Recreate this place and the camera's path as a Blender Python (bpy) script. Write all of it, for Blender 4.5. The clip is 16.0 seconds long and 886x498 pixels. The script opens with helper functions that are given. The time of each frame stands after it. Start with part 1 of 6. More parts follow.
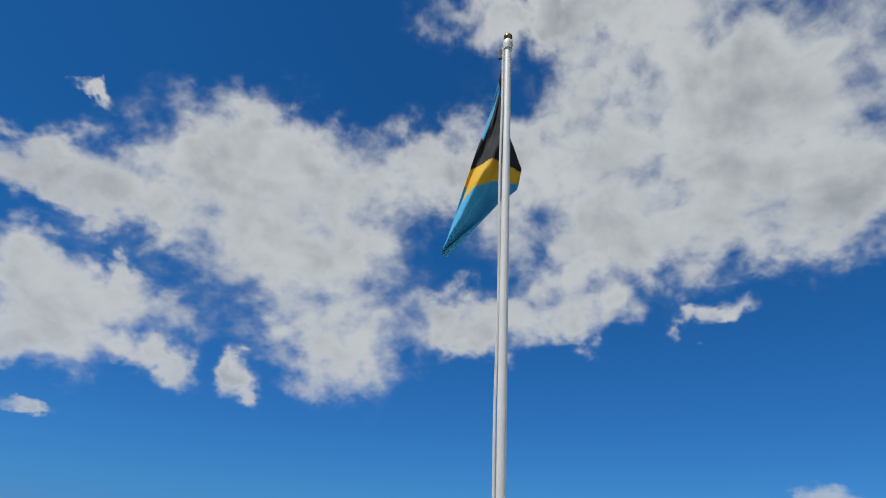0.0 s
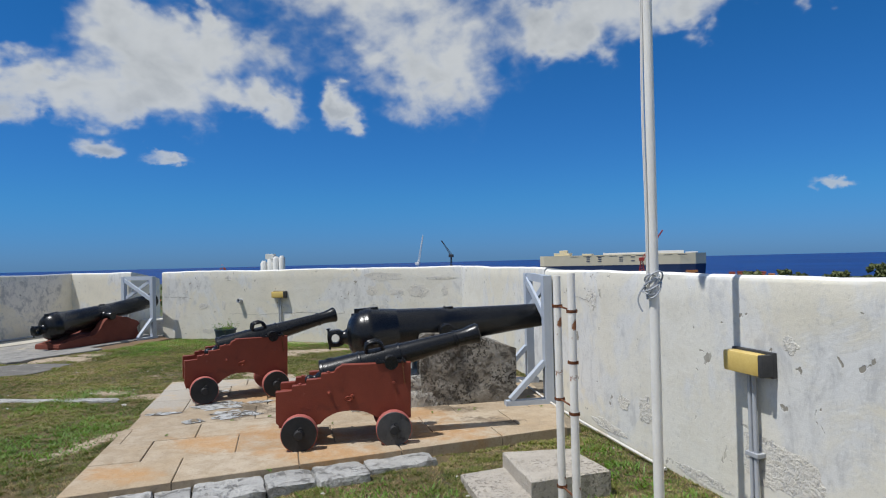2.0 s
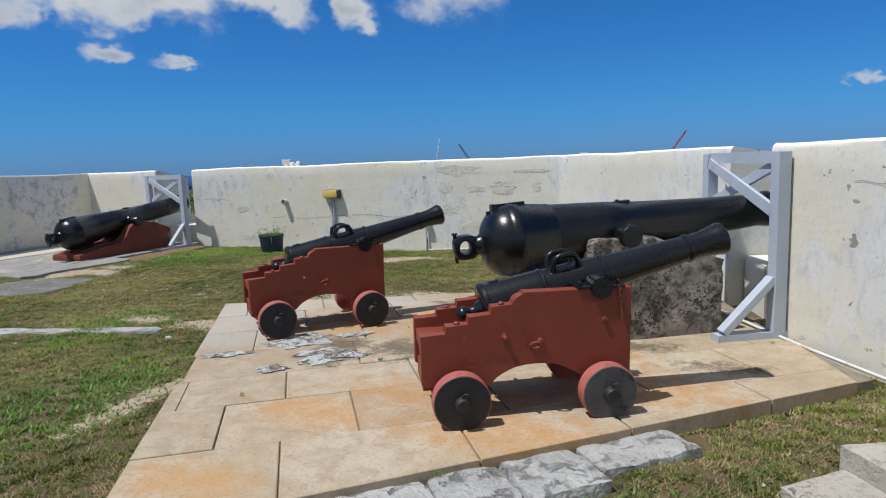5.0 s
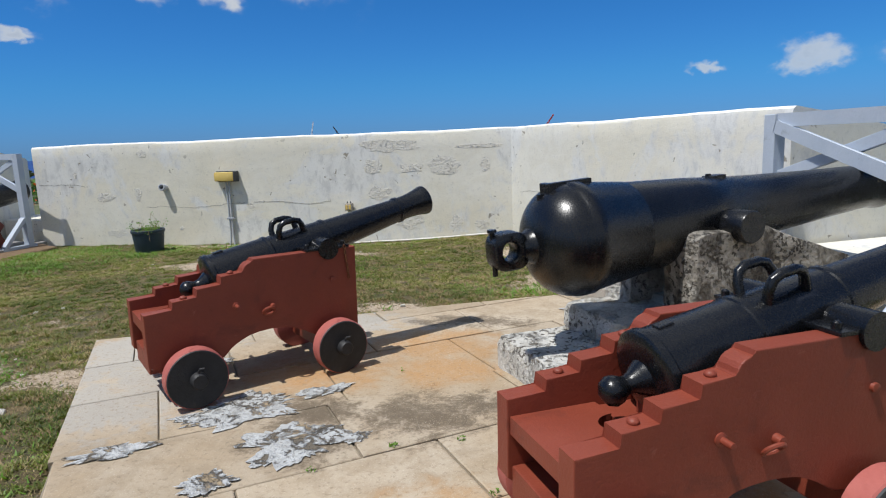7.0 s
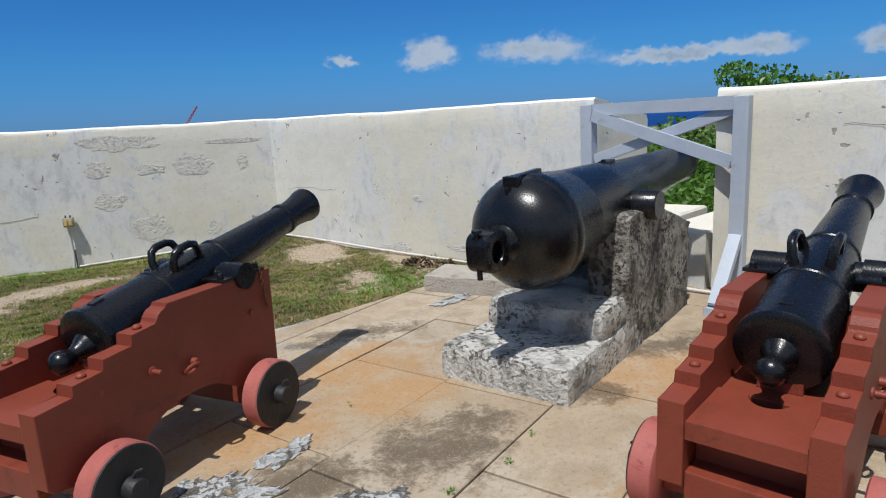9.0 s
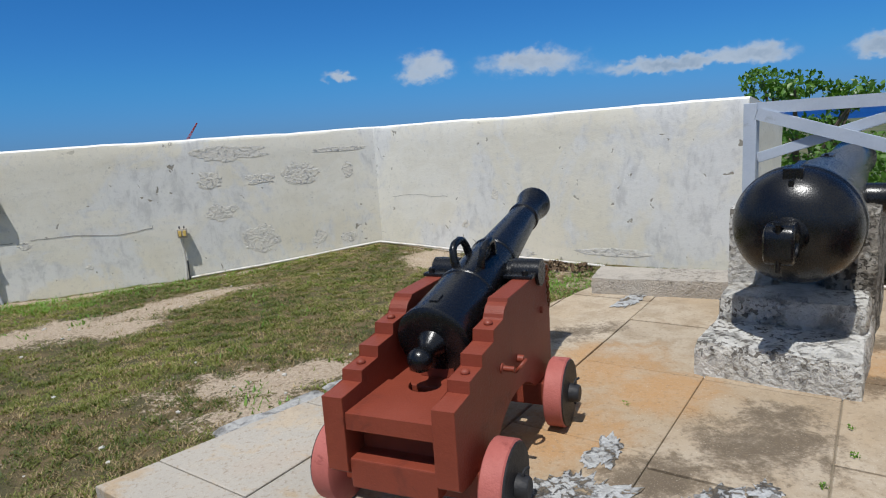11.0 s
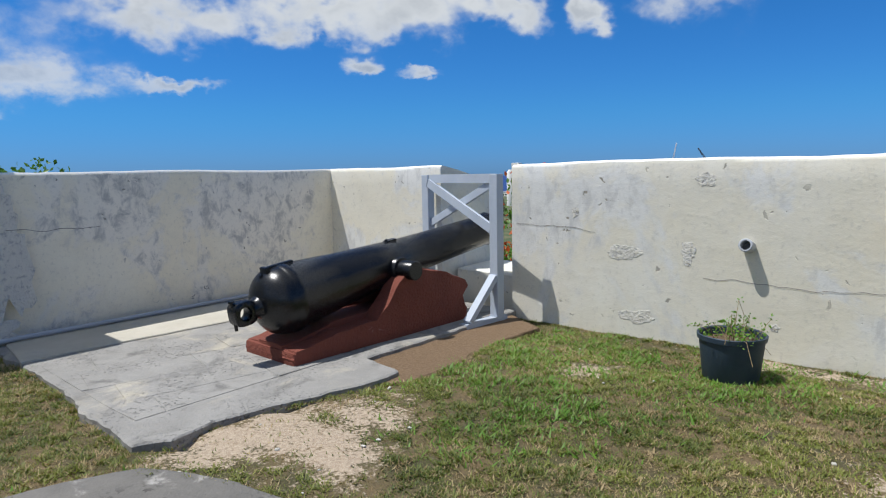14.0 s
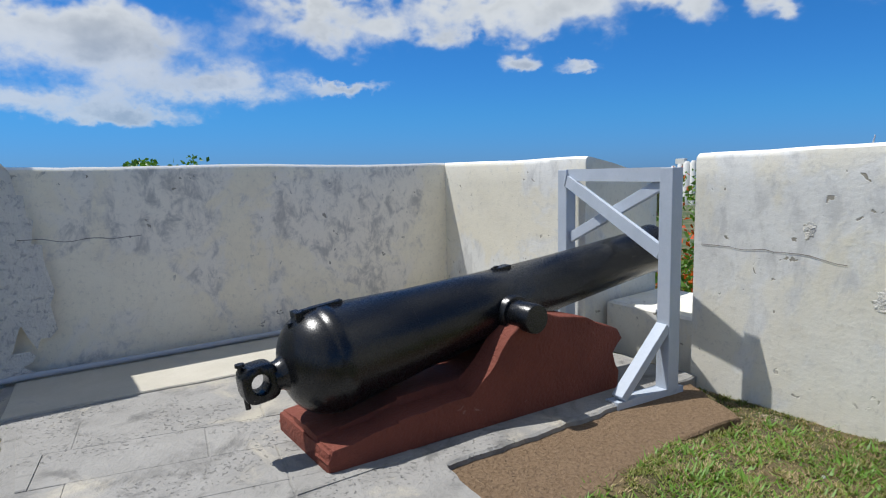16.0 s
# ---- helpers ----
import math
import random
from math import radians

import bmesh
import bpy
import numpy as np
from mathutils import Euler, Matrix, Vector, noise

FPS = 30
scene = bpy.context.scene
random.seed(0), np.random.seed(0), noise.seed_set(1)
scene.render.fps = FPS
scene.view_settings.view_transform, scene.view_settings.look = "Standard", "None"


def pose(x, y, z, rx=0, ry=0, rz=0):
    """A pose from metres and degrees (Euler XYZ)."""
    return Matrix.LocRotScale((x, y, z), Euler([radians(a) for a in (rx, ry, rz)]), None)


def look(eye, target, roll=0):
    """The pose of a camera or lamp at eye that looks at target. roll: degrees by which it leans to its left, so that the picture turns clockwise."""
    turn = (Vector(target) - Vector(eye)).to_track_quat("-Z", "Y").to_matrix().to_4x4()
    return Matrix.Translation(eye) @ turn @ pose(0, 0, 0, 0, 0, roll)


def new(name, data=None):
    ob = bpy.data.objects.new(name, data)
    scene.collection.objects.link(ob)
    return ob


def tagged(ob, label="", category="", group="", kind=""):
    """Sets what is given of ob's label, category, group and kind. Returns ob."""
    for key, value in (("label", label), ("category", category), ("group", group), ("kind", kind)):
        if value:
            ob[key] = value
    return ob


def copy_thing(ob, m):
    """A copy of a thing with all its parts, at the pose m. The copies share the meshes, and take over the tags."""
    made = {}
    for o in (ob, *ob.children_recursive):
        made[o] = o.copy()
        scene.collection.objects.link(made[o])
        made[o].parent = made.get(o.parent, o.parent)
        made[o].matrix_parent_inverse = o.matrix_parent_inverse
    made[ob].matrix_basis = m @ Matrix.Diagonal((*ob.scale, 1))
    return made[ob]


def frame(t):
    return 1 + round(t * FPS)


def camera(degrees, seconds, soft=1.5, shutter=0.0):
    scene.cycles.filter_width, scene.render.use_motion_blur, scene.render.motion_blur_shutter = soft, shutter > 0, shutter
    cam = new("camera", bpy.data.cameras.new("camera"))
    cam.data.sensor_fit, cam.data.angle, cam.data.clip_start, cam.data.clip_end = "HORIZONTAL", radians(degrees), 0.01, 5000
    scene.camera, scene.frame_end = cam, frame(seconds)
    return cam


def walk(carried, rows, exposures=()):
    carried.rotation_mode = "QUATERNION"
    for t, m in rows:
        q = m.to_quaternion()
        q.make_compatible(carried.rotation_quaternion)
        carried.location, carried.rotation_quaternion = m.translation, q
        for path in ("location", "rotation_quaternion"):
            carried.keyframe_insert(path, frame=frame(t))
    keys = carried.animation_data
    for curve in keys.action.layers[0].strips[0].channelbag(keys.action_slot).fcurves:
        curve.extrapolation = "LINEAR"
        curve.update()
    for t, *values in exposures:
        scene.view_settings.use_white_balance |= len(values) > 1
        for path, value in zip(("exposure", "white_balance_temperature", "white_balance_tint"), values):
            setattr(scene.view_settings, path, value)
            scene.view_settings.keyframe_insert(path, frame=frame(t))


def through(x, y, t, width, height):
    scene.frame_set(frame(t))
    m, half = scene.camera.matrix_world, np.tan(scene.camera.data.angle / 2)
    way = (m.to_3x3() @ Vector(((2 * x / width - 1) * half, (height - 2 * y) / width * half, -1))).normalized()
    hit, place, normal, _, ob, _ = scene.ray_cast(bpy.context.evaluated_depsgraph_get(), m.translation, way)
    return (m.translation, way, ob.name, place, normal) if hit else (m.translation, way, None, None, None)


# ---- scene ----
cam = camera(70.5, 16.0, soft=1.1)
PATH = [
    (0, (2.449, 0.506, 1.832), (2.093, 2.257, 2.731), 3.5),
    (0.5, (2.464, 0.475, 1.79), (2.091, 2.235, 2.666), 2.9),
    (1, (2.452, 0.249, 1.805), (1.994, 2.071, 2.492), 1.5),
    (1.5, (2.317, -0.001, 1.812), (1.758, 1.877, 2.215), -0.4),
    (2, (2.214, 0.081, 1.709), (1.522, 1.957, 1.74), -1.4),
    (2.5, (1.976, 0.19, 1.598), (1.261, 2.052, 1.451), -1.2),
    (3, (1.668, 0.38, 1.566), (0.94, 2.231, 1.36), -0.8),
    (3.5, (1.262, 0.637, 1.557), (0.533, 2.486, 1.337), -0.7),
    (4, (0.893, 0.967, 1.539), (0.153, 2.81, 1.302), -1.2),
    (4.5, (0.545, 1.348, 1.503), (-0.198, 3.189, 1.257), -1.5),
    (4.7, (0.394, 1.534, 1.497), (-0.354, 3.371, 1.239), -1.9),
    (6.8, (-1.124, 3.251, 1.382), (-1.615, 5.16, 1.059), -2.9),
    (7, (-1.285, 3.36, 1.374), (-1.657, 5.293, 1.038), -2.2),
    (7.5, (-1.707, 3.56, 1.36), (-1.638, 5.526, 0.998), -0.8),
    (8, (-2.09, 3.711, 1.401), (-1.794, 5.655, 1.032), -1.1),
    (8.2, (-2.22, 3.794, 1.439), (-1.859, 5.724, 1.06), -1.8),
    (10.3, (-3.728, 3.927, 1.451), (-2.778, 5.637, 1.033), -2.7),
    (10.5, (-3.861, 4.026, 1.44), (-2.972, 5.773, 1.04), -2.9),
    (11, (-4.087, 4.381, 1.446), (-3.423, 6.23, 1.074), -4.1),
    (11.5, (-4.286, 4.775, 1.413), (-3.75, 6.669, 1.057), -3.9),
    (12, (-4.594, 5.213, 1.428), (-4.303, 7.163, 1.087), -3.6),
    (12.5, (-4.986, 5.605, 1.487), (-5.295, 7.557, 1.179), -4.5),
    (13, (-5.302, 6.065, 1.454), (-6.25, 7.805, 1.184), -4.8),
    (13.5, (-5.65, 6.557, 1.399), (-6.875, 8.118, 1.148), -3.7),
    (14, (-6.044, 7.023, 1.459), (-7.375, 8.496, 1.22), -1.1),
    (14.5, (-6.47, 7.456, 1.498), (-7.853, 8.879, 1.251), 0.2),
    (15, (-6.762, 7.845, 1.446), (-8.281, 9.125, 1.218), -0.1),
    (15.5, (-7.076, 8.218, 1.429), (-8.67, 9.403, 1.191), -0.1),
    (16, (-7.376, 8.636, 1.436), (-9.024, 9.744, 1.197), -1.2),
]
walk(cam, [(t, look(eye, target, roll)) for t, eye, target, roll in PATH],
     exposures=[(0, -0.12), (2, -0.06), (3.5, -0.05), (7, 0.08), (8, 0.0), (10.5, -0.08), (12.5, 0.10), (13.5, 0.18), (16, 0.22)])

# ---- world, sun ----
SUN_AZ, SUN_EL = 225.5, 66.0          # compass from +y, clockwise, and height
SUN_DIR = Vector((math.sin(radians(SUN_AZ)) * math.cos(radians(SUN_EL)), math.cos(radians(SUN_AZ)) * math.cos(radians(SUN_EL)), math.sin(radians(SUN_EL))))

# clouds: azimuth, elevation, half width, half height in degrees
HIGH_CLOUDS = [(16, 37, 19.3, 10.7), (25.3, 28.8, 8, 4.8), (5.4, 27.7, 11.3, 4.5), (-8.5, 34.2, 10.5, 4.1), (-8, 20.3, 5.5, 3.1), (1.7, 20.9, 4.8, 2.5),
               (-30.5, 32.2, 11.1, 5.4), (-25.3, 26, 10.7, 7.1), (-20.6, 16.9, 5.8, 4.5), (-40.8, 27.1, 7.8, 3.7), (-49.5, 26.1, 4.3, 2.1), (-47.7, 19, 4.1, 3),
               (-45, 14.4, 5.3, 3), (-40.3, 17.7, 5.7, 2.7), (-35.6, 13.7, 3.1, 1.9), (-29.2, 13, 1.6, 1.9), (14.1, 20.3, 3.1, 1.3), (-47.3, 33.3, 2, 0.8), (2.1, 46.8, 16, 2.9)]
LOW_CLOUDS = [(-86.1, 10.8, 12.2, 3), (-76.4, 7.6, 7.6, 1.6), (-63.6, 7.6, 3.5, 0.6), (-49.5, 9.6, 1.6, 0.9), (-44.1, 8.8, 2, 0.6), (-88.3, 6.1, 6, 1.2), (-81.8, 5.2, 5.5, 0.8),
              (-65.4, 13.2, 8.4, 2.4), (-52.9, 13.5, 6, 2.2), (19.6, 5.8, 2, 1.2), (28.8, 5.3, 4.4, 1.2), (46.8, 4.4, 2.6, 0.9), (40.3, 4.2, 5.4, 0.7), (60.2, 4.2, 5.5, 1.2),
              (54.9, 3.9, 2.7, 0.8), (11.8, 5.1, 1.2, 0.5), (18.2, 4.7, 1.4, 0.9)]


def node(nt, kind, **sockets):
    n = nt.nodes.new(kind)
    for k, v in sockets.items():
        key = int(k[1:]) if k[0] == "i" and k[1:].isdigit() else k
        if isinstance(v, bpy.types.NodeSocket):
            nt.links.new(v, n.inputs[key])
        else:
            n.inputs[key].default_value = v
    return n


def calc(nt, op, a, b=0.0, c=None):
    n = nt.nodes.new("ShaderNodeMath")
    n.operation = op
    for i, v in enumerate((a, b, c)):
        if v is None:
            continue
        if isinstance(v, bpy.types.NodeSocket):
            nt.links.new(v, n.inputs[i])
        else:
            n.inputs[i].default_value = v
    return n.outputs[0]


def blend(nt, fac, a, b, mode="MIX"):
    n = nt.nodes.new("ShaderNodeMix")
    n.data_type, n.blend_type = "RGBA", mode
    for i, v in ((0, fac), (6, a), (7, b)):
        if isinstance(v, bpy.types.NodeSocket):
            nt.links.new(v, n.inputs[i])
        else:
            n.inputs[i].default_value = v if i == 0 else (*v, 1.0) if len(v) == 3 else v
    return n.outputs[2]


def ramp(nt, value, lo, hi):
    n = nt.nodes.new("ShaderNodeMapRange")
    n.interpolation_type = "SMOOTHSTEP"
    nt.links.new(value, n.inputs[0])
    n.inputs[1].default_value, n.inputs[2].default_value = lo, hi
    return n.outputs[0]


def noise_tex(nt, vec, scale, detail=4.0, rough=0.55, distort=0.0):
    n = nt.nodes.new("ShaderNodeTexNoise")
    n.inputs["Scale"].default_value, n.inputs["Detail"].default_value = scale, detail
    n.inputs["Roughness"].default_value, n.inputs["Distortion"].default_value = rough, distort
    if vec is not None:
        nt.links.new(vec, n.inputs["Vector"])
    return n.outputs["Fac"]


def make_sky():
    world = bpy.data.worlds.new("sky")
    scene.world = world
    world.use_nodes = True
    nt = world.node_tree
    nt.nodes.clear()
    sky = nt.nodes.new("ShaderNodeTexSky")
    sky.sky_type, sky.sun_disc = "NISHITA", False
    sky.sun_elevation, sky.sun_rotation = radians(SUN_EL), radians(SUN_AZ)
    sky.altitude, sky.air_density, sky.dust_density, sky.ozone_density = 0.0, 1.0, 0.2, 3.0
    vec = nt.nodes.new("ShaderNodeTexCoord").outputs["Generated"]
    sep = node(nt, "ShaderNodeSeparateXYZ", i0=vec)
    x, y, z = sep.outputs
    az = calc(nt, "MULTIPLY", calc(nt, "ARCTAN2", x, y), 57.2958)
    el = calc(nt, "MULTIPLY", calc(nt, "ARCSINE", z), 57.2958)
    tone = blend(nt, ramp(nt, el, 4.0, 28.0), blend(nt, ramp(nt, el, 0.0, 6.0), SKY_RIM, SKY_LOW), SKY_HIGH)
    blue = blend(nt, 1.0, sky.outputs[0], tone, "MULTIPLY")
    # billows: the direction, pushed about by noise, before the banks are looked up
    flat = node(nt, "ShaderNodeCombineXYZ", i0=az, i1=calc(nt, "MULTIPLY", el, 1.3), i2=0.0).outputs[0]
    big = noise_tex(nt, flat, 0.15, 4.0, 0.50, 0.4)
    fine = noise_tex(nt, flat, 0.5, 5.0, 0.5, 0.3)
    wisp = noise_tex(nt, flat, 0.07, 5.0, 0.6, 0.0)
    soft = noise_tex(nt, flat, 0.13, 4.0, 0.5, 0.3)
    lift = ramp(nt, el, 4.0, 16.0)
    push = calc(nt, "ADD", 2.2, calc(nt, "MULTIPLY", lift, 8.0))
    puff = calc(nt, "ADD", calc(nt, "MULTIPLY", calc(nt, "SUBTRACT", noise_tex(nt, flat, 0.9, 3.0, 0.5), 0.5), 1.5), 0.0)
    az = calc(nt, "ADD", az, calc(nt, "ADD", puff, calc(nt, "MULTIPLY", calc(nt, "SUBTRACT", noise_tex(nt, flat, 0.22, 3.0, 0.5), 0.5), push)))
    puff = calc(nt, "MULTIPLY", calc(nt, "SUBTRACT", noise_tex(nt, flat, 1.1, 3.0, 0.5, 0.3), 0.5), 1.3)
    el = calc(nt, "ADD", el, calc(nt, "ADD", puff, calc(nt, "MULTIPLY", calc(nt, "SUBTRACT", noise_tex(nt, flat, 0.26, 3.0, 0.5, 0.3), 0.5), calc(nt, "MULTIPLY", push, 0.75))))
    cover = None
    for caz, cel, w, h in HIGH_CLOUDS + LOW_CLOUDS:
        dx = calc(nt, "MULTIPLY", calc(nt, "SUBTRACT", az, caz), 1.0 / (w * 1.2))
        dy = calc(nt, "MULTIPLY", calc(nt, "SUBTRACT", el, cel), 1.0 / (h * 1.2))
        d2 = calc(nt, "ADD", calc(nt, "MULTIPLY", dx, dx), calc(nt, "MULTIPLY", dy, dy))
        blob = calc(nt, "POWER", calc(nt, "MAXIMUM", calc(nt, "SUBTRACT", 1.0, calc(nt, "MULTIPLY", d2, 0.4)), 0.0), 3.0)
        cover = blob if cover is None else calc(nt, "ADD", cover, calc(nt, "MULTIPLY", blob, calc(nt, "SUBTRACT", 1.0, calc(nt, "MINIMUM", cover, 1.0))))
    # the rest of the sky, out of view: broken cloud added as fill light
    rest = calc(nt, "MULTIPLY", ramp(nt, calc(nt, "ABSOLUTE", az), 100.0, 125.0), ramp(nt, wisp, 0.40, 0.56))
    top = calc(nt, "MULTIPLY", ramp(nt, el, 50.0, 62.0), ramp(nt, wisp, 0.40, 0.56))
    cover = calc(nt, "MINIMUM", calc(nt, "ADD", cover, calc(nt, "MAXIMUM", rest, top)), 1.0)
    small = noise_tex(nt, flat, 2.0, 5.0, 0.55, 0.3)
    low = calc(nt, "SUBTRACT", 1.0, lift)
    rough = calc(nt, "ADD", calc(nt, "MULTIPLY", calc(nt, "SUBTRACT", big, 0.5), 2.6), calc(nt, "MULTIPLY", calc(nt, "SUBTRACT", fine, 0.5), 1.0))
    rough = calc(nt, "ADD", rough, calc(nt, "MULTIPLY", calc(nt, "MULTIPLY", calc(nt, "SUBTRACT", small, 0.5), 0.6), calc(nt, "ADD", 0.15, low)))
    dens = calc(nt, "ADD", calc(nt, "SUBTRACT", calc(nt, "MULTIPLY", cover, 1.5), 0.28), calc(nt, "MULTIPLY", rough, 0.8))
    gate = ramp(nt, cover, 0.0, 0.45)
    mask = calc(nt, "MULTIPLY", ramp(nt, dens, -0.25, 1.05), gate)
    mask = calc(nt, "POWER", mask, 1.5)
    thick = calc(nt, "ADD", calc(nt, "MULTIPLY", ramp(nt, dens, 0.5, 1.7), 0.75), calc(nt, "MULTIPLY", calc(nt, "SUBTRACT", soft, 0.5), 1.6))
    thick = calc(nt, "ADD", thick, calc(nt, "MULTIPLY", calc(nt, "SUBTRACT", fine, 0.5), -0.6))
    white = blend(nt, ramp(nt, thick, 0.0, 1.15), CLOUD_LIT, CLOUD_SHADE)
    mask = calc(nt, "MULTIPLY", mask, calc(nt, "ADD", 0.70, calc(nt, "MULTIPLY", lift, 0.30)))
    fac = calc(nt, "MULTIPLY", mask, 0.93)
    col = blend(nt, fac, blue, white)
    bg = node(nt, "ShaderNodeBackground", Color=col, Strength=SKY_STRENGTH)
    out = nt.nodes.new("ShaderNodeOutputWorld")
    nt.links.new(bg.outputs[0], out.inputs[0])


SKY_STRENGTH = 0.1
SKY_RIM, SKY_LOW, SKY_HIGH = (0.165, 0.405, 1.0), (0.15, 0.495, 0.95), (0.10, 0.525, 0.92)
CLOUD_LIT, CLOUD_SHADE = (6.1, 6.35, 6.45), (3.2, 3.5, 3.75)
make_sky()
sun = new("sun", bpy.data.lights.new("sun", "SUN"))
sun.data.energy, sun.data.angle, sun.data.color = 4.2, radians(0.53), (1.0, 0.985, 0.96)
sun.matrix_world = look(SUN_DIR * 50, (0, 0, 0))


# ---- materials ----
def mat(name, c1, c2, rough=0.8, scale=3.0, fine=60.0, bump=0.25, metal=0.0, spot=None, spot2=None, streak=None, vary=0.0, depth=0.004, lo=0.35, hi=0.65, coat=0.0, pits=None, gloss=0.4):
    """A painted, cast or grown surface: two colours in large and small grain, up to two kinds of stain (colour, scale, low, high), and relief."""
    m = bpy.data.materials.new(name)
    m.use_nodes = True
    nt = m.node_tree
    p = nt.nodes["Principled BSDF"]
    vec = nt.nodes.new("ShaderNodeTexCoord").outputs["Object"]
    large, small = noise_tex(nt, vec, scale, 5.0, 0.6, 0.3), noise_tex(nt, vec, fine, 4.0, 0.6)
    col = blend(nt, ramp(nt, large, lo, hi), c1, c2)
    col = blend(nt, 0.35, col, blend(nt, ramp(nt, small, 0.3, 0.7), c1, c2))
    height = calc(nt, "ADD", calc(nt, "MULTIPLY", small, 0.6), calc(nt, "MULTIPLY", large, 0.4))
    rgh = calc(nt, "ADD", rough - 0.08, calc(nt, "MULTIPLY", small, 0.16))
    for i, s in enumerate((spot, spot2)):
        if s:
            colour, sc, a, b = s
            off = nt.nodes.new("ShaderNodeVectorMath")
            off.inputs[1].default_value = (3.7 + i * 5.1, 1.3, 7.9)
            nt.links.new(vec, off.inputs[0])
            fac = ramp(nt, noise_tex(nt, off.outputs[0], sc, 8.0, 0.65, 0.6), a, b)
            col = blend(nt, fac, col, colour)
            height = calc(nt, "SUBTRACT", height, calc(nt, "MULTIPLY", fac, 0.35))
    if streak:
        colour, a, b = streak
        tall = nt.nodes.new("ShaderNodeVectorMath")
        tall.operation = "MULTIPLY"
        tall.inputs[1].default_value = (1.0, 1.0, 0.16)
        nt.links.new(vec, tall.inputs[0])
        col = blend(nt, ramp(nt, noise_tex(nt, tall.outputs[0], 5.0, 7.0, 0.7, 0.4), a, b), col, colour)
    if pits:
        off = nt.nodes.new("ShaderNodeVectorMath")
        off.inputs[1].default_value = (11.7, 4.3, 2.9)
        nt.links.new(vec, off.inputs[0])
        gate = ramp(nt, noise_tex(nt, off.outputs[0], 1.7, 4.0), 0.45, 0.6)
        pit = calc(nt, "MULTIPLY", ramp(nt, noise_tex(nt, off.outputs[0], pits[1], 3.0, 0.5, 0.4), pits[2], pits[2] + 0.04), gate)
        col = blend(nt, pit, col, pits[0])
        height = calc(nt, "SUBTRACT", height, calc(nt, "MULTIPLY", pit, 0.8))
    if vary:
        r = nt.nodes.new("ShaderNodeObjectInfo").outputs["Random"]
        h = node(nt, "ShaderNodeHueSaturation", Color=col, Value=calc(nt, "ADD", 1.0 - vary, calc(nt, "MULTIPLY", r, 2 * vary)))
        col = h.outputs[0]
    b = node(nt, "ShaderNodeBump", Height=height, Strength=bump, Distance=depth * 4)
    nt.links.new(col, p.inputs["Base Color"])
    nt.links.new(rgh, p.inputs["Roughness"])
    nt.links.new(b.outputs[0], p.inputs["Normal"])
    p.inputs["Metallic"].default_value = metal
    p.inputs["Coat Weight"].default_value = coat
    p.inputs["Specular IOR Level"].default_value = gloss
    return m




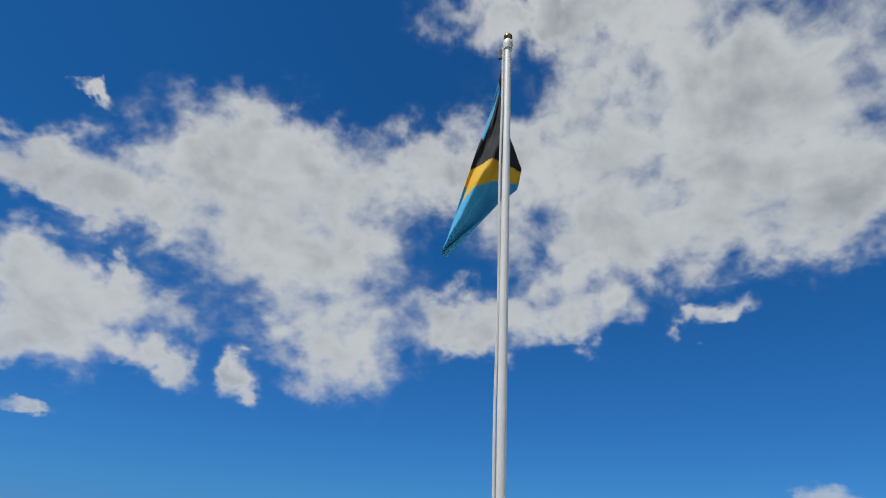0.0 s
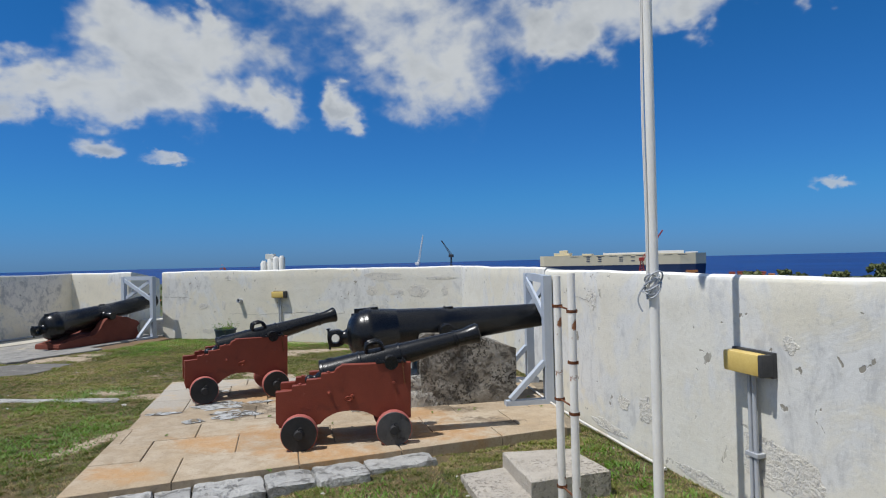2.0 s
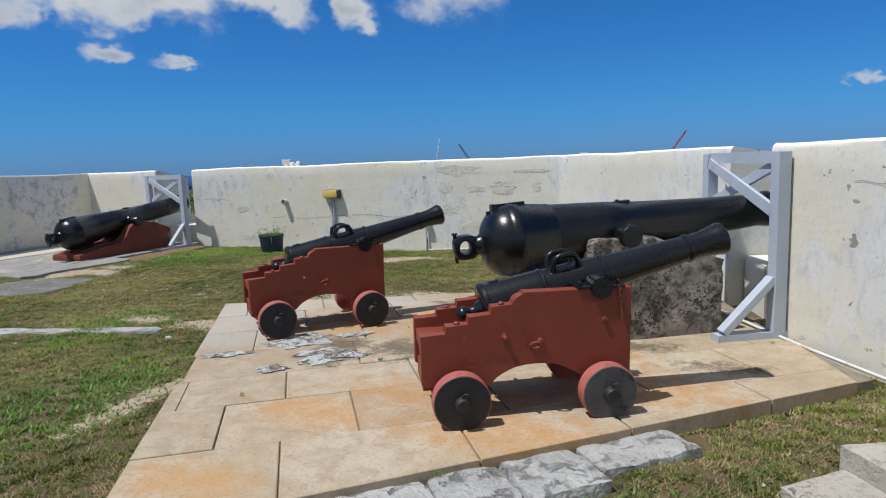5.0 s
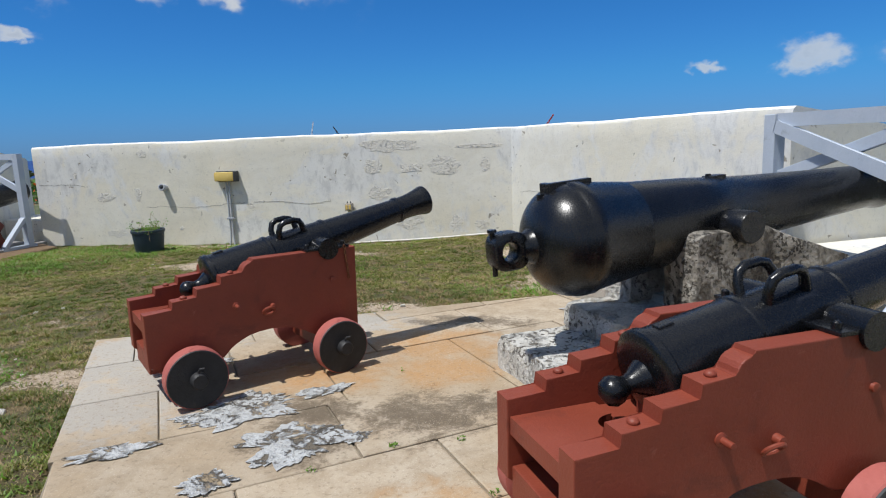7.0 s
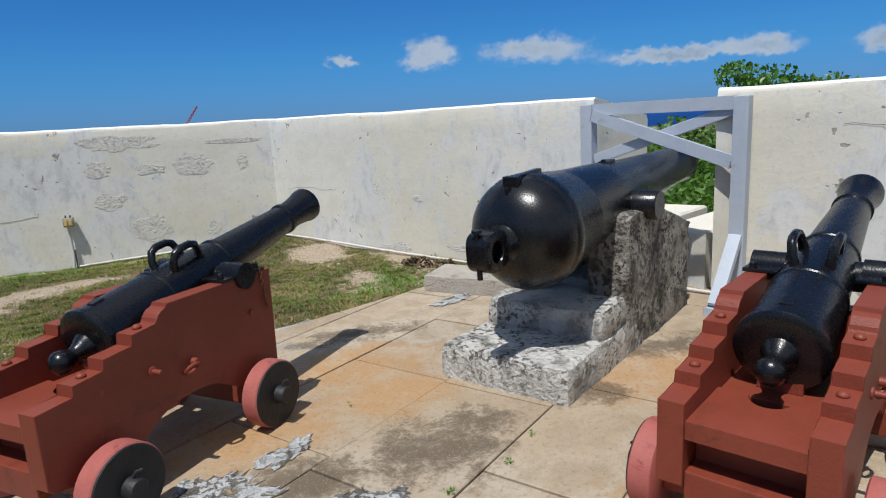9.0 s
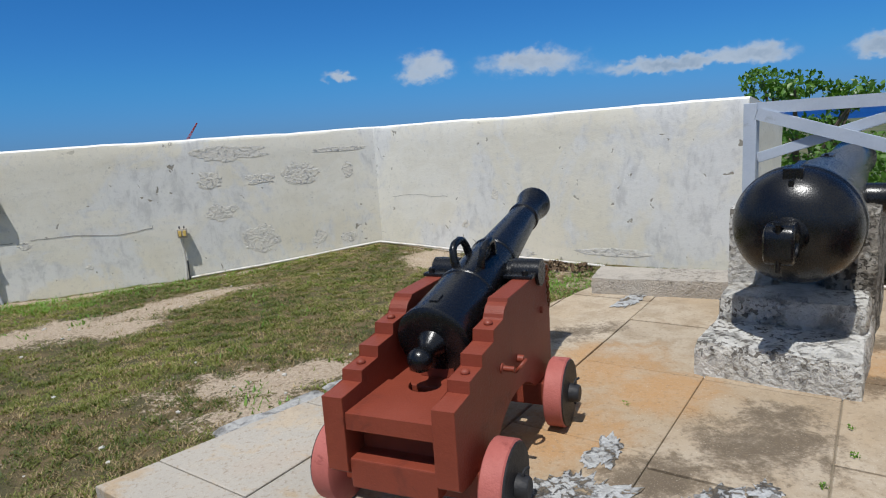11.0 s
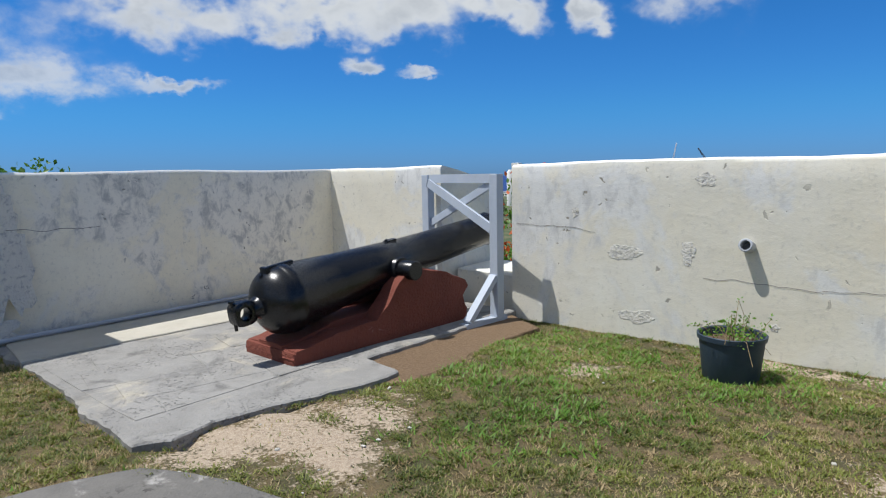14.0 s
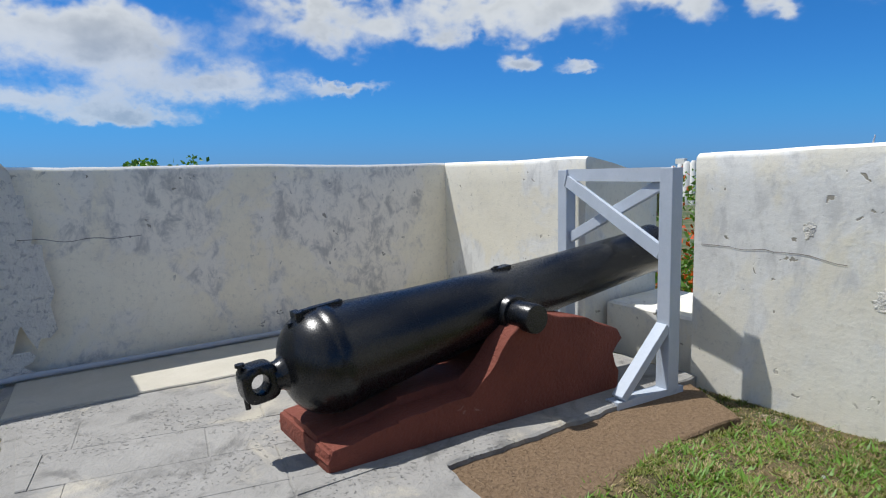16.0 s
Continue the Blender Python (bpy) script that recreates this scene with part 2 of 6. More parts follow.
def plaster_mat(name, cream, pale, wash, grey, lo, amount, run=0.35):
    """Old lime plaster: cream coats, washed-out bluish patches, grey mottling that runs downwards inside them, and small chips."""
    m = bpy.data.materials.new(name)
    m.use_nodes = True
    nt = m.node_tree
    p = nt.nodes["Principled BSDF"]
    vec = nt.nodes.new("ShaderNodeTexCoord").outputs["Object"]

    def stretched(sx, sz, shift):
        n = node(nt, "ShaderNodeMapping", Vector=vec, Location=shift, Scale=(sx, sx, sz))
        return n.outputs[0]
    coat = noise_tex(nt, vec, 0.55, 5.0, 0.55, 0.4)
    trowel = noise_tex(nt, stretched(1.0, 1.6, (7.1, 3.3, 1.9)), 2.6, 6.0, 0.6, 0.8)
    bare = noise_tex(nt, stretched(1.0, 0.8, (2.7, 9.4, 5.2)), 0.85, 8.0, 0.62, 0.7)
    runs = noise_tex(nt, stretched(1.0, run, (4.1, 1.7, 8.8)), 7.0, 7.0, 0.68, 0.5)
    grain, speck = noise_tex(nt, vec, 26.0, 6.0, 0.7), noise_tex(nt, vec, 110.0, 3.0, 0.6)
    chip = noise_tex(nt, stretched(1.0, 1.0, (1.3, 6.6, 3.1)), 9.5, 3.0, 0.5, 0.5)
    col = blend(nt, ramp(nt, coat, 0.36, 0.64), cream, pale)
    col = blend(nt, calc(nt, "MULTIPLY", ramp(nt, trowel, 0.40, 0.66), 0.45), col, tuple(c * 0.90 for c in cream))
    zone = ramp(nt, calc(nt, "ADD", bare, calc(nt, "MULTIPLY", calc(nt, "SUBTRACT", trowel, 0.5), 0.22)), lo, lo + 0.09)
    col = blend(nt, calc(nt, "MULTIPLY", zone, 0.85), col, wash)
    mott = calc(nt, "MULTIPLY", ramp(nt, runs, 0.45, 0.66), calc(nt, "ADD", calc(nt, "MULTIPLY", zone, 0.85), 0.10))
    col = blend(nt, calc(nt, "MULTIPLY", mott, amount), col, grey)
    col = blend(nt, calc(nt, "MULTIPLY", ramp(nt, grain, 0.52, 0.72), 0.30), col, tuple(c * 0.72 for c in grey))
    hole = calc(nt, "MULTIPLY", ramp(nt, chip, 0.690, 0.715), ramp(nt, bare, 0.40, 0.55))
    col = blend(nt, hole, col, (0.30, 0.28, 0.235))
    col = blend(nt, calc(nt, "MULTIPLY", ramp(nt, speck, 0.5, 0.75), 0.12), col, (0.40, 0.38, 0.33))
    h = calc(nt, "SUBTRACT", calc(nt, "ADD", calc(nt, "MULTIPLY", grain, 0.35), calc(nt, "MULTIPLY", trowel, 0.55)), calc(nt, "ADD", calc(nt, "MULTIPLY", hole, 0.8), calc(nt, "MULTIPLY", zone, 0.18)))
    b = node(nt, "ShaderNodeBump", Height=h, Strength=0.32, Distance=0.02)
    nt.links.new(col, p.inputs["Base Color"])
    nt.links.new(b.outputs[0], p.inputs["Normal"])
    p.inputs["Roughness"].default_value = 0.92
    p.inputs["Specular IOR Level"].default_value = 0.25
    return m


PLASTER = plaster_mat("weathered_plaster", (0.715, 0.675, 0.560), (0.745, 0.725, 0.650), (0.700, 0.703, 0.685), (0.46, 0.46, 0.45), 0.495, 0.65, 0.5)
# base lifted and warmed past PLASTER: fill light painted into the shaded wall's colour
PLASTER_GREY = plaster_mat("stained_plaster", (0.88, 0.80, 0.62), (0.88, 0.82, 0.67), (0.84, 0.79, 0.69), (0.42, 0.405, 0.37), 0.465, 0.85, 0.75)
WHITEWASH = mat("whitewash", (0.80, 0.78, 0.72), (0.86, 0.85, 0.82), 0.9, 2.5, 60, 0.2, spot=((0.62, 0.55, 0.42), 1.7, 0.62, 0.72))
BARE = mat("bare_masonry", (0.62, 0.60, 0.55), (0.70, 0.67, 0.59), 0.95, 8, 38, 0.55, spot=((0.48, 0.47, 0.45), 22, 0.53, 0.64), depth=0.010)
CRACK = mat("crack_shadow", (0.20, 0.19, 0.17), (0.28, 0.26, 0.23), 1.0, 10, 60, 0.2)


def paving_mat():
    """Tan limestone flags with rust run-off, dark algae and scuffed pale grain at their places on the platform."""
    m = bpy.data.materials.new("tan_paving_stone")
    m.use_nodes = True
    nt = m.node_tree
    p = nt.nodes["Principled BSDF"]
    vec = nt.nodes.new("ShaderNodeTexCoord").outputs["Object"]
    x, y, z = node(nt, "ShaderNodeSeparateXYZ", i0=vec).outputs
    big, mid = noise_tex(nt, vec, 0.9, 6.0, 0.62, 0.5), noise_tex(nt, vec, 5.5, 7.0, 0.68, 0.4)
    fine, tiny = noise_tex(nt, vec, 38.0, 5.0, 0.68), noise_tex(nt, vec, 150.0, 3.0, 0.6)

    def stains(spots, grain):
        best = None
        for cx, cy, rx, ry in spots:
            dx = calc(nt, "MULTIPLY", calc(nt, "SUBTRACT", x, cx), 1.0 / rx)
            dy = calc(nt, "MULTIPLY", calc(nt, "SUBTRACT", y, cy), 1.0 / ry)
            d = calc(nt, "SUBTRACT", 1.0, calc(nt, "ADD", calc(nt, "MULTIPLY", dx, dx), calc(nt, "MULTIPLY", dy, dy)))
            best = d if best is None else calc(nt, "MAXIMUM", best, d)
        best = calc(nt, "MAXIMUM", best, -1.5)
        return calc(nt, "ADD", best, calc(nt, "MULTIPLY", calc(nt, "SUBTRACT", grain, 0.5), 6.5))
    col = blend(nt, ramp(nt, big, 0.35, 0.65), (0.445, 0.375, 0.285), (0.385, 0.295, 0.195))
    col = blend(nt, calc(nt, "MULTIPLY", ramp(nt, mid, 0.40, 0.66), 0.8), col, (0.315, 0.245, 0.165))
    rust = stains(RUST_SPOTS, calc(nt, "ADD", calc(nt, "MULTIPLY", mid, 0.75), calc(nt, "MULTIPLY", fine, 0.25)))
    col = blend(nt, calc(nt, "MULTIPLY", ramp(nt, rust, -0.7, 1.3), 0.70), col, (0.45, 0.245, 0.095))
    cement = stains(CEMENT_SPOTS, mid)
    col = blend(nt, calc(nt, "MULTIPLY", ramp(nt, cement, -0.6, 0.6), 0.8), col, (0.395, 0.375, 0.335))
    dark = stains(DARK_SPOTS, calc(nt, "ADD", calc(nt, "MULTIPLY", mid, 0.65), calc(nt, "MULTIPLY", fine, 0.35)))
    col = blend(nt, calc(nt, "MULTIPLY", ramp(nt, dark, -0.1, 1.2), 0.85), col, (0.115, 0.088, 0.060))
    col = blend(nt, calc(nt, "MULTIPLY", ramp(nt, fine, 0.52, 0.70), 0.65), col, (0.215, 0.165, 0.11))
    col = blend(nt, calc(nt, "MULTIPLY", ramp(nt, tiny, 0.60, 0.70), 0.5), col, (0.60, 0.54, 0.44))
    r = nt.nodes.new("ShaderNodeObjectInfo").outputs["Random"]
    col = node(nt, "ShaderNodeHueSaturation", Color=col, Value=calc(nt, "ADD", 0.91, calc(nt, "MULTIPLY", r, 0.18))).outputs[0]
    b = node(nt, "ShaderNodeBump", Height=calc(nt, "ADD", calc(nt, "MULTIPLY", fine, 0.7), calc(nt, "MULTIPLY", mid, 0.8)), Strength=0.6, Distance=0.012)
    nt.links.new(col, p.inputs["Base Color"])
    nt.links.new(b.outputs[0], p.inputs["Normal"])
    p.inputs["Roughness"].default_value = 0.92
    p.inputs["Specular IOR Level"].default_value = 0.3
    return m


# stains on the gun platform: centre x, y and half sizes
RUST_SPOTS = [(-2.1, 4.0, 0.35, 0.2), (-1.95, 4.95, 0.5, 0.25), (-0.7, 4.95, 0.75, 0.3), (-0.1, 5.9, 0.6, 0.35), (-2.1, 7.4, 0.5, 0.35), (-2.75, 6.8, 0.45, 0.3), (-0.6, 6.5, 0.55, 0.3), (-1.4, 5.4, 0.6, 0.3), (-2.0, 6.95, 0.35, 0.3), (-3.95, 7.2, 0.22, 0.10)]
DARK_SPOTS = [(-2.0, 6.3, 0.42, 0.34), (-1.75, 6.45, 0.25, 0.2), (-1.9, 8.0, 0.55, 0.18), (-0.25, 6.85, 0.4, 0.18), (-1.05, 6.45, 0.25, 0.15), (-2.6, 6.3, 0.35, 0.25), (0.35, 6.45, 0.4, 0.16), (-2.5, 5.9, 0.3, 0.2), (-0.4, 8.6, 0.6, 0.25), (-2.2, 7.95, 0.4, 0.12)]
CEMENT_SPOTS = [(-4.2, 7.1, 0.6, 0.6), (-3.8, 6.3, 0.5, 0.4), (-3.1, 7.9, 0.7, 0.25)]
SLAB = paving_mat()
LICHEN = mat("grey_lichen_crust", (0.60, 0.61, 0.60), (0.42, 0.42, 0.41), 0.95, 14, 60, 1.0, spot=((0.17, 0.145, 0.11), 9.0, 0.53, 0.59), spot2=((0.40, 0.31, 0.20), 7.0, 0.56, 0.62), pits=((0.20, 0.18, 0.15), 34.0, 0.53), depth=0.010)
SLAB_EDGE = mat("pale_edging_stone", (0.47, 0.465, 0.445), (0.34, 0.335, 0.32), 0.92, 5, 40, 1.0, spot=((0.22, 0.215, 0.20), 8, 0.50, 0.66), vary=0.1, depth=0.01)
JOINT = mat("joint_earth", (0.19, 0.155, 0.11), (0.27, 0.23, 0.17), 1.0, 8, 80, 0.6)
GREY_SLAB = mat("grey_paving", (0.245, 0.238, 0.222), (0.315, 0.305, 0.285), 0.92, 3.0, 45, 0.9, spot=((0.165, 0.16, 0.15), 3.2, 0.52, 0.70), spot2=((0.42, 0.385, 0.315), 1.3, 0.54, 0.70), pits=((0.19, 0.185, 0.175), 40.0, 0.60), vary=0.04)
PALE_SLAB = mat("pale_cement", (0.43, 0.40, 0.33), (0.50, 0.47, 0.40), 0.92, 2.0, 60, 0.4, spot=((0.42, 0.40, 0.36), 3.0, 0.60, 0.70))
DARK_SLAB = mat("dark_stained_cement", (0.125, 0.12, 0.11), (0.18, 0.17, 0.155), 0.93, 2.0, 60, 0.6, spot=((0.36, 0.345, 0.32), 2.4, 0.58, 0.70), pits=((0.07, 0.065, 0.06), 26.0, 0.57))
PEDESTAL = mat("pitted_limestone", (0.68, 0.665, 0.62), (0.54, 0.52, 0.47), 0.95, 7, 40, 1.0, spot=((0.40, 0.38, 0.34), 9.0, 0.52, 0.68), spot2=((0.36, 0.29, 0.19), 3.0, 0.60, 0.72), pits=((0.19, 0.175, 0.15), 30.0, 0.56), depth=0.014)
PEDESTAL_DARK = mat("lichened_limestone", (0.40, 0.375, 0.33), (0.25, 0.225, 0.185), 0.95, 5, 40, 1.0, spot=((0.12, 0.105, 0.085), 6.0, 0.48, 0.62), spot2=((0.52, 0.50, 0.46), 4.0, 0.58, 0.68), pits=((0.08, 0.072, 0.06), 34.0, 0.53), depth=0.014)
BENCH = mat("grey_stone", (0.50, 0.455, 0.39), (0.41, 0.37, 0.315), 0.95, 6, 60, 0.9, spot=((0.31, 0.28, 0.24), 9, 0.54, 0.76), pits=((0.26, 0.235, 0.20), 34.0, 0.57), depth=0.008)
RED = mat("red_oxide_paint", (0.200, 0.040, 0.021), (0.240, 0.051, 0.028), 0.52, 3.5, 90, 0.22, spot=((0.155, 0.033, 0.020), 4, 0.55, 0.70), spot2=((0.26, 0.075, 0.048), 11, 0.64, 0.72))
RED_WHEEL = mat("faded_red_tread", (0.36, 0.095, 0.080), (0.42, 0.125, 0.105), 0.62, 6, 90, 0.25, spot=((0.25, 0.06, 0.05), 8, 0.58, 0.70))
BLACK = mat("black_gun_paint", (0.0045, 0.005, 0.006), (0.008, 0.0085, 0.010), 0.27, 5, 130, 0.10, spot=((0.014, 0.015, 0.018), 7, 0.60, 0.72), gloss=0.45)
BLACK_FLAT = mat("black_wheel_paint", (0.012, 0.0125, 0.014), (0.024, 0.024, 0.026), 0.55, 9, 80, 0.3, spot=((0.05, 0.048, 0.045), 10, 0.62, 0.75))
BLACK_SCUFF = mat("scuffed_wheel_paint", (0.05, 0.05, 0.052), (0.085, 0.085, 0.088), 0.6, 8, 60, 0.3, spot=((0.02, 0.02, 0.022), 7, 0.52, 0.62))
FRAME = mat("grey_blue_paint", (0.40, 0.45, 0.52), (0.46, 0.51, 0.58), 0.55, 3, 60, 0.15, spot=((0.34, 0.37, 0.41), 6, 0.62, 0.74), streak=((0.52, 0.56, 0.61), 0.6, 0.8))
POLE = mat("white_pole_paint", (0.72, 0.70, 0.65), (0.80, 0.79, 0.75), 0.45, 3, 60, 0.1, streak=((0.62, 0.59, 0.52), 0.62, 0.8))
POST = mat("chipped_white_paint", (0.68, 0.655, 0.60), (0.76, 0.74, 0.69), 0.6, 4, 50, 0.3, spot=((0.27, 0.11, 0.045), 6.5, 0.635, 0.68))
RUST = mat("rusty_iron", (0.11, 0.035, 0.015), (0.20, 0.075, 0.028), 0.9, 30, 120, 0.7)
GOLD = mat("tarnished_brass", (0.30, 0.20, 0.08), (0.22, 0.145, 0.06), 0.35, 10, 80, 0.1, metal=0.9)
GREY_PIPE = mat("grey_plastic_pipe", (0.36, 0.38, 0.41), (0.42, 0.44, 0.47), 0.5, 4, 60, 0.1)
WHITE_PIPE = mat("white_plastic_pipe", (0.60, 0.58, 0.53), (0.68, 0.66, 0.62), 0.5, 4, 60, 0.1, spot=((0.42, 0.36, 0.27), 5, 0.5, 0.68))
DARK_METAL = mat("dark_metal", (0.035, 0.036, 0.038), (0.055, 0.055, 0.056), 0.5, 10, 80, 0.2)
LAMP_YELLOW = mat("yellowed_plastic_cover", (0.62, 0.43, 0.11), (0.70, 0.52, 0.17), 0.35, 5, 50, 0.1, streak=((0.42, 0.31, 0.12), 0.6, 0.8), coat=0.2)
SADDLE = mat("red_brown_painted_cement", (0.155, 0.040, 0.025), (0.200, 0.054, 0.034), 0.78, 3, 40, 0.7, spot=((0.30, 0.15, 0.12), 9, 0.66, 0.72), depth=0.012)
POT = mat("black_plastic_pot", (0.026, 0.044, 0.066), (0.038, 0.060, 0.086), 0.5, 4, 60, 0.12, spot=((0.07, 0.08, 0.085), 6, 0.6, 0.75))
SOIL = mat("dark_soil", (0.09, 0.06, 0.035), (0.15, 0.10, 0.06), 1.0, 10, 70, 0.8)
GRAVEL = mat("brown_gravel", (0.185, 0.118, 0.066), (0.27, 0.185, 0.112), 1.0, 45, 160, 1.0, spot=((0.20, 0.13, 0.08), 60, 0.56, 0.66), depth=0.006)
PEBBLE = mat("pale_pebble", (0.62, 0.60, 0.55), (0.48, 0.46, 0.41), 0.9, 20, 90, 0.4, vary=0.15)
FLAG_BLACK = mat("black_flag_cloth", (0.012, 0.012, 0.014), (0.020, 0.020, 0.022), 0.8, 4, 300, 0.1)
FLAG_GOLD = mat("gold_flag_cloth", (0.72, 0.40, 0.015), (0.80, 0.47, 0.03), 0.75, 4, 300, 0.1)
FLAG_BLUE = mat("aqua_flag_cloth", (0.045, 0.36, 0.62), (0.07, 0.43, 0.68), 0.75, 4, 300, 0.1)
BARK = mat("bark", (0.12, 0.09, 0.065), (0.19, 0.15, 0.11), 0.95, 6, 40, 0.8)
HULL_BLUE = mat("navy_hull", (0.018, 0.035, 0.085), (0.024, 0.045, 0.10), 0.5, 0.1, 1.0, 0.05)
HULL_CREAM = mat("cream_hull", (0.66, 0.58, 0.38), (0.70, 0.62, 0.43), 0.5, 0.08, 1.0, 0.05)
WHITE_FAR = mat("white_render", (0.70, 0.69, 0.66), (0.76, 0.75, 0.72), 0.7, 0.2, 2.0, 0.05)
GLASS_FAR = mat("dark_window", (0.03, 0.035, 0.04), (0.05, 0.055, 0.06), 0.15, 0.5, 2.0, 0.0)
RED_STEEL = mat("red_crane_steel", (0.36, 0.035, 0.025), (0.42, 0.05, 0.03), 0.5, 0.3, 3.0, 0.05)
BOX_RED = mat("red_container", (0.26, 0.06, 0.035), (0.32, 0.085, 0.05), 0.6, 0.4, 4.0, 0.1, vary=0.3)
BOX_ORANGE = mat("orange_container", (0.45, 0.17, 0.05), (0.50, 0.22, 0.07), 0.6, 0.4, 4.0, 0.1, vary=0.25)
BOX_WHITE = mat("white_container", (0.55, 0.54, 0.50), (0.62, 0.61, 0.58), 0.6, 0.4, 4.0, 0.1, vary=0.15)
ROOF_FAR = mat("grey_roof", (0.36, 0.36, 0.36), (0.46, 0.45, 0.44), 0.8, 0.3, 3.0, 0.1)
QUAY = mat("quay_concrete", (0.36, 0.35, 0.33), (0.44, 0.43, 0.40), 0.9, 0.05, 1.0, 0.1)


def leaf_mat(name, c1, c2, rough=0.5, through=0.35):
    m = bpy.data.materials.new(name)
    m.use_nodes = True
    nt = m.node_tree
    p = nt.nodes["Principled BSDF"]
    r = nt.nodes.new("ShaderNodeNewGeometry").outputs["Random Per Island"]
    vec = nt.nodes.new("ShaderNodeTexCoord").outputs["Object"]
    patchy = ramp(nt, noise_tex(nt, vec, 0.9, 4.0), 0.35, 0.65)
    col = blend(nt, calc(nt, "ADD", calc(nt, "MULTIPLY", r, 0.6), calc(nt, "MULTIPLY", patchy, 0.4)), c1, c2)
    nt.links.new(col, p.inputs["Base Color"])
    p.inputs["Roughness"].default_value = rough
    t = node(nt, "ShaderNodeBsdfTranslucent", Color=blend(nt, 1.0, col, (1.25, 1.3, 0.6), "MULTIPLY"))
    mix = node(nt, "ShaderNodeMixShader", i0=through, i1=p.outputs[0], i2=t.outputs[0])
    nt.links.new(mix.outputs[0], nt.nodes["Material Output"].inputs[0])
    return m


GRASS = leaf_mat("grass_blades", (0.026, 0.062, 0.006), (0.27, 0.285, 0.060), 0.6, 0.3)
DRY = leaf_mat("dry_grass", (0.17, 0.115, 0.052), (0.50, 0.395, 0.22), 0.8, 0.2)
WEED = leaf_mat("weed_leaves", (0.10, 0.22, 0.025), (0.18, 0.33, 0.045), 0.5, 0.35)
BROAD = leaf_mat("broad_leaves", (0.045, 0.125, 0.016), (0.13, 0.27, 0.038), 0.4, 0.3)
BUSH = leaf_mat("bush_leaves", (0.06, 0.15, 0.018), (0.14, 0.26, 0.04), 0.45, 0.35)
CASUARINA = leaf_mat("needle_foliage", (0.075, 0.095, 0.032), (0.15, 0.17, 0.06), 0.7, 0.15)
FLOWER = leaf_mat("red_blossom", (0.55, 0.06, 0.015), (0.65, 0.14, 0.02), 0.6, 0.3)


def ground_mat():
    m = bpy.data.materials.new("lawn_and_soil")
    m.use_nodes = True
    nt = m.node_tree
    p = nt.nodes["Principled BSDF"]
    vec = nt.nodes.new("ShaderNodeTexCoord").outputs["Object"]
    at = nt.nodes.new("ShaderNodeAttribute")
    at.attribute_name = "bare"
    bare = at.outputs["Fac"]
    far = nt.nodes.new("ShaderNodeAttribute")
    far.attribute_name = "outside"
    small, mid, tiny = noise_tex(nt, vec, 40, 5, 0.65), noise_tex(nt, vec, 3.0, 6, 0.6, 0.4), noise_tex(nt, vec, 170, 3, 0.6)
    earth = blend(nt, ramp(nt, small, 0.3, 0.7), (0.33, 0.25, 0.175), (0.49, 0.395, 0.29))
    earth = blend(nt, ramp(nt, tiny, 0.56, 0.66), earth, (0.62, 0.54, 0.42))
    thatch = blend(nt, ramp(nt, mid, 0.35, 0.65), (0.068, 0.060, 0.024), (0.155, 0.108, 0.052))
    thatch = blend(nt, ramp(nt, small, 0.50, 0.72), thatch, (0.030, 0.028, 0.011))
    turf = noise_tex(nt, vec, 75, 4, 0.7, 0.3)
    thatch = blend(nt, calc(nt, "MULTIPLY", ramp(nt, turf, 0.52, 0.64), 0.75), thatch, blend(nt, ramp(nt, mid, 0.4, 0.6), (0.095, 0.105, 0.025), (0.185, 0.145, 0.062)))
    thatch = blend(nt, calc(nt, "MULTIPLY", ramp(nt, tiny, 0.60, 0.70), 0.6), thatch, (0.360, 0.300, 0.160))
    edge = calc(nt, "ADD", bare, calc(nt, "MULTIPLY", calc(nt, "SUBTRACT", small, 0.5), 1.7))
    edge = calc(nt, "ADD", edge, calc(nt, "MULTIPLY", calc(nt, "SUBTRACT", noise_tex(nt, vec, 9.0, 5, 0.6, 0.3), 0.5), 1.3))
    col = blend(nt, ramp(nt, edge, 0.34, 0.70), thatch, earth)
    scrub = blend(nt, ramp(nt, noise_tex(nt, vec, 0.08, 8, 0.65), 0.4, 0.62), (0.045, 0.075, 0.022), (0.13, 0.12, 0.06))
    col = blend(nt, far.outputs["Fac"], col, scrub)
    nt.links.new(col, p.inputs["Base Color"])
    p.inputs["Roughness"].default_value = 0.95
    b = node(nt, "ShaderNodeBump", Height=calc(nt, "ADD", small, calc(nt, "MULTIPLY", tiny, 0.5)), Strength=0.8, Distance=0.02)
    nt.links.new(b.outputs[0], p.inputs["Normal"])
    return m


def sea_mat():
    m = bpy.data.materials.new("sea_water")
    m.use_nodes = True
    nt = m.node_tree
    p = nt.nodes["Principled BSDF"]
    vec = nt.nodes.new("ShaderNodeTexCoord").outputs["Object"]
    col = blend(nt, ramp(nt, noise_tex(nt, vec, 0.004, 5), 0.4, 0.6), (0.002, 0.030, 0.150), (0.003, 0.045, 0.19))
    nt.links.new(col, p.inputs["Base Color"])
    p.inputs["Roughness"].default_value = 0.45
    p.inputs["Specular IOR Level"].default_value = 0.10
    b = node(nt, "ShaderNodeBump", Height=noise_tex(nt, vec, 0.25, 6, 0.6), Strength=0.9, Distance=1.0)
    nt.links.new(b.outputs[0], p.inputs["Normal"])
    return m


GROUND, SEA = ground_mat(), sea_mat()


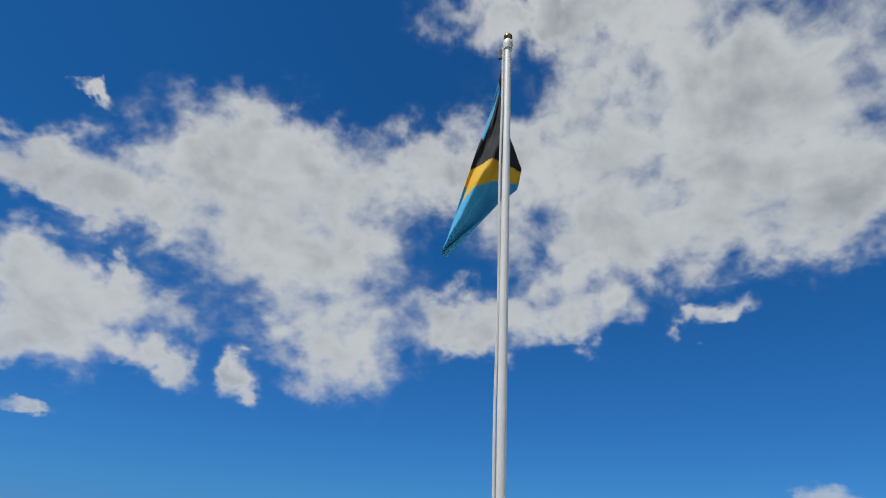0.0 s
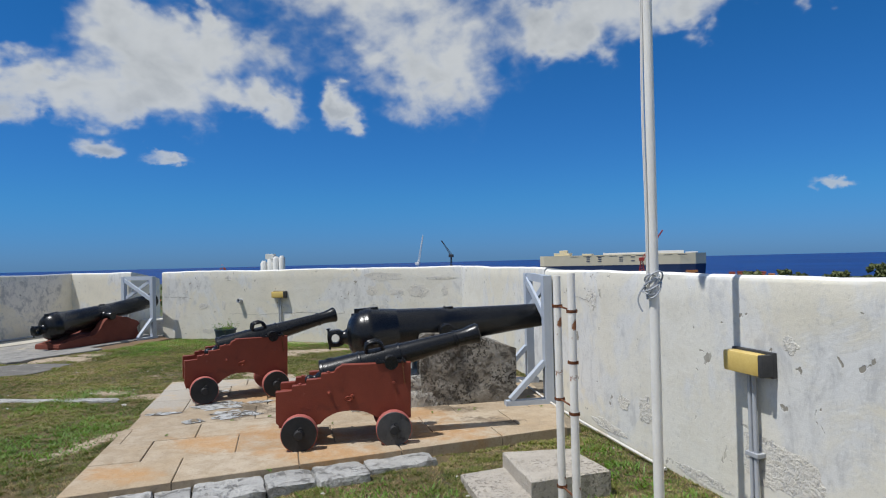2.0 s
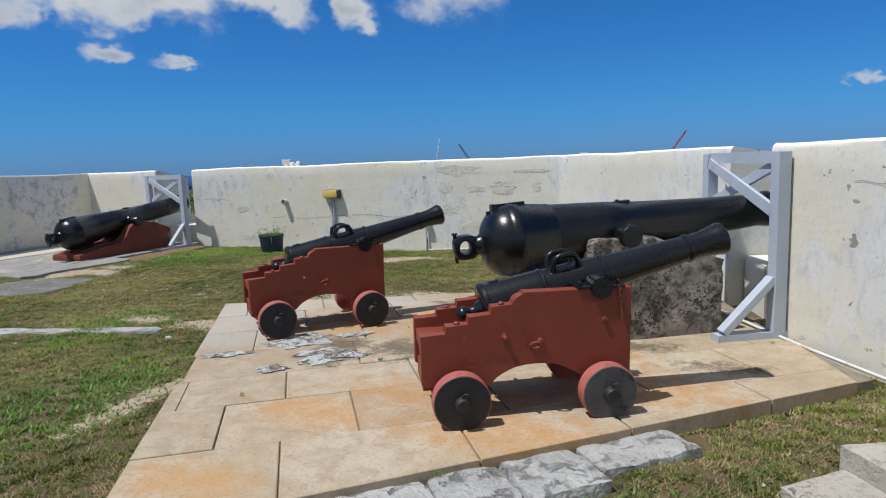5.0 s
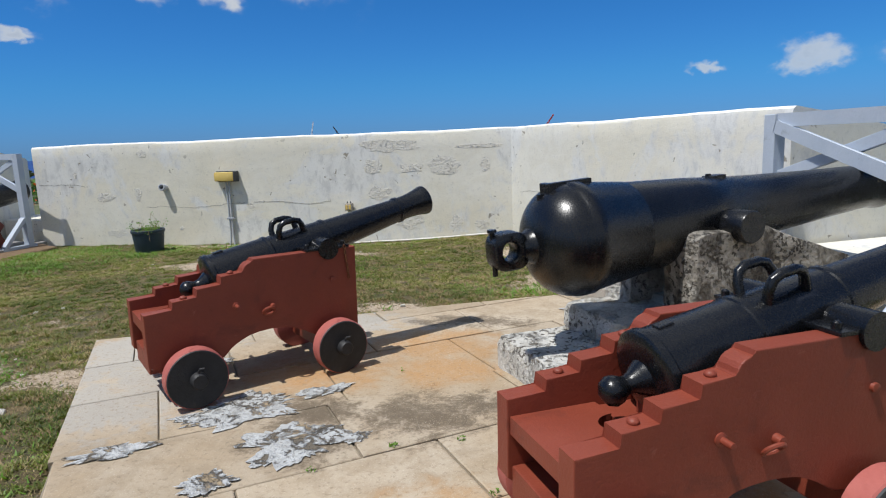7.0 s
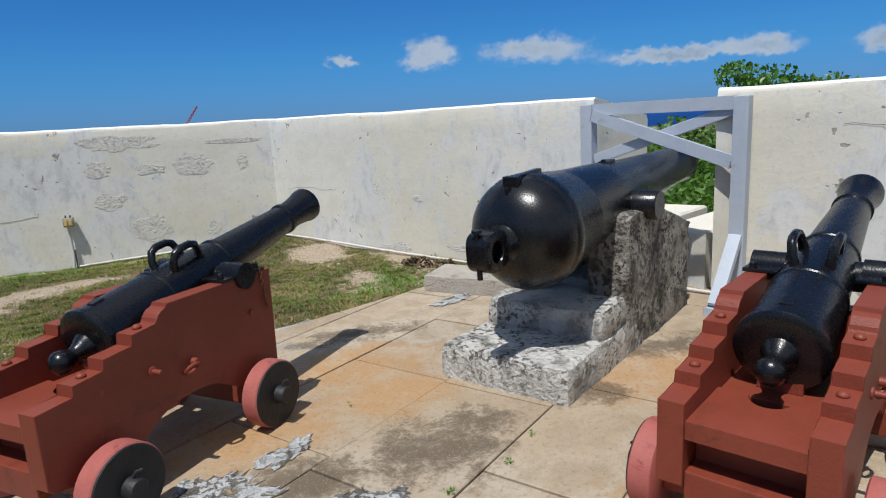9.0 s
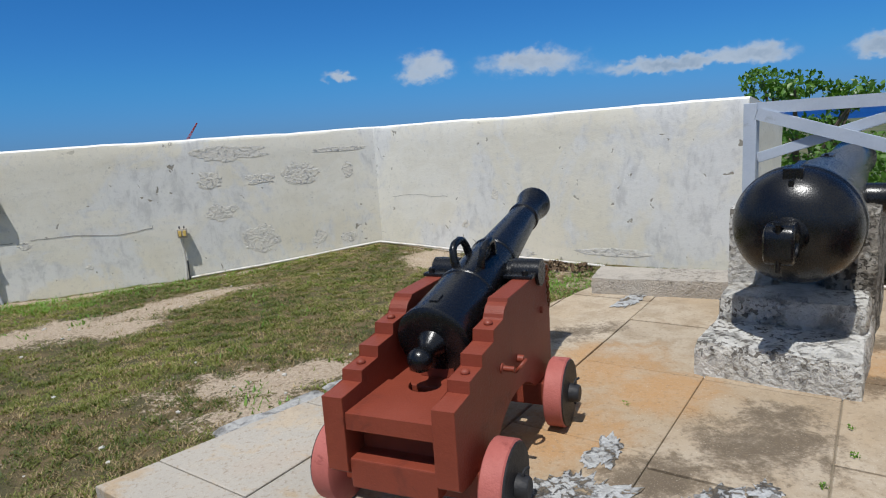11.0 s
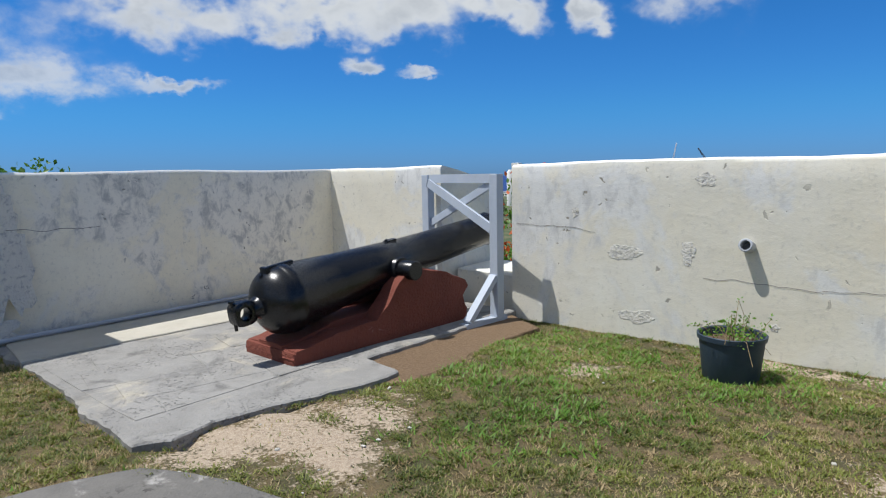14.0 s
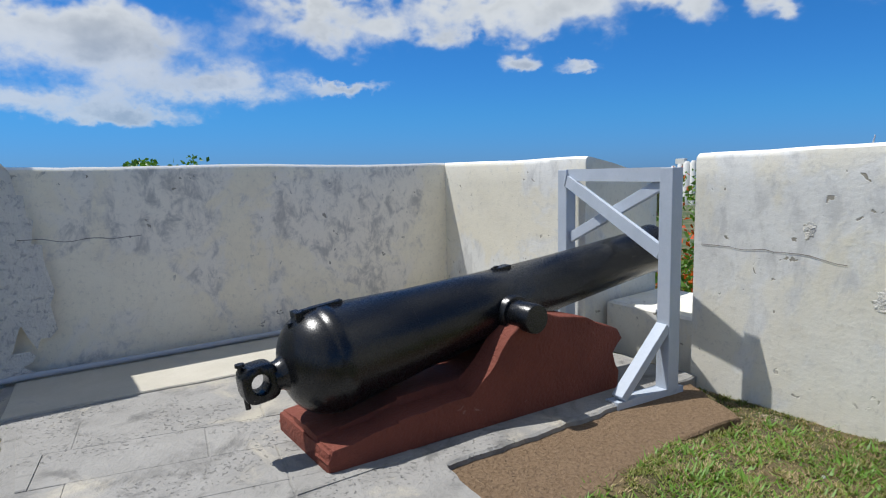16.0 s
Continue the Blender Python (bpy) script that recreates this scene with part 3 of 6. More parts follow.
# ---- mesh helpers ----
def mesh_of(name, bm, material, smooth=False):
    bmesh.ops.recalc_face_normals(bm, faces=bm.faces)
    me = bpy.data.meshes.new(name)
    bm.to_mesh(me)
    bm.free()
    for m in material if isinstance(material, (list, tuple)) else [material]:
        me.materials.append(m)
    if smooth:
        me.shade_smooth()
        me.set_sharp_from_angle(angle=radians(38))
    return me


def part(name, bm, material, parent, label="", smooth=False, at=None):
    ob = new(name, mesh_of(name, bm, material, smooth))
    ob.parent = parent
    if at is not None:
        ob.matrix_basis = at
    if label:
        tagged(ob, label)
    return ob


def thing(name, label, category, at=None, group="", kind=""):
    ob = new(name)
    ob.empty_display_size = 0.1
    if at is not None:
        ob.matrix_basis = at
    return tagged(ob, label, category, group, kind)


def solid(name, bm, material, label, category="", kind="", group="", smooth=False, at=None):
    ob = new(name, mesh_of(name, bm, material, smooth))
    if at is not None:
        ob.matrix_basis = at
    return tagged(ob, label, category, group, kind)


def box(bm, lo, hi, bevel=0.0, m=None):
    r = bmesh.ops.create_cube(bm, size=1.0)
    vs = r["verts"]
    c = [(a + b) / 2 for a, b in zip(lo, hi)]
    s = [b - a for a, b in zip(lo, hi)]
    for v in vs:
        v.co = Vector((v.co.x * s[0] + c[0], v.co.y * s[1] + c[1], v.co.z * s[2] + c[2]))
        if m is not None:
            v.co = m @ v.co
    if bevel:
        es = list({e for v in vs for e in v.link_edges})
        bmesh.ops.bevel(bm, geom=es, offset=bevel, segments=2, profile=0.6, affect="EDGES")
    return bm


def beam(bm, a, b, w, h, bevel=0.006, up=(0, 0, 1)):
    """A squared timber from a to b."""
    a, b = Vector(a), Vector(b)
    d = (b - a).normalized()
    side = d.cross(Vector(up)).normalized()
    top = side.cross(d)
    m = Matrix((side, d, top)).transposed().to_4x4()
    m.translation = (a + b) / 2
    L = (b - a).length / 2
    return box(bm, (-w / 2, -L, -h / 2), (w / 2, L, h / 2), bevel, m)


def lathe(bm, profile, segs=32, m=None):
    """Turns (distance along x, radius) round the x axis."""
    rings = []
    for x, r in profile:
        if r < 1e-5:
            rings.append([bm.verts.new((x, 0, 0))])
        else:
            rings.append([bm.verts.new((x, r * math.cos(2 * math.pi * i / segs), r * math.sin(2 * math.pi * i / segs))) for i in range(segs)])
    for p, q in zip(rings, rings[1:]):
        for i in range(segs):
            j = (i + 1) % segs
            f = [p[i % len(p)], p[j % len(p)], q[j % len(q)], q[i % len(q)]]
            f = list(dict.fromkeys(f))
            if len(f) > 2:
                bm.faces.new(f)
    if m is not None:
        bmesh.ops.transform(bm, matrix=m, verts=[v for r in rings for v in r])
    return bm


def tube(bm, pts, r, segs=10, closed=False):
    pts = [Vector(p) for p in pts]
    n = len(pts)
    rings = []
    ref, last = Vector((0, 0, 1)), None
    for i, p in enumerate(pts):
        a = pts[(i - 1) % n] if closed or i else pts[0]
        b = pts[(i + 1) % n] if closed or i < n - 1 else pts[-1]
        d = (b - a).normalized()
        s = d.cross(ref) if last is None else last - d * last.dot(d)
        if s.length < 0.05:
            s = d.cross(Vector((1, 0, 0)))
        s.normalize()
        last = s
        t = s.cross(d)
        rr = r[i] if isinstance(r, (list, tuple)) else r
        rings.append([bm.verts.new(p + (s * math.cos(2 * math.pi * k / segs) + t * math.sin(2 * math.pi * k / segs)) * rr) for k in range(segs)])
    for i in range(n if closed else n - 1):
        p, q = rings[i], rings[(i + 1) % n]
        for k in range(segs):
            bm.faces.new((p[k], p[(k + 1) % segs], q[(k + 1) % segs], q[k]))
    if not closed:
        bm.faces.new(rings[0])
        bm.faces.new(rings[-1])
    return bm


def extrude_profile(bm, pts, y0, y1, bevel=0.0):
    """A flat outline in x and z, thick from y0 to y1."""
    a = [bm.verts.new((x, y0, z)) for x, z in pts]
    b = [bm.verts.new((x, y1, z)) for x, z in pts]
    n = len(pts)
    bm.faces.new(a)
    bm.faces.new(b)
    side = [bm.faces.new((a[i], a[(i + 1) % n], b[(i + 1) % n], b[i])) for i in range(n)]
    if bevel:
        rim = [e for v in a + b for e in v.link_edges if (e.verts[0] in a) == (e.verts[1] in a)]
        bmesh.ops.bevel(bm, geom=list(set(rim)), offset=bevel, segments=2, profile=0.6, affect="EDGES")
    return bm


def slab_poly(bm, pts, z0, z1, drop=0.006):
    """A flat stone with that outline, its rim worn down a little."""
    c = sum((Vector(p) for p in pts), Vector((0, 0))) / len(pts)
    low = [bm.verts.new((p[0], p[1], z0)) for p in pts]
    rim = [bm.verts.new((p[0], p[1], z1 - drop)) for p in pts]
    top = []
    for p in pts:
        d = c - Vector(p)
        q = Vector(p) + d.normalized() * min(drop * 2, d.length * 0.3)
        top.append(bm.verts.new((q.x, q.y, z1)))
    n = len(pts)
    for i in range(n):
        j = (i + 1) % n
        bm.faces.new((low[i], low[j], rim[j], rim[i]))
        bm.faces.new((rim[i], rim[j], top[j], top[i]))
    bm.faces.new(top)
    return bm


def jag(pts, step, amount, seed):
    """The same outline, broken into short uneven pieces."""
    out = []
    for i, p in enumerate(pts):
        a, b = Vector(p), Vector(pts[(i + 1) % len(pts)])
        k = max(1, int((b - a).length / step))
        nrm = Vector((-(b - a).y, (b - a).x)).normalized()
        for j in range(k):
            q = a.lerp(b, j / k)
            w = noise.noise((q.x * 3.1 + seed, q.y * 3.1, seed)) * amount + noise.noise((q.x * 11 + seed, q.y * 11, 2.0)) * amount * 0.5
            out.append(tuple(q + nrm * w))
    return out


def clip(poly, outline):
    """The part of poly inside a convex outline that runs counter-clockwise."""
    for i in range(len(outline)):
        a, b = outline[i], outline[(i + 1) % len(outline)]
        inside = lambda p: (b[0] - a[0]) * (p[1] - a[1]) - (b[1] - a[1]) * (p[0] - a[0]) >= 0
        res = []
        for j, p in enumerate(poly):
            q = poly[(j + 1) % len(poly)]
            if inside(p):
                res.append(p)
            if inside(p) != inside(q):
                u = (b[0] - a[0]) * (p[1] - a[1]) - (b[1] - a[1]) * (p[0] - a[0])
                v = (b[0] - a[0]) * (q[1] - a[1]) - (b[1] - a[1]) * (q[0] - a[0])
                k = u / (u - v)
                res.append((p[0] + (q[0] - p[0]) * k, p[1] + (q[1] - p[1]) * k))
        poly = res
        if len(poly) < 3:
            return []
    return poly


def inset(poly, d):
    c = sum((Vector(p) for p in poly), Vector((0, 0))) / len(poly)
    n = len(poly)
    out = []
    for i, p in enumerate(poly):
        v = c - Vector(p)
        out.append(tuple(Vector(p) + v.normalized() * d * 1.3))
    return out


def value_noise(x, y, scale, seed):
    """Smooth noise from 0 to 1 on arrays of x and y."""
    x, y = np.asarray(x) * scale, np.asarray(y) * scale
    xi, yi = np.floor(x).astype(np.int64), np.floor(y).astype(np.int64)
    fx, fy = x - xi, y - yi
    fx, fy = fx * fx * (3 - 2 * fx), fy * fy * (3 - 2 * fy)

    def corner(i, j):
        h = (i * 374761393 + j * 668265263 + seed * 974711) & 0x7FFFFFFF
        h = ((h ^ (h >> 13)) * 1274126177) & 0x7FFFFFFF
        return ((h ^ (h >> 16)) & 0xFFFF) / 65535.0
    return (corner(xi, yi) * (1 - fx) + corner(xi + 1, yi) * fx) * (1 - fy) + (corner(xi, yi + 1) * (1 - fx) + corner(xi + 1, yi + 1) * fx) * fy


def inside_poly(x, y, poly):
    hit = np.zeros(x.shape, bool)
    for i in range(len(poly)):
        (x0, y0), (x1, y1) = poly[i - 1], poly[i]
        if y0 == y1:
            continue
        hit ^= ((y0 > y) != (y1 > y)) & (x < (x1 - x0) * (y - y0) / (y1 - y0) + x0)
    return hit


def raw_mesh(name, verts, tris, material):
    me = bpy.data.meshes.new(name)
    me.vertices.add(len(verts))
    me.vertices.foreach_set("co", np.asarray(verts, np.float32).ravel())
    me.loops.add(tris.size)
    me.loops.foreach_set("vertex_index", tris.ravel().astype(np.int32))
    k = tris.shape[1]
    me.polygons.add(len(tris))
    me.polygons.foreach_set("loop_start", np.arange(0, tris.size, k, dtype=np.int32))
    me.materials.append(material)
    me.update(calc_edges=True)
    return me


def rough_block(bm, lo, hi, step, amount, seed, worn=0.03):
    """A stone block with pitted faces and worn corners."""
    n = [max(2, int((h - l) / step)) for l, h in zip(lo, hi)]
    grid = {}

    def vert(i, j, k):
        key = (i, j, k)
        if key not in grid:
            f = (i / n[0], j / n[1], k / n[2])
            p = Vector([l + (h - l) * t for l, h, t in zip(lo, hi, f)])
            edge = sum(1 for t in f if t in (0.0, 1.0))
            c = Vector([(l + h) / 2 for l, h in zip(lo, hi)])
            if edge >= 2:
                p += (c - p).normalized() * worn * (0.5 + 0.5 * noise.noise(p * 4 + Vector((seed, 0, 0)))) * (edge - 1)
            q = p * 5 + Vector((seed, seed * 2, 0))
            p += Vector((noise.noise(q), noise.noise(q + Vector((9, 0, 0))), noise.noise(q + Vector((0, 9, 0))))) * amount
            q = p * 19 + Vector((seed, 0, 5))
            p += Vector((noise.noise(q), noise.noise(q + Vector((9, 0, 0))), noise.noise(q + Vector((0, 9, 0))))) * amount * 0.45
            grid[key] = bm.verts.new(p)
        return grid[key]
    for a in range(3):
        b, c = (a + 1) % 3, (a + 2) % 3
        for s in (0, n[a]):
            for i in range(n[b]):
                for j in range(n[c]):
                    q = []
                    for di, dj in ((0, 0), (1, 0), (1, 1), (0, 1)):
                        key = [0, 0, 0]
                        key[a], key[b], key[c] = s, i + di, j + dj
                        q.append(vert(*key))
                    bm.faces.new(q)
    return bm


# ---- ground ----
FORT = [(-13.2, 12.6), (-12.87, 8.4), (-12.1, -8.0), (7.2, -8.0), (7.2, -1.57), (3.01, 4.37), (0.87, 7.40), (0.5, 8.8), (-2.0, 12.6)]
SLAB_OUT = [(-2.15, 3.45), (1.30, 6.50), (0.88, 7.36), (0.46, 8.78), (-0.70, 9.15), (-4.75, 7.35)]
SLAB2_OUT = [(-12.84, 8.40), (-11.62, 8.43), (-10.86, 8.42), (-10.38, 8.36), (-9.68, 8.36), (-9.56, 8.54), (-9.66, 8.83), (-9.56, 9.38), (-9.43, 9.87), (-9.47, 10.25), (-9.90, 10.35), (-10.0, 12.58), (-13.18, 12.58)]
DARK_OUT = [(-9.65, 7.50), (-9.05, 7.40), (-8.35, 7.25), (-8.12, 7.6), (-8.15, 8.05), (-8.34, 8.63), (-8.89, 8.57), (-9.40, 8.30), (-9.56, 7.97)]
GRAVEL_OUT = [(-9.40, 10.10), (-9.28, 10.25), (-9.33, 10.9), (-9.48, 11.6), (-9.42, 12.2), (-10.05, 12.55), (-10.2, 10.1)]
BARE_SPOTS = [(-5.55, 10.62, 0.62, 0.50), (-4.75, 11.05, 0.45, 0.42), (-4.1, 11.4, 0.5, 0.16), (-5.0, 10.4, 0.4, 0.3), (-3.85, 8.45, 0.75, 0.30), (-2.8, 8.65, 0.6, 0.22), (-1.6, 11.3, 0.35, 0.8), (-9.25, 9.0, 0.5, 0.45), (-8.75, 9.0, 0.35, 0.35), (-9.0, 9.6, 0.3, 0.5),
              (-5.0, 6.8, 0.8, 0.22), (-2.45, 3.3, 0.2, 0.4), (-1.5, 9.9, 0.35, 0.5), (2.3, 4.7, 0.35, 0.3), (-8.4, 11.35, 0.3, 0.25), (-3.4, 5.1, 0.10, 0.9), (-4.1, 8.0, 0.5, 0.25), (0.9, 8.0, 0.4, 0.6),
              (2.9, 4.2, 0.12, 1.2), (-6.0, 12.45, 3.0, 0.12), (-0.9, 10.6, 0.3, 0.9)]


def away(x, y):
    """How far a point lies outside the fort's inner line (0 inside)."""
    d = np.full(x.shape, 1e9)
    for i in range(len(FORT)):
        a, b = np.array(FORT[i - 1]), np.array(FORT[i])
        t = np.clip(((x - a[0]) * (b - a)[0] + (y - a[1]) * (b - a)[1]) / ((b - a) @ (b - a)), 0, 1)
        d = np.minimum(d, np.hypot(x - a[0] - t * (b - a)[0], y - a[1] - t * (b - a)[1]))
    return np.where(inside_poly(x, y, FORT), 0.0, d)


def lawn_z(x, y):
    z = -0.085 + 0.085 * np.exp(-((x + 2.0) ** 2 + (y - 12.6) ** 2) / 1.1) - 0.055 * np.clip((y - 11.0) / 1.4, 0, 1) * np.clip((-3.0 - x) / 1.5, 0, 1)
    z = z - 0.06 * np.exp(-((x + 2.0) ** 2 + (y - 3.0) ** 2) / 1.2)
    z = z - 0.04 * np.exp(-((x + 1.0) ** 2 + (y - 3.9) ** 2) / 0.5)
    z = z - 0.05 * inside_poly(x, y, SLAB_OUT) - 0.07 * inside_poly(x, y, SLAB2_OUT) - 0.03 * inside_poly(x, y, GRAVEL_OUT) - 0.05 * inside_poly(x, y, inset(DARK_OUT, 0.05))
    return z + (value_noise(x, y, 2.2, 3) - 0.5) * 0.03 + (value_noise(x, y, 7.0, 4) - 0.5) * 0.014


def land_z(x, y, d):
    hill = -0.6 - 23.4 * (1 - np.exp(-np.maximum(d - 2.5, 0) / 26.0))
    shore = np.clip((y - 775.0) / 25.0, 0, 1)
    side = np.clip((y + x * 0.9 - 1500) / 500, 0, 1)
    return hill + (value_noise(x, y, 0.05, 9) - 0.5) * 1.2 * np.clip(d / 30, 0, 1) - 6.0 * np.maximum(shore, side)


def bareness(x, y):
    b = np.zeros(x.shape)
    for cx, cy, rx, ry in BARE_SPOTS:
        b = np.maximum(b, np.exp(-(((x - cx) / rx) ** 2 + ((y - cy) / ry) ** 2) * 0.8))
    n = value_noise(x, y, 1.6, 11) * 0.6 + value_noise(x, y, 5.0, 12) * 0.4
    n3 = value_noise(x, y, 13.0, 13)
    return np.clip(b * 0.95 + (n - 0.5) * 1.0 + (n3 - 0.5) * 0.35 * np.minimum(b * 3, 1) - 0.03, 0, 1)


def axis_steps(lo, hi, step):
    core = np.arange(lo, hi + 1e-6, step)
    grow, s = [], step
    p = 0.0
    while p < 4600:
        s *= 1.22
        p += s
        grow.append(p)
    grow = np.array(grow)
    return np.concatenate([lo - grow[::-1], core, hi + grow])


def build_ground():
    xs, ys = axis_steps(-14.5, 8.0, 0.14), axis_steps(-8.5, 14.0, 0.14)
    X, Y = np.meshgrid(xs, ys)
    d = away(X, Y)
    Z = np.where(d <= 0, lawn_z(X, Y), np.where(d < 0.7, lawn_z(X, Y), land_z(X, Y, d)))
    n, m = len(ys), len(xs)
    idx = np.arange(n * m).reshape(n, m)
    quads = np.stack([idx[:-1, :-1], idx[:-1, 1:], idx[1:, 1:], idx[1:, :-1]], -1).reshape(-1, 4)
    me = raw_mesh("ground", np.stack([X, Y, Z], -1).reshape(-1, 3), quads, GROUND)
    for name, val in (("bare", bareness(X, Y)), ("outside", np.clip(d / 2.0, 0, 1))):
        at = me.attributes.new(name, "FLOAT", "POINT")
        at.data.foreach_set("value", val.ravel().astype(np.float32))
    me.shade_smooth()
    tagged(new("ground", me), "patchy mown lawn with bare sandy earth, falling away to scrub outside", "ground", kind="structure")
    bm = bmesh.new()
    bmesh.ops.create_grid(bm, x_segments=8, y_segments=8, size=4950)
    bmesh.ops.translate(bm, verts=bm.verts, vec=(0, 0, -25))
    solid("water", bm, SEA, "deep blue open sea reaching the horizon", "sea", "structure")


build_ground()


# ---- parapet walls ----
def wall(name, a, b, a2, b2, material, label, z0=-0.6, z1=1.55, zo=1.36):
    """A parapet: inner face from a to b, outer face from a2 to b2, its top falling outwards."""
    a, b, a2, b2 = (Vector(p) for p in (a, b, a2, b2))
    bm = bmesh.new()
    n = max(2, int((b - a).length / 0.16))
    rise = [z0 + (z1 - 0.05 - z0) * i / 12 for i in range(13)]
    rows = []
    for i in range(n + 1):
        t = i / n
        p, q = a.lerp(b, t), a2.lerp(b2, t)
        out = (q - p)
        L = out.length
        u = out / L
        wob = noise.noise((p.x * 1.3, p.y * 1.3, 0.3)) * 0.014 + noise.noise((p.x * 6, p.y * 6, 4.0)) * 0.006
        sec = [(noise.noise((p.x * 1.5, p.y * 1.5, z * 1.5)) * 0.001, z) for z in rise]
        sec += [(0.008, z1 - 0.02 + wob), (0.035, z1 + wob), (0.35 * L, z1 * 0.7 + zo * 0.3 + wob), (0.7 * L, z1 * 0.3 + zo * 0.7), (L - 0.03, zo), (L, zo - 0.04), (L, z0)]
        rows.append([bm.verts.new((p.x + u.x * s, p.y + u.y * s, z)) for s, z in sec])
    k = len(rows[0])
    for r, s in zip(rows, rows[1:]):
        for j in range(k):
            f = bm.faces.new((r[j], s[j], s[(j + 1) % k], r[(j + 1) % k]))
            f.material_index = 1 if 13 <= j <= 16 else 0
    bm.faces.new(rows[0])
    bm.faces.new(rows[-1])
    bmesh.ops.recalc_face_normals(bm, faces=bm.faces)
    return solid(name, bm, [material, WHITEWASH], label, "wall", "structure", smooth=True)


WALL_LABEL = "cream lime plaster parapet wall, peeling, with a whitewashed top"
north = wall("wall_north", (-10.06, 12.6), (-2.0, 12.6), (-9.90, 13.7), (-1.41, 13.7), PLASTER, WALL_LABEL)
north_b = wall("wall_north_west", (-13.2, 12.6), (-11.1, 12.6), (-14.3, 13.7), (-11.22, 13.7), PLASTER, "cream plaster parapet wall beside the gun opening")
northeast = wall("wall_northeast", (-2.0, 12.6), (0.50, 8.80), (-1.41, 13.7), (1.50, 9.33), PLASTER, "pale plaster parapet wall with grey weather stains")
east = wall("wall_east", (0.745, 7.577), (7.2, -1.57), (1.73, 8.15), (8.2, -1.0), PLASTER, "cream plaster parapet wall, flaking near the ground")
west = wall("wall_west", (-13.2, 12.6), (-12.1, -8.0), (-14.3, 13.7), (-13.3, -8.0), PLASTER_GREY, "shaded parapet wall of grey mottled stained plaster")
wall("wall_south", (-13.3, -8.0), (8.2, -8.0), (-13.3, -9.1), (8.2, -9.1), PLASTER, "plain plaster parapet wall")
wall("wall_southeast", (7.2, -1.57), (7.2, -8.0), (8.2, -1.0), (8.2, -8.0), PLASTER, "plain plaster parapet wall")


def build_turret():
    """The taller battered block that rises from the shaded wall."""
    bm = bmesh.new()
    a = [(8.47, 1.44), (8.36, 2.78), (5.0, 2.78), (4.8, 1.44)]
    inner = [bm.verts.new((-12.84 + (8.2 - y) * 0.055 - 0.05 * (z - 1.4), y, z)) for y, z in a]
    outer = [bm.verts.new((-13.9 + 0.12 * (z - 1.4), y, z)) for y, z in a]
    bm.faces.new(inner)
    bm.faces.new(outer)
    for i in range(4):
        bm.faces.new((inner[i], inner[(i + 1) % 4], outer[(i + 1) % 4], outer[i]))
    bmesh.ops.bevel(bm, geom=list(bm.edges), offset=0.03, segments=2, affect="EDGES")
    solid("wall_west_turret", bm, PLASTER_GREY, "taller battered masonry block rising from the shaded wall", "wall", "structure")


build_turret()


def sill(name, pts, z1):
    bm = bmesh.new()
    slab_poly(bm, pts, -0.6, z1, 0.02)
    solid(name, bm, PLASTER, "cream plastered masonry sill of the gun opening", "sill", "structure")


sill("sill_north", [(-11.08, 12.86), (-10.08, 12.80), (-9.95, 13.72), (-11.18, 13.72)], 0.30)
sill("sill_east", [(0.66, 8.86), (0.80, 8.34), (1.86, 8.84), (1.55, 9.30)], 0.44)
sill("sill_east_low", [(0.90, 8.34), (0.98, 7.90), (1.70, 8.22), (1.84, 8.72)], 0.40)


# bare patches, cracks and holes in the plaster
def patch_on(host, origin, along, s, z, w, h, seed, material=BARE, name="bare_patch", lift=0.003):
    o, d = Vector((*origin, 0)), Vector((*along, 0)).normalized()
    nrm = Vector((d.y, -d.x, 0))
    bm = bmesh.new()
    n = 36
    rim, mid = [], []
    for i in range(n):
        a = 2 * math.pi * i / n
        k = 1 + 0.55 * noise.noise((math.cos(a) * 1.3 + seed * 7.3, math.sin(a) * 1.3, seed)) + 0.25 * noise.noise((math.cos(a) * 4 + seed, math.sin(a) * 4, seed * 3.1)) + 0.1 * noise.noise((math.cos(a) * 11 + seed, math.sin(a) * 11, seed))
        for ring, f, up in ((rim, 1.0, 0.0015), (mid, 0.90, lift)):
            ring.append(bm.verts.new(o + d * (s + math.cos(a) * w * k * f) + Vector((0, 0, z + math.sin(a) * h * k * f)) + nrm * up))
    for i in range(n):
        bm.faces.new((rim[i], rim[(i + 1) % n], mid[(i + 1) % n], mid[i]))
    hub = bm.verts.new(o + d * s + Vector((0, 0, z)) + nrm * lift)
    for i in range(n):
        bm.faces.new((mid[i], mid[(i + 1) % n], hub))
    part(name, bm, material, host)


NORTH_PATCHES = [(-8.74, 0.68, 0.16, 0.07), (-8.14, 0.72, 0.07, 0.1), (-8.6, 0.07, 0.16, 0.06), (-4.09, 1.03, 0.15, 0.11), (-3.5, 1.01, 0.17, 0.07), (-3.0, 1.03, 0.25, 0.13), (-2.38, 1.03, 0.07, 0.1),
                 (-4.01, 0.63, 0.18, 0.1), (-3.55, 0.25, 0.22, 0.17), (-2.45, 1.3, 0.36, 0.035), (-3.84, 1.35, 0.4, 0.09), (-2.84, 0.18, 0.1, 0.09), (-2.45, 0.14, 0.1, 0.07), (-6.16, 0.49, 0.07, 0.05),
                 (-5.54, 0.16, 0.04, 0.03), (-7.41, 0.14, 0.04, 0.03), (-9.28, 1.05, 0.035, 0.06), (-8.0, 1.36, 0.08, 0.06)]
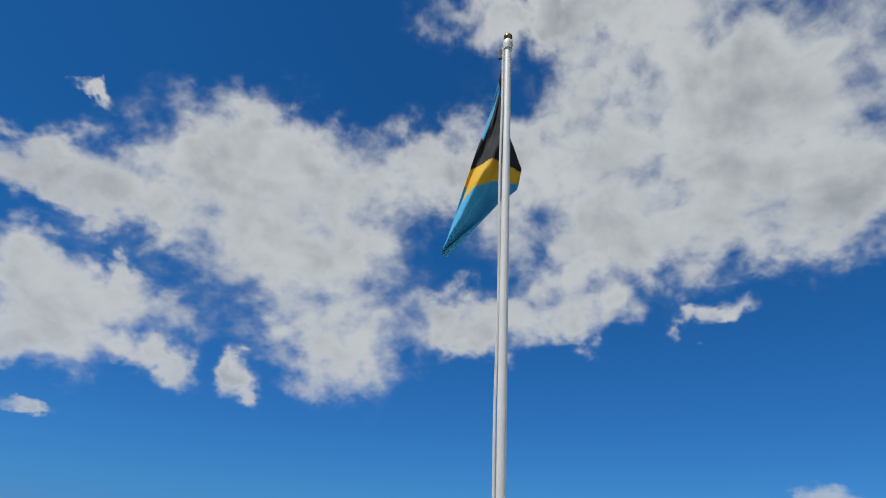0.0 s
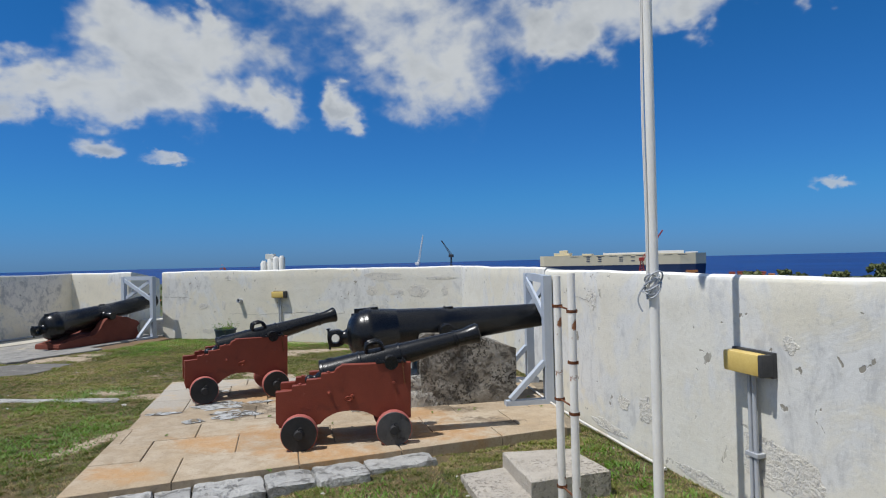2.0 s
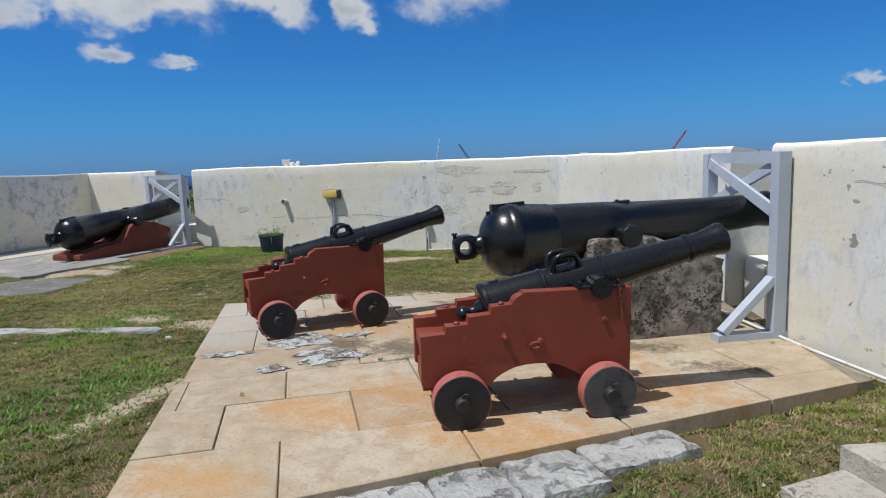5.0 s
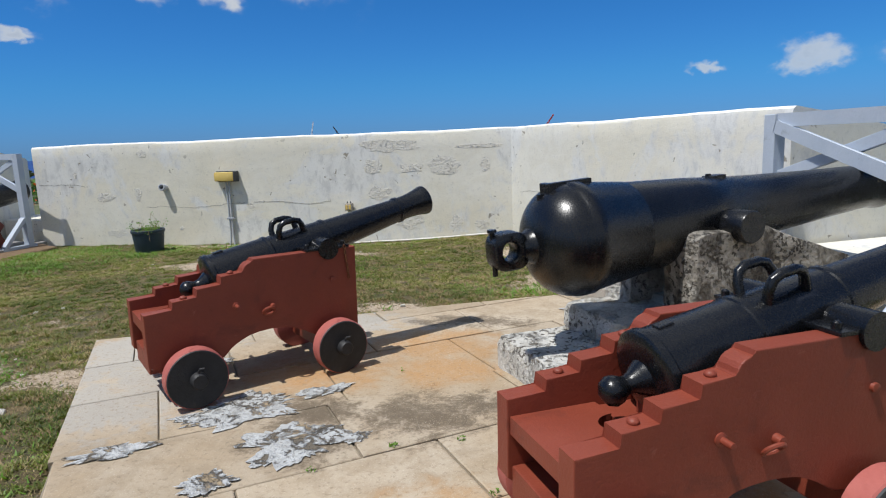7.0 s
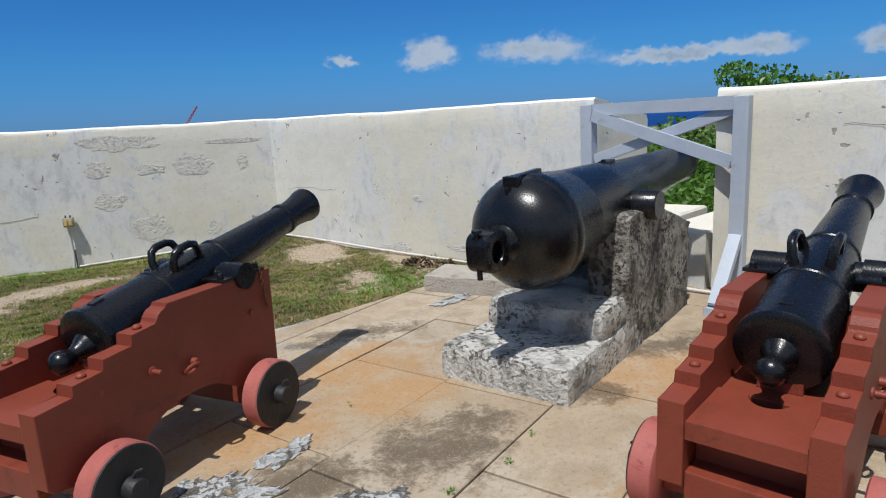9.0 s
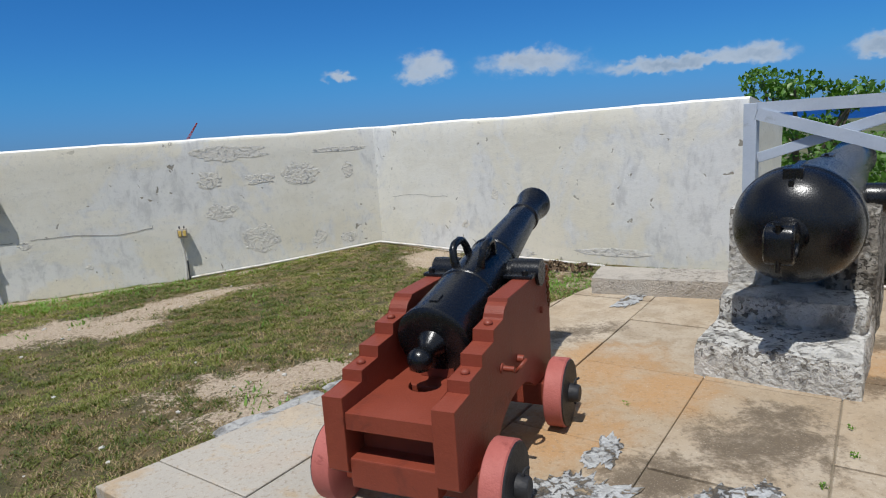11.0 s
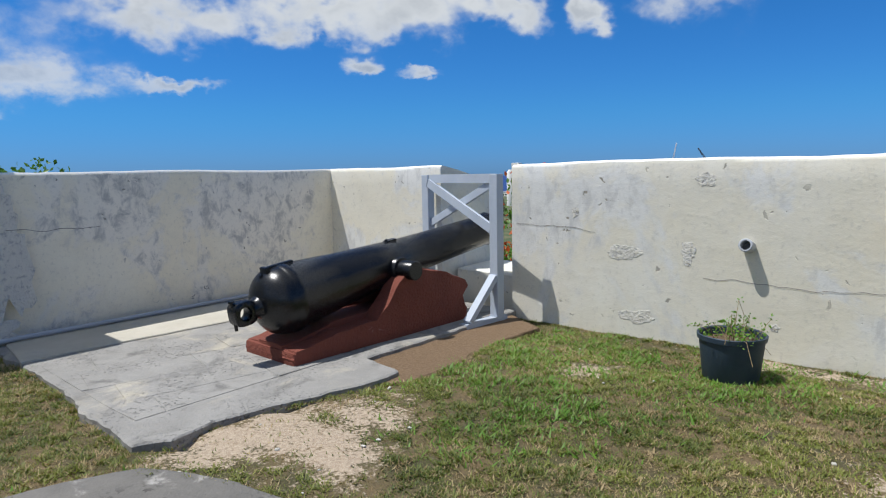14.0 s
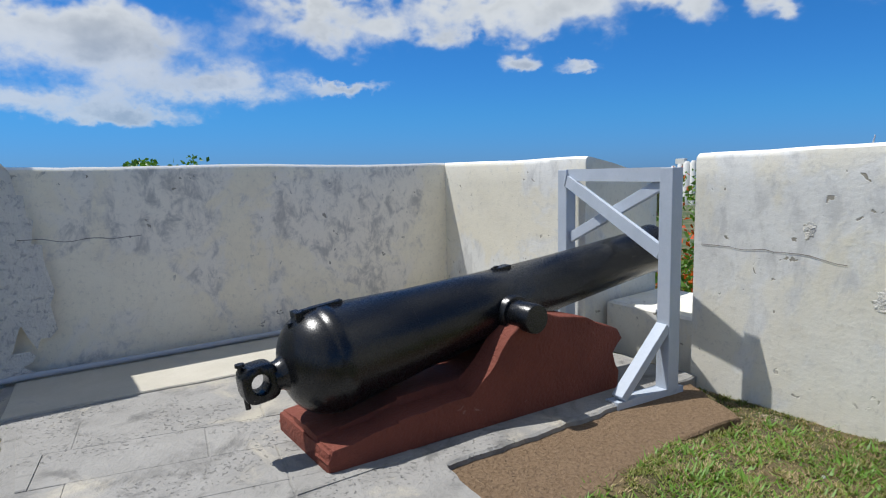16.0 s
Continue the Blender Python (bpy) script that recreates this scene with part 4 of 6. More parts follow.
for i, (s, z, w, h) in enumerate(NORTH_PATCHES):
    patch_on(north, (0, 12.6), (1, 0), s, z, w, h, i + 1.0)
EAST_PATCHES = [(2.79, 0.29, 0.32, 0.19), (1.29, 0.33, 0.10, 0.13), (3.15, 0.08, 0.25, 0.10), (0.92, 0.32, 0.10, 0.07), (2.92, 1.11, 0.07, 0.05), (0.35, 1.26, 0.10, 0.10), (0.6, 0.02, 0.3, 0.05), (2.0, -0.02, 0.3, 0.05)]
for i, (s, z, w, h) in enumerate(EAST_PATCHES):
    patch_on(east, (1.2, 6.93), (1.81, -2.56), s, z, w, h, i + 31.0)
for i, (s, z, w, h) in enumerate([(2.1, -0.02, 0.25, 0.05), (1.83, 0.66, 0.05, 0.06), (3.3, 0.05, 0.35, 0.05), (2.46, 0.57, 0.07, 0.035), (1.4, 0.3, 0.05, 0.05)]):
    patch_on(northeast, (-2, 12.6), (2.5, -3.8), s, z, w, h, i + 51.0)
for i, (s, z, w, h) in enumerate([(0.55, 0.75, 0.22, 0.65), (0.30, 0.10, 0.35, 0.25), (2.1, -0.06, 0.12, 0.03), (3.0, -0.06, 0.10, 0.03), (1.55, -0.05, 0.10, 0.03), (2.5, -0.05, 0.06, 0.03)]):
    patch_on(west, (-12.84, 8.0), (-0.33, 4.2), s, z, w, h, i + 71.0)


def crack_on(host, origin, along, pts, seed, width=0.007):
    o, d = Vector((*origin, 0)), Vector((*along, 0)).normalized()
    nrm = Vector((d.y, -d.x, 0))
    bm = bmesh.new()
    fine = []
    for (s0, z0), (s1, z1) in zip(pts, pts[1:]):
        k = max(2, int(abs(s1 - s0) / 0.05))
        for j in range(k):
            t = j / k
            s, z = s0 + (s1 - s0) * t, z0 + (z1 - z0) * t
            fine.append((s, z + 0.025 * noise.noise((s * 5, seed, 0)) + 0.012 * noise.noise((s * 19, seed, 1))))
    last = None
    for s, z in fine:
        w = width * (0.6 + 0.7 * abs(noise.noise((s * 9, seed, 5.0))))
        p = o + d * s + nrm * 0.0035
        pair = (bm.verts.new(p + Vector((0, 0, z - w / 2))), bm.verts.new(p + Vector((0, 0, z + w / 2))))
        if last:
            bm.faces.new((last[0], pair[0], pair[1], last[1]))
        last = pair
    part("crack", bm, CRACK, host)


crack_on(north, (0, 12.6), (1, 0), [(-8.0, 0.50), (-7.7, 0.50), (-7.17, 0.475), (-6.76, 0.505), (-6.2, 0.55)], 1.0)
crack_on(north, (0, 12.6), (1, 0), [(-6.09, 0.55), (-5.64, 0.545), (-5.2, 0.495), (-4.82, 0.53), (-4.78, 0.62)], 2.0, 0.009)
crack_on(north, (0, 12.6), (1, 0), [(-10.0, 0.905), (-9.49, 0.90), (-9.0, 0.86)], 3.0)
crack_on(northeast, (-2, 12.6), (2.5, -3.8), [(0.25, 0.64), (0.7, 0.66), (1.2, 0.62)], 4.0, 0.005)
crack_on(east, (1.2, 6.93), (1.81, -2.56), [(0.0, 1.26), (0.3, 1.24), (0.45, 1.32)], 5.0, 0.006)
crack_on(west, (-12.84, 8.0), (-0.33, 4.2), [(0.6, 1.02), (1.1, 0.98), (1.5, 0.99)], 6.0, 0.009)


# ---- paving ----
U = Vector((math.cos(radians(35)), math.sin(radians(35))))
V = Vector((-U.y, U.x))


def uv(u, v):
    p = U * u + V * v
    return (p.x, p.y)



def build_slab():
    bm = bmesh.new()
    slab_poly(bm, inset(SLAB_OUT, 0.02), -0.20, -0.014, 0.004)
    base = solid("pavement_gun_platform", bm, JOINT, "gun platform paved in tan stone with rust stains and grey lichen", "paving", "structure")
    rows = [3.95, 4.81, 5.47, 6.03, 6.68, 7.38, 8.05, 8.85]
    cuts = [[-0.6, 0.15, 1.01, 2.0, 2.9, 3.9], [-0.4, 0.655, 1.45, 2.35, 3.3, 4.2], [-0.3, 0.35, 1.03, 1.94, 2.9, 3.75, 4.6], [-0.5, 0.3, 1.58, 2.6, 3.6, 4.5], [-0.7, 0.75, 1.7, 2.63, 3.5, 4.4], [-0.6, 0.2, 1.2, 2.1, 3.0, 4.0], [-0.5, 0.6, 1.4, 2.4, 3.3, 4.2]]
    rng = random.Random(5)
    for r in range(len(rows) - 1):
        us = [-3.5] + cuts[r] + [6.5]
        for u0, u1 in zip(us, us[1:]):
            poly = clip([uv(u0, rows[r]), uv(u1, rows[r]), uv(u1, rows[r + 1]), uv(u0, rows[r + 1])], SLAB_OUT)
            if len(poly) < 3:
                continue
            area = abs(sum(poly[i - 1][0] * poly[i][1] - poly[i][0] * poly[i - 1][1] for i in range(len(poly)))) / 2
            if area < 0.02:
                continue
            pm = bmesh.new()
            slab_poly(pm, inset(poly, 0.005), -0.10, rng.uniform(-0.003, 0.004), 0.004)
            part("paving_stone", pm, SLAB, base)
    # lower course of rough blocks along the front
    a, d = Vector((-2.15, 3.44)), Vector((0.749, 0.662))
    nrm = Vector((d.y, -d.x))
    for k, (s0, s1, out, top) in enumerate(((-0.06, 0.68, 0.36, -0.045), (0.685, 0.95, 0.34, -0.05), (0.955, 1.50, 0.38, -0.04), (1.505, 1.89, 0.33, -0.045), (1.895, 2.33, 0.37, -0.035), (2.335, 2.95, 0.27, -0.04))):
        pm = bmesh.new()
        rough_block(pm, (s0, -out, -0.28), (s1, 0.03, top), 0.045, 0.020, 60 + k * 3.7, 0.020)
        for v in pm.verts:
            q = a + d * v.co.x + nrm * -v.co.y
            v.co.x, v.co.y = q.x, q.y
        part("edging_stone", pm, SLAB_EDGE, base, "pale rough-hewn edging stone", True)
    for x, y, w, h, t in ((-3.9, 7.86, 0.34, 0.10, 24), (-3.3, 8.12, 0.30, 0.12, 22), (-2.8, 8.36, 0.26, 0.09, 26), (-2.35, 8.56, 0.22, 0.09, 20)):
        pm = bmesh.new()
        c, sn = math.cos(radians(t)), math.sin(radians(t))
        pts = jag([(x + c * i * w - sn * j * h, y + sn * i * w + c * j * h) for i, j in ((-1, -1), (1, -1), (1, 1), (-1, 1))], 0.12, 0.05, x)
        slab_poly(pm, pts, -0.2, -0.055, 0.02)
        part("edging_stone", pm, SLAB_EDGE, base, "pale weathered edging stone", True)


def build_slab2():
    bm = bmesh.new()
    slab_poly(bm, jag(jag(SLAB2_OUT, 0.12, 0.035, 4.0), 0.03, 0.035, 9.0), -0.30, -0.047, 0.010)
    base = solid("pavement_west_platform", bm, GREY_SLAB, "broken-edged grey cement platform under the large gun", "paving", "structure")
    d = Vector((0.18, 0.984))
    e = Vector((0.984, -0.18))
    o = Vector((-11.85, 8.2))
    rng = random.Random(8)
    inner = [(-12.0, 8.50), (-10.4, 8.50), (-9.86, 8.53), (-9.76, 8.90), (-9.66, 9.4), (-9.58, 9.95), (-10.10, 10.25), (-10.2, 12.5), (-12.0, 12.5)]
    for r in range(6):
        s0, s1 = r * 0.44, r * 0.44 + 0.44
        t = rng.uniform(-0.6, -0.1)
        while t < 4.6:
            w = rng.uniform(0.8, 1.15)
            poly = [o + e * s0 + d * t, o + e * s1 + d * t, o + e * s1 + d * (t + w), o + e * s0 + d * (t + w)]
            poly = clip([tuple(p) for p in poly], inner)
            t += w
            if len(poly) < 3 or abs(sum(poly[i - 1][0] * poly[i][1] - poly[i][0] * poly[i - 1][1] for i in range(len(poly)))) < 0.04:
                continue
            pm = bmesh.new()
            slab_poly(pm, inset(poly, 0.0028), -0.10, -0.041 + rng.uniform(-0.002, 0.002), 0.003)
            part("paving_stone", pm, GREY_SLAB, base)
    pm = bmesh.new()
    slab_poly(pm, jag([(-12.86, 8.5), (-12.06, 8.42), (-12.04, 12.5), (-13.12, 12.5)], 0.2, 0.015, 6.0), -0.12, -0.030, 0.008)
    part("cement_strip", pm, PALE_SLAB, base, "pale worn cement strip")
    bm = bmesh.new()
    slab_poly(bm, jag(DARK_OUT, 0.12, 0.04, 9.0), -0.3, -0.072, 0.01)
    solid("pavement_old_slab", bm, DARK_SLAB, "flat cement slab stained dark, sunk in the lawn", "paving", "structure")
    bm = bmesh.new()
    slab_poly(bm, jag(GRAVEL_OUT, 0.12, 0.06, 12.0), -0.3, -0.084, 0.012)
    solid("pavement_gravel", bm, GRAVEL, "strip of fine brown gravel beside the gun", "gravel", "structure")
    bm = bmesh.new()
    slab_poly(bm, jag([(-6.9, 5.72), (-4.78, 6.36), (-4.86, 6.52), (-6.98, 5.90)], 0.14, 0.05, 15.0), -0.3, -0.062, 0.02)
    solid("kerb", bm, SLAB_EDGE, "row of pale edging stone sunk in the lawn", "kerb", "structure")


build_slab()
build_slab2()


def lichen_patches():
    spots = [(-2.95, 6.28, 0.36, 0.20), (-2.55, 5.95, 0.26, 0.24), (-2.28, 6.02, 0.10, 0.07), (-3.35, 5.75, 0.20, 0.08), (-2.62, 6.55, 0.16, 0.08), (-1.05, 8.45, 0.30, 0.10), (-3.6, 6.9, 0.22, 0.10), (-2.75, 5.55, 0.12, 0.09)]
    host = bpy.data.objects["pavement_gun_platform"]
    for i, (x, y, w, h) in enumerate(spots):
        bm = bmesh.new()
        n = 96
        rim, mid = [], []
        for k in range(n):
            a = 2 * math.pi * k / n
            f = 1 + 0.6 * noise.noise((math.cos(a) * 1.6 + i * 4.1, math.sin(a) * 1.6, i * 1.7)) + 0.40 * noise.noise((math.cos(a) * 5 + i, math.sin(a) * 5, i * 3.0)) + 0.22 * noise.noise((math.cos(a) * 14 + i, math.sin(a) * 14, i * 3.0))
            p = U * (math.cos(a) * w * f * 0.85) + V * (math.sin(a) * h * f * 0.85)
            rim.append(bm.verts.new((x + p.x, y + p.y, 0.0045 + 0.0005 * i)))
            mid.append(bm.verts.new((x + p.x * 0.9, y + p.y * 0.9, 0.0065 + 0.0005 * i)))
        for k in range(n):
            bm.faces.new((rim[k], rim[(k + 1) % n], mid[(k + 1) % n], mid[k]))
        hub = bm.verts.new((x, y, 0.0065 + 0.0005 * i))
        for k in range(n):
            bm.faces.new((mid[k], mid[(k + 1) % n], hub))
        part("lichen_crust", bm, LICHEN, host, "crust of pale and dark lichen")


lichen_patches()


# ---- small gun on a truck carriage ----
def small_barrel(gun, m):
    bm = bmesh.new()
    prof = [(-0.842, 0), (-0.838, 0.020), (-0.825, 0.040), (-0.803, 0.051), (-0.780, 0.048), (-0.758, 0.034), (-0.745, 0.031), (-0.725, 0.036), (-0.700, 0.052), (-0.682, 0.062), (-0.678, 0.118), (-0.672, 0.150), (-0.664, 0.158),
            (-0.640, 0.158), (-0.632, 0.150), (-0.600, 0.149), (-0.30, 0.138), (-0.294, 0.143), (-0.276, 0.143), (-0.268, 0.134), (-0.02, 0.124), (0.09, 0.117), (0.096, 0.122), (0.114, 0.122), (0.122, 0.110), (0.66, 0.082), (0.666, 0.090),
            (0.688, 0.090), (0.696, 0.080), (0.78, 0.082), (0.86, 0.094), (0.895, 0.103), (0.915, 0.102), (0.925, 0.090), (0.926, 0.048), (0.70, 0.045), (0.70, 0)]
    lathe(bm, prof, 44)
    barrel = part("barrel", bm, BLACK, gun, "glossy black painted iron barrel", True, m)
    for side in (-1, 1):
        bm = bmesh.new()
        lathe(bm, [(0, 0.0), (0, 0.062), (0.125, 0.062), (0.125, 0.050), (0.236, 0.050), (0.242, 0.044), (0.242, 0)], 24, pose(0, 0.03 * side, -0.02, 0, 0, 90 * side))
        part("trunnion", bm, BLACK, barrel, "", True)
        bm = bmesh.new()
        arc = [(-0.205, 0.058 * side, 0.095), (-0.200, 0.068 * side, 0.150), (-0.182, 0.074 * side, 0.186), (-0.150, 0.077 * side, 0.198), (-0.090, 0.077 * side, 0.194), (-0.060, 0.074 * side, 0.180), (-0.045, 0.067 * side, 0.148), (-0.040, 0.058 * side, 0.090)]
        tube(bm, arc, [0.021, 0.018, 0.018, 0.018, 0.018, 0.018, 0.018, 0.021], 12)
        part("lifting_handle", bm, BLACK, barrel, "", True)
    bm = bmesh.new()
    box(bm, (-0.60, -0.020, 0.140), (-0.54, 0.020, 0.154), 0.004)
    part("vent_cover", bm, BLACK, barrel)
    return barrel


def truck_wheel(gun, x, side, scuffed):
    bm = bmesh.new()
    lathe(bm, [(0.0, 0.0), (0.0, 0.158), (0.006, 0.166), (0.082, 0.166), (0.088, 0.160)], 36)
    at = pose(x, 0.300 * side, 0.166, 0, 0, 90 * side)
    tread = part("wheel", bm, RED_WHEEL, gun, "solid wooden truck wheel with faded red tread", True, at)
    bm = bmesh.new()
    lathe(bm, [(0.080, 0.150), (0.0885, 0.160), (0.094, 0.156), (0.094, 0.0)], 36)
    part("wheel_face", bm, BLACK_SCUFF if scuffed else BLACK_FLAT, tread, "black painted wheel face", True)
    bm = bmesh.new()
    lathe(bm, [(0.09, 0.0), (0.09, 0.046), (0.135, 0.042), (0.142, 0.036), (0.142, 0.0)], 20)
    hub = part("axle_end", bm, BLACK_FLAT, tread, "black iron axle end", True)
    bm = bmesh.new()
    tube(bm, [(0.118, 0.0, -0.055), (0.118, 0.0, 0.055), (0.122, 0.008, 0.066), (0.132, 0.028, 0.066)], 0.006, 8)
    part("linchpin", bm, BLACK_FLAT, tread, "", True)


def carriage_gun(at, label, scuffed=()):
    gun = thing("carriage_cannon", label, "cannon", at, "small cannons on the paved platform")
    # rear end, four treads, a quarter round, the level top, and the arch between the axles
    prof = [(-0.215, 0.245), (-0.215, 0.528), (-0.068, 0.530), (-0.068, 0.577), (0.064, 0.580), (0.064, 0.628), (0.198, 0.631), (0.198, 0.680), (0.318, 0.683)]
    prof += [(0.382 - 0.060 * math.cos(radians(a)), 0.686 + 0.054 * math.sin(radians(a))) for a in (5, 22, 40, 58, 76, 90)]
    prof += [(0.386, 0.756), (1.035, 0.756), (1.030, 0.235), (0.94, 0.225), (0.74, 0.235)]
    prof += [(0.46 + 0.245 * math.cos(radians(a)), 0.235 + 0.095 * math.sin(radians(a))) for a in range(15, 180, 15)]
    prof += [(0.18, 0.215), (-0.12, 0.215), (-0.19, 0.225)]
    for side in (-1, 1):
        bm = bmesh.new()
        y0 = 0.175 if side > 0 else -0.262
        extrude_profile(bm, prof, y0, y0 + 0.087, 0.005)
        cheek = part("cheek", bm, RED, gun, "stepped side board painted red oxide")
        for bx, bz in ((0.0, 0.580), (0.262, 0.684)):
            bm = bmesh.new()
            bmesh.ops.create_uvsphere(bm, u_segments=14, v_segments=8, radius=0.019)
            bmesh.ops.scale(bm, vec=(1, 1, 0.7), verts=bm.verts)
            bmesh.ops.translate(bm, vec=(bx, 0.218 * side, bz + 0.003), verts=bm.verts)
            part("bolt_head", bm, RED, cheek, "", True)
        # cap over the trunnion: a hoop between two flat lugs
        bm = bmesh.new()
        lathe(bm, [(-0.075, 0.0), (-0.075, 0.064), (0.060, 0.064), (0.060, 0.0)], 28, pose(0.85, 0.205 * side, 0.760, 0, 0, 90))
        for x0, x1 in ((0.705, 0.80), (0.90, 0.99)):
            box(bm, (x0, min(0.135 * side, 0.272 * side), 0.757), (x1, max(0.135 * side, 0.272 * side), 0.773), 0.003)
        part("cap_square", bm, BLACK, cheek, "black iron strap over the trunnion", True)
        for x in (0.725, 0.965):
            bm = bmesh.new()
            lathe(bm, [(0.0, 0.0), (0.0, 0.016), (0.022, 0.015), (0.028, 0.008), (0.028, 0.0)], 10, pose(x, 0.235 * side, 0.772, 0, -90, 0))
            part("cap_bolt", bm, BLACK, cheek, "", True)
        bm = bmesh.new()
        lathe(bm, [(0.0, 0.0), (0.0, 0.022), (0.008, 0.022), (0.012, 0.012), (0.055, 0.011), (0.058, 0.0)], 12, pose(0.27, 0.26 * side, 0.50, 0, 0, 90 * side))
        part("tackle_pin", bm, RED, cheek, "", True)
        bm = bmesh.new()
        tube(bm, [(0.45 + 0.034 * math.cos(a * math.pi / 8), (0.285 + 0.020 * math.sin(a * math.pi / 8)) * side, 0.445 + 0.024 * math.sin(a * math.pi / 8)) for a in range(16)], 0.008, 8, True)
        lathe(bm, [(0.0, 0.0), (0.0, 0.018), (0.030, 0.016), (0.034, 0.0)], 12, pose(0.48, 0.26 * side, 0.465, 0, 0, 90 * side))
        part("ring_bolt", bm, RED, cheek, "", True)
        bm = bmesh.new()
        lathe(bm, [(0.0, 0.0), (0.0, 0.018), (0.014, 0.016), (0.018, 0.0)], 12, pose(0.87, 0.26 * side, 0.57, 0, 0, 90 * side))
        part("bolt_head", bm, RED, cheek, "", True)
        # short chain that keeps the cap pin
        bm = bmesh.new()
        for k in range(11):
            c = Vector((0.955 + 0.002 * k, 0.275 * side, 0.762 - 0.019 * k))
            ax = (Vector((1, 0, 0)), Vector((0, 1, 0)))[k % 2]
            tube(bm, [c + ax * 0.007 * math.cos(j * math.pi / 4) + Vector((0, 0, 0.013 * math.sin(j * math.pi / 4))) for j in range(8)], 0.0032, 6, True)
        part("pin_chain", bm, RUST, cheek, "short rusty chain", True)
    # bed plank with its notch, end transom, front transom
    bm = bmesh.new()
    pts = [(-0.205, -0.174), (0.12, -0.174), (0.12, -0.070)] + [(0.12 - 0.085 * math.sin(radians(a)), -0.070 * math.cos(radians(a))) for a in range(15, 180, 15)] + [(0.12, 0.070), (0.12, 0.174), (-0.205, 0.174)]
    lo = [bm.verts.new((x, y, 0.405)) for x, y in pts]
    hi = [bm.verts.new((x, y, 0.468)) for x, y in pts]
    bm.faces.new(lo)
    bm.faces.new(hi)
    for i in range(len(pts)):
        bm.faces.new((lo[i], lo[(i + 1) % len(pts)], hi[(i + 1) % len(pts)], hi[i]))
    part("bed_plank", bm, RED, gun, "red bed plank with a round notch")
    bm = bmesh.new()
    box(bm, (-0.200, -0.174, 0.175), (-0.04, 0.174, 0.290), 0.006)
    part("rear_transom", bm, RED, gun)
    bm = bmesh.new()
    box(bm, (-0.10, -0.174, 0.285), (-0.02, 0.174, 0.408), 0.006)
    part("riser_block", bm, RED, gun)
    bm = bmesh.new()
    box(bm, (0.125, -0.174, 0.405), (0.62, 0.174, 0.455), 0.005)
    part("bed", bm, RED, gun)
    bm = bmesh.new()
    box(bm, (0.86, -0.174, 0.28), (0.96, 0.174, 0.60), 0.006)
    part("front_transom", bm, RED, gun)
    for x in (0.0, 0.86):
        bm = bmesh.new()
        box(bm, (x - 0.055, -0.30, 0.108), (x + 0.055, 0.30, 0.222), 0.008)
        part("axle", bm, RED, gun, "squared red axle timber")
    k = 0
    for x in (0.0, 0.86):
        for side in (-1, 1):
            truck_wheel(gun, x, side, k in scuffed)
            k += 1
    # elevating wedge under the breech
    bm = bmesh.new()
    box(bm, (0.22, -0.075, 0.452), (0.46, 0.075, 0.530), 0.006)
    part("wedge", bm, RED, gun)
    small_barrel(gun, pose(0.85, 0, 0.768, 0, -13.6, 0))
    return gun


carriage_gun(pose(-1.2, 5.285, -0.012, 0, 0.6, 29.0), "small black cannon on a stepped red carriage, at the platform edge", (2,))
carriage_gun(pose(-3.482, 6.52, 0.004, 0, 0.6, 45.7), "small black cannon on a stepped red carriage, beside the lawn")


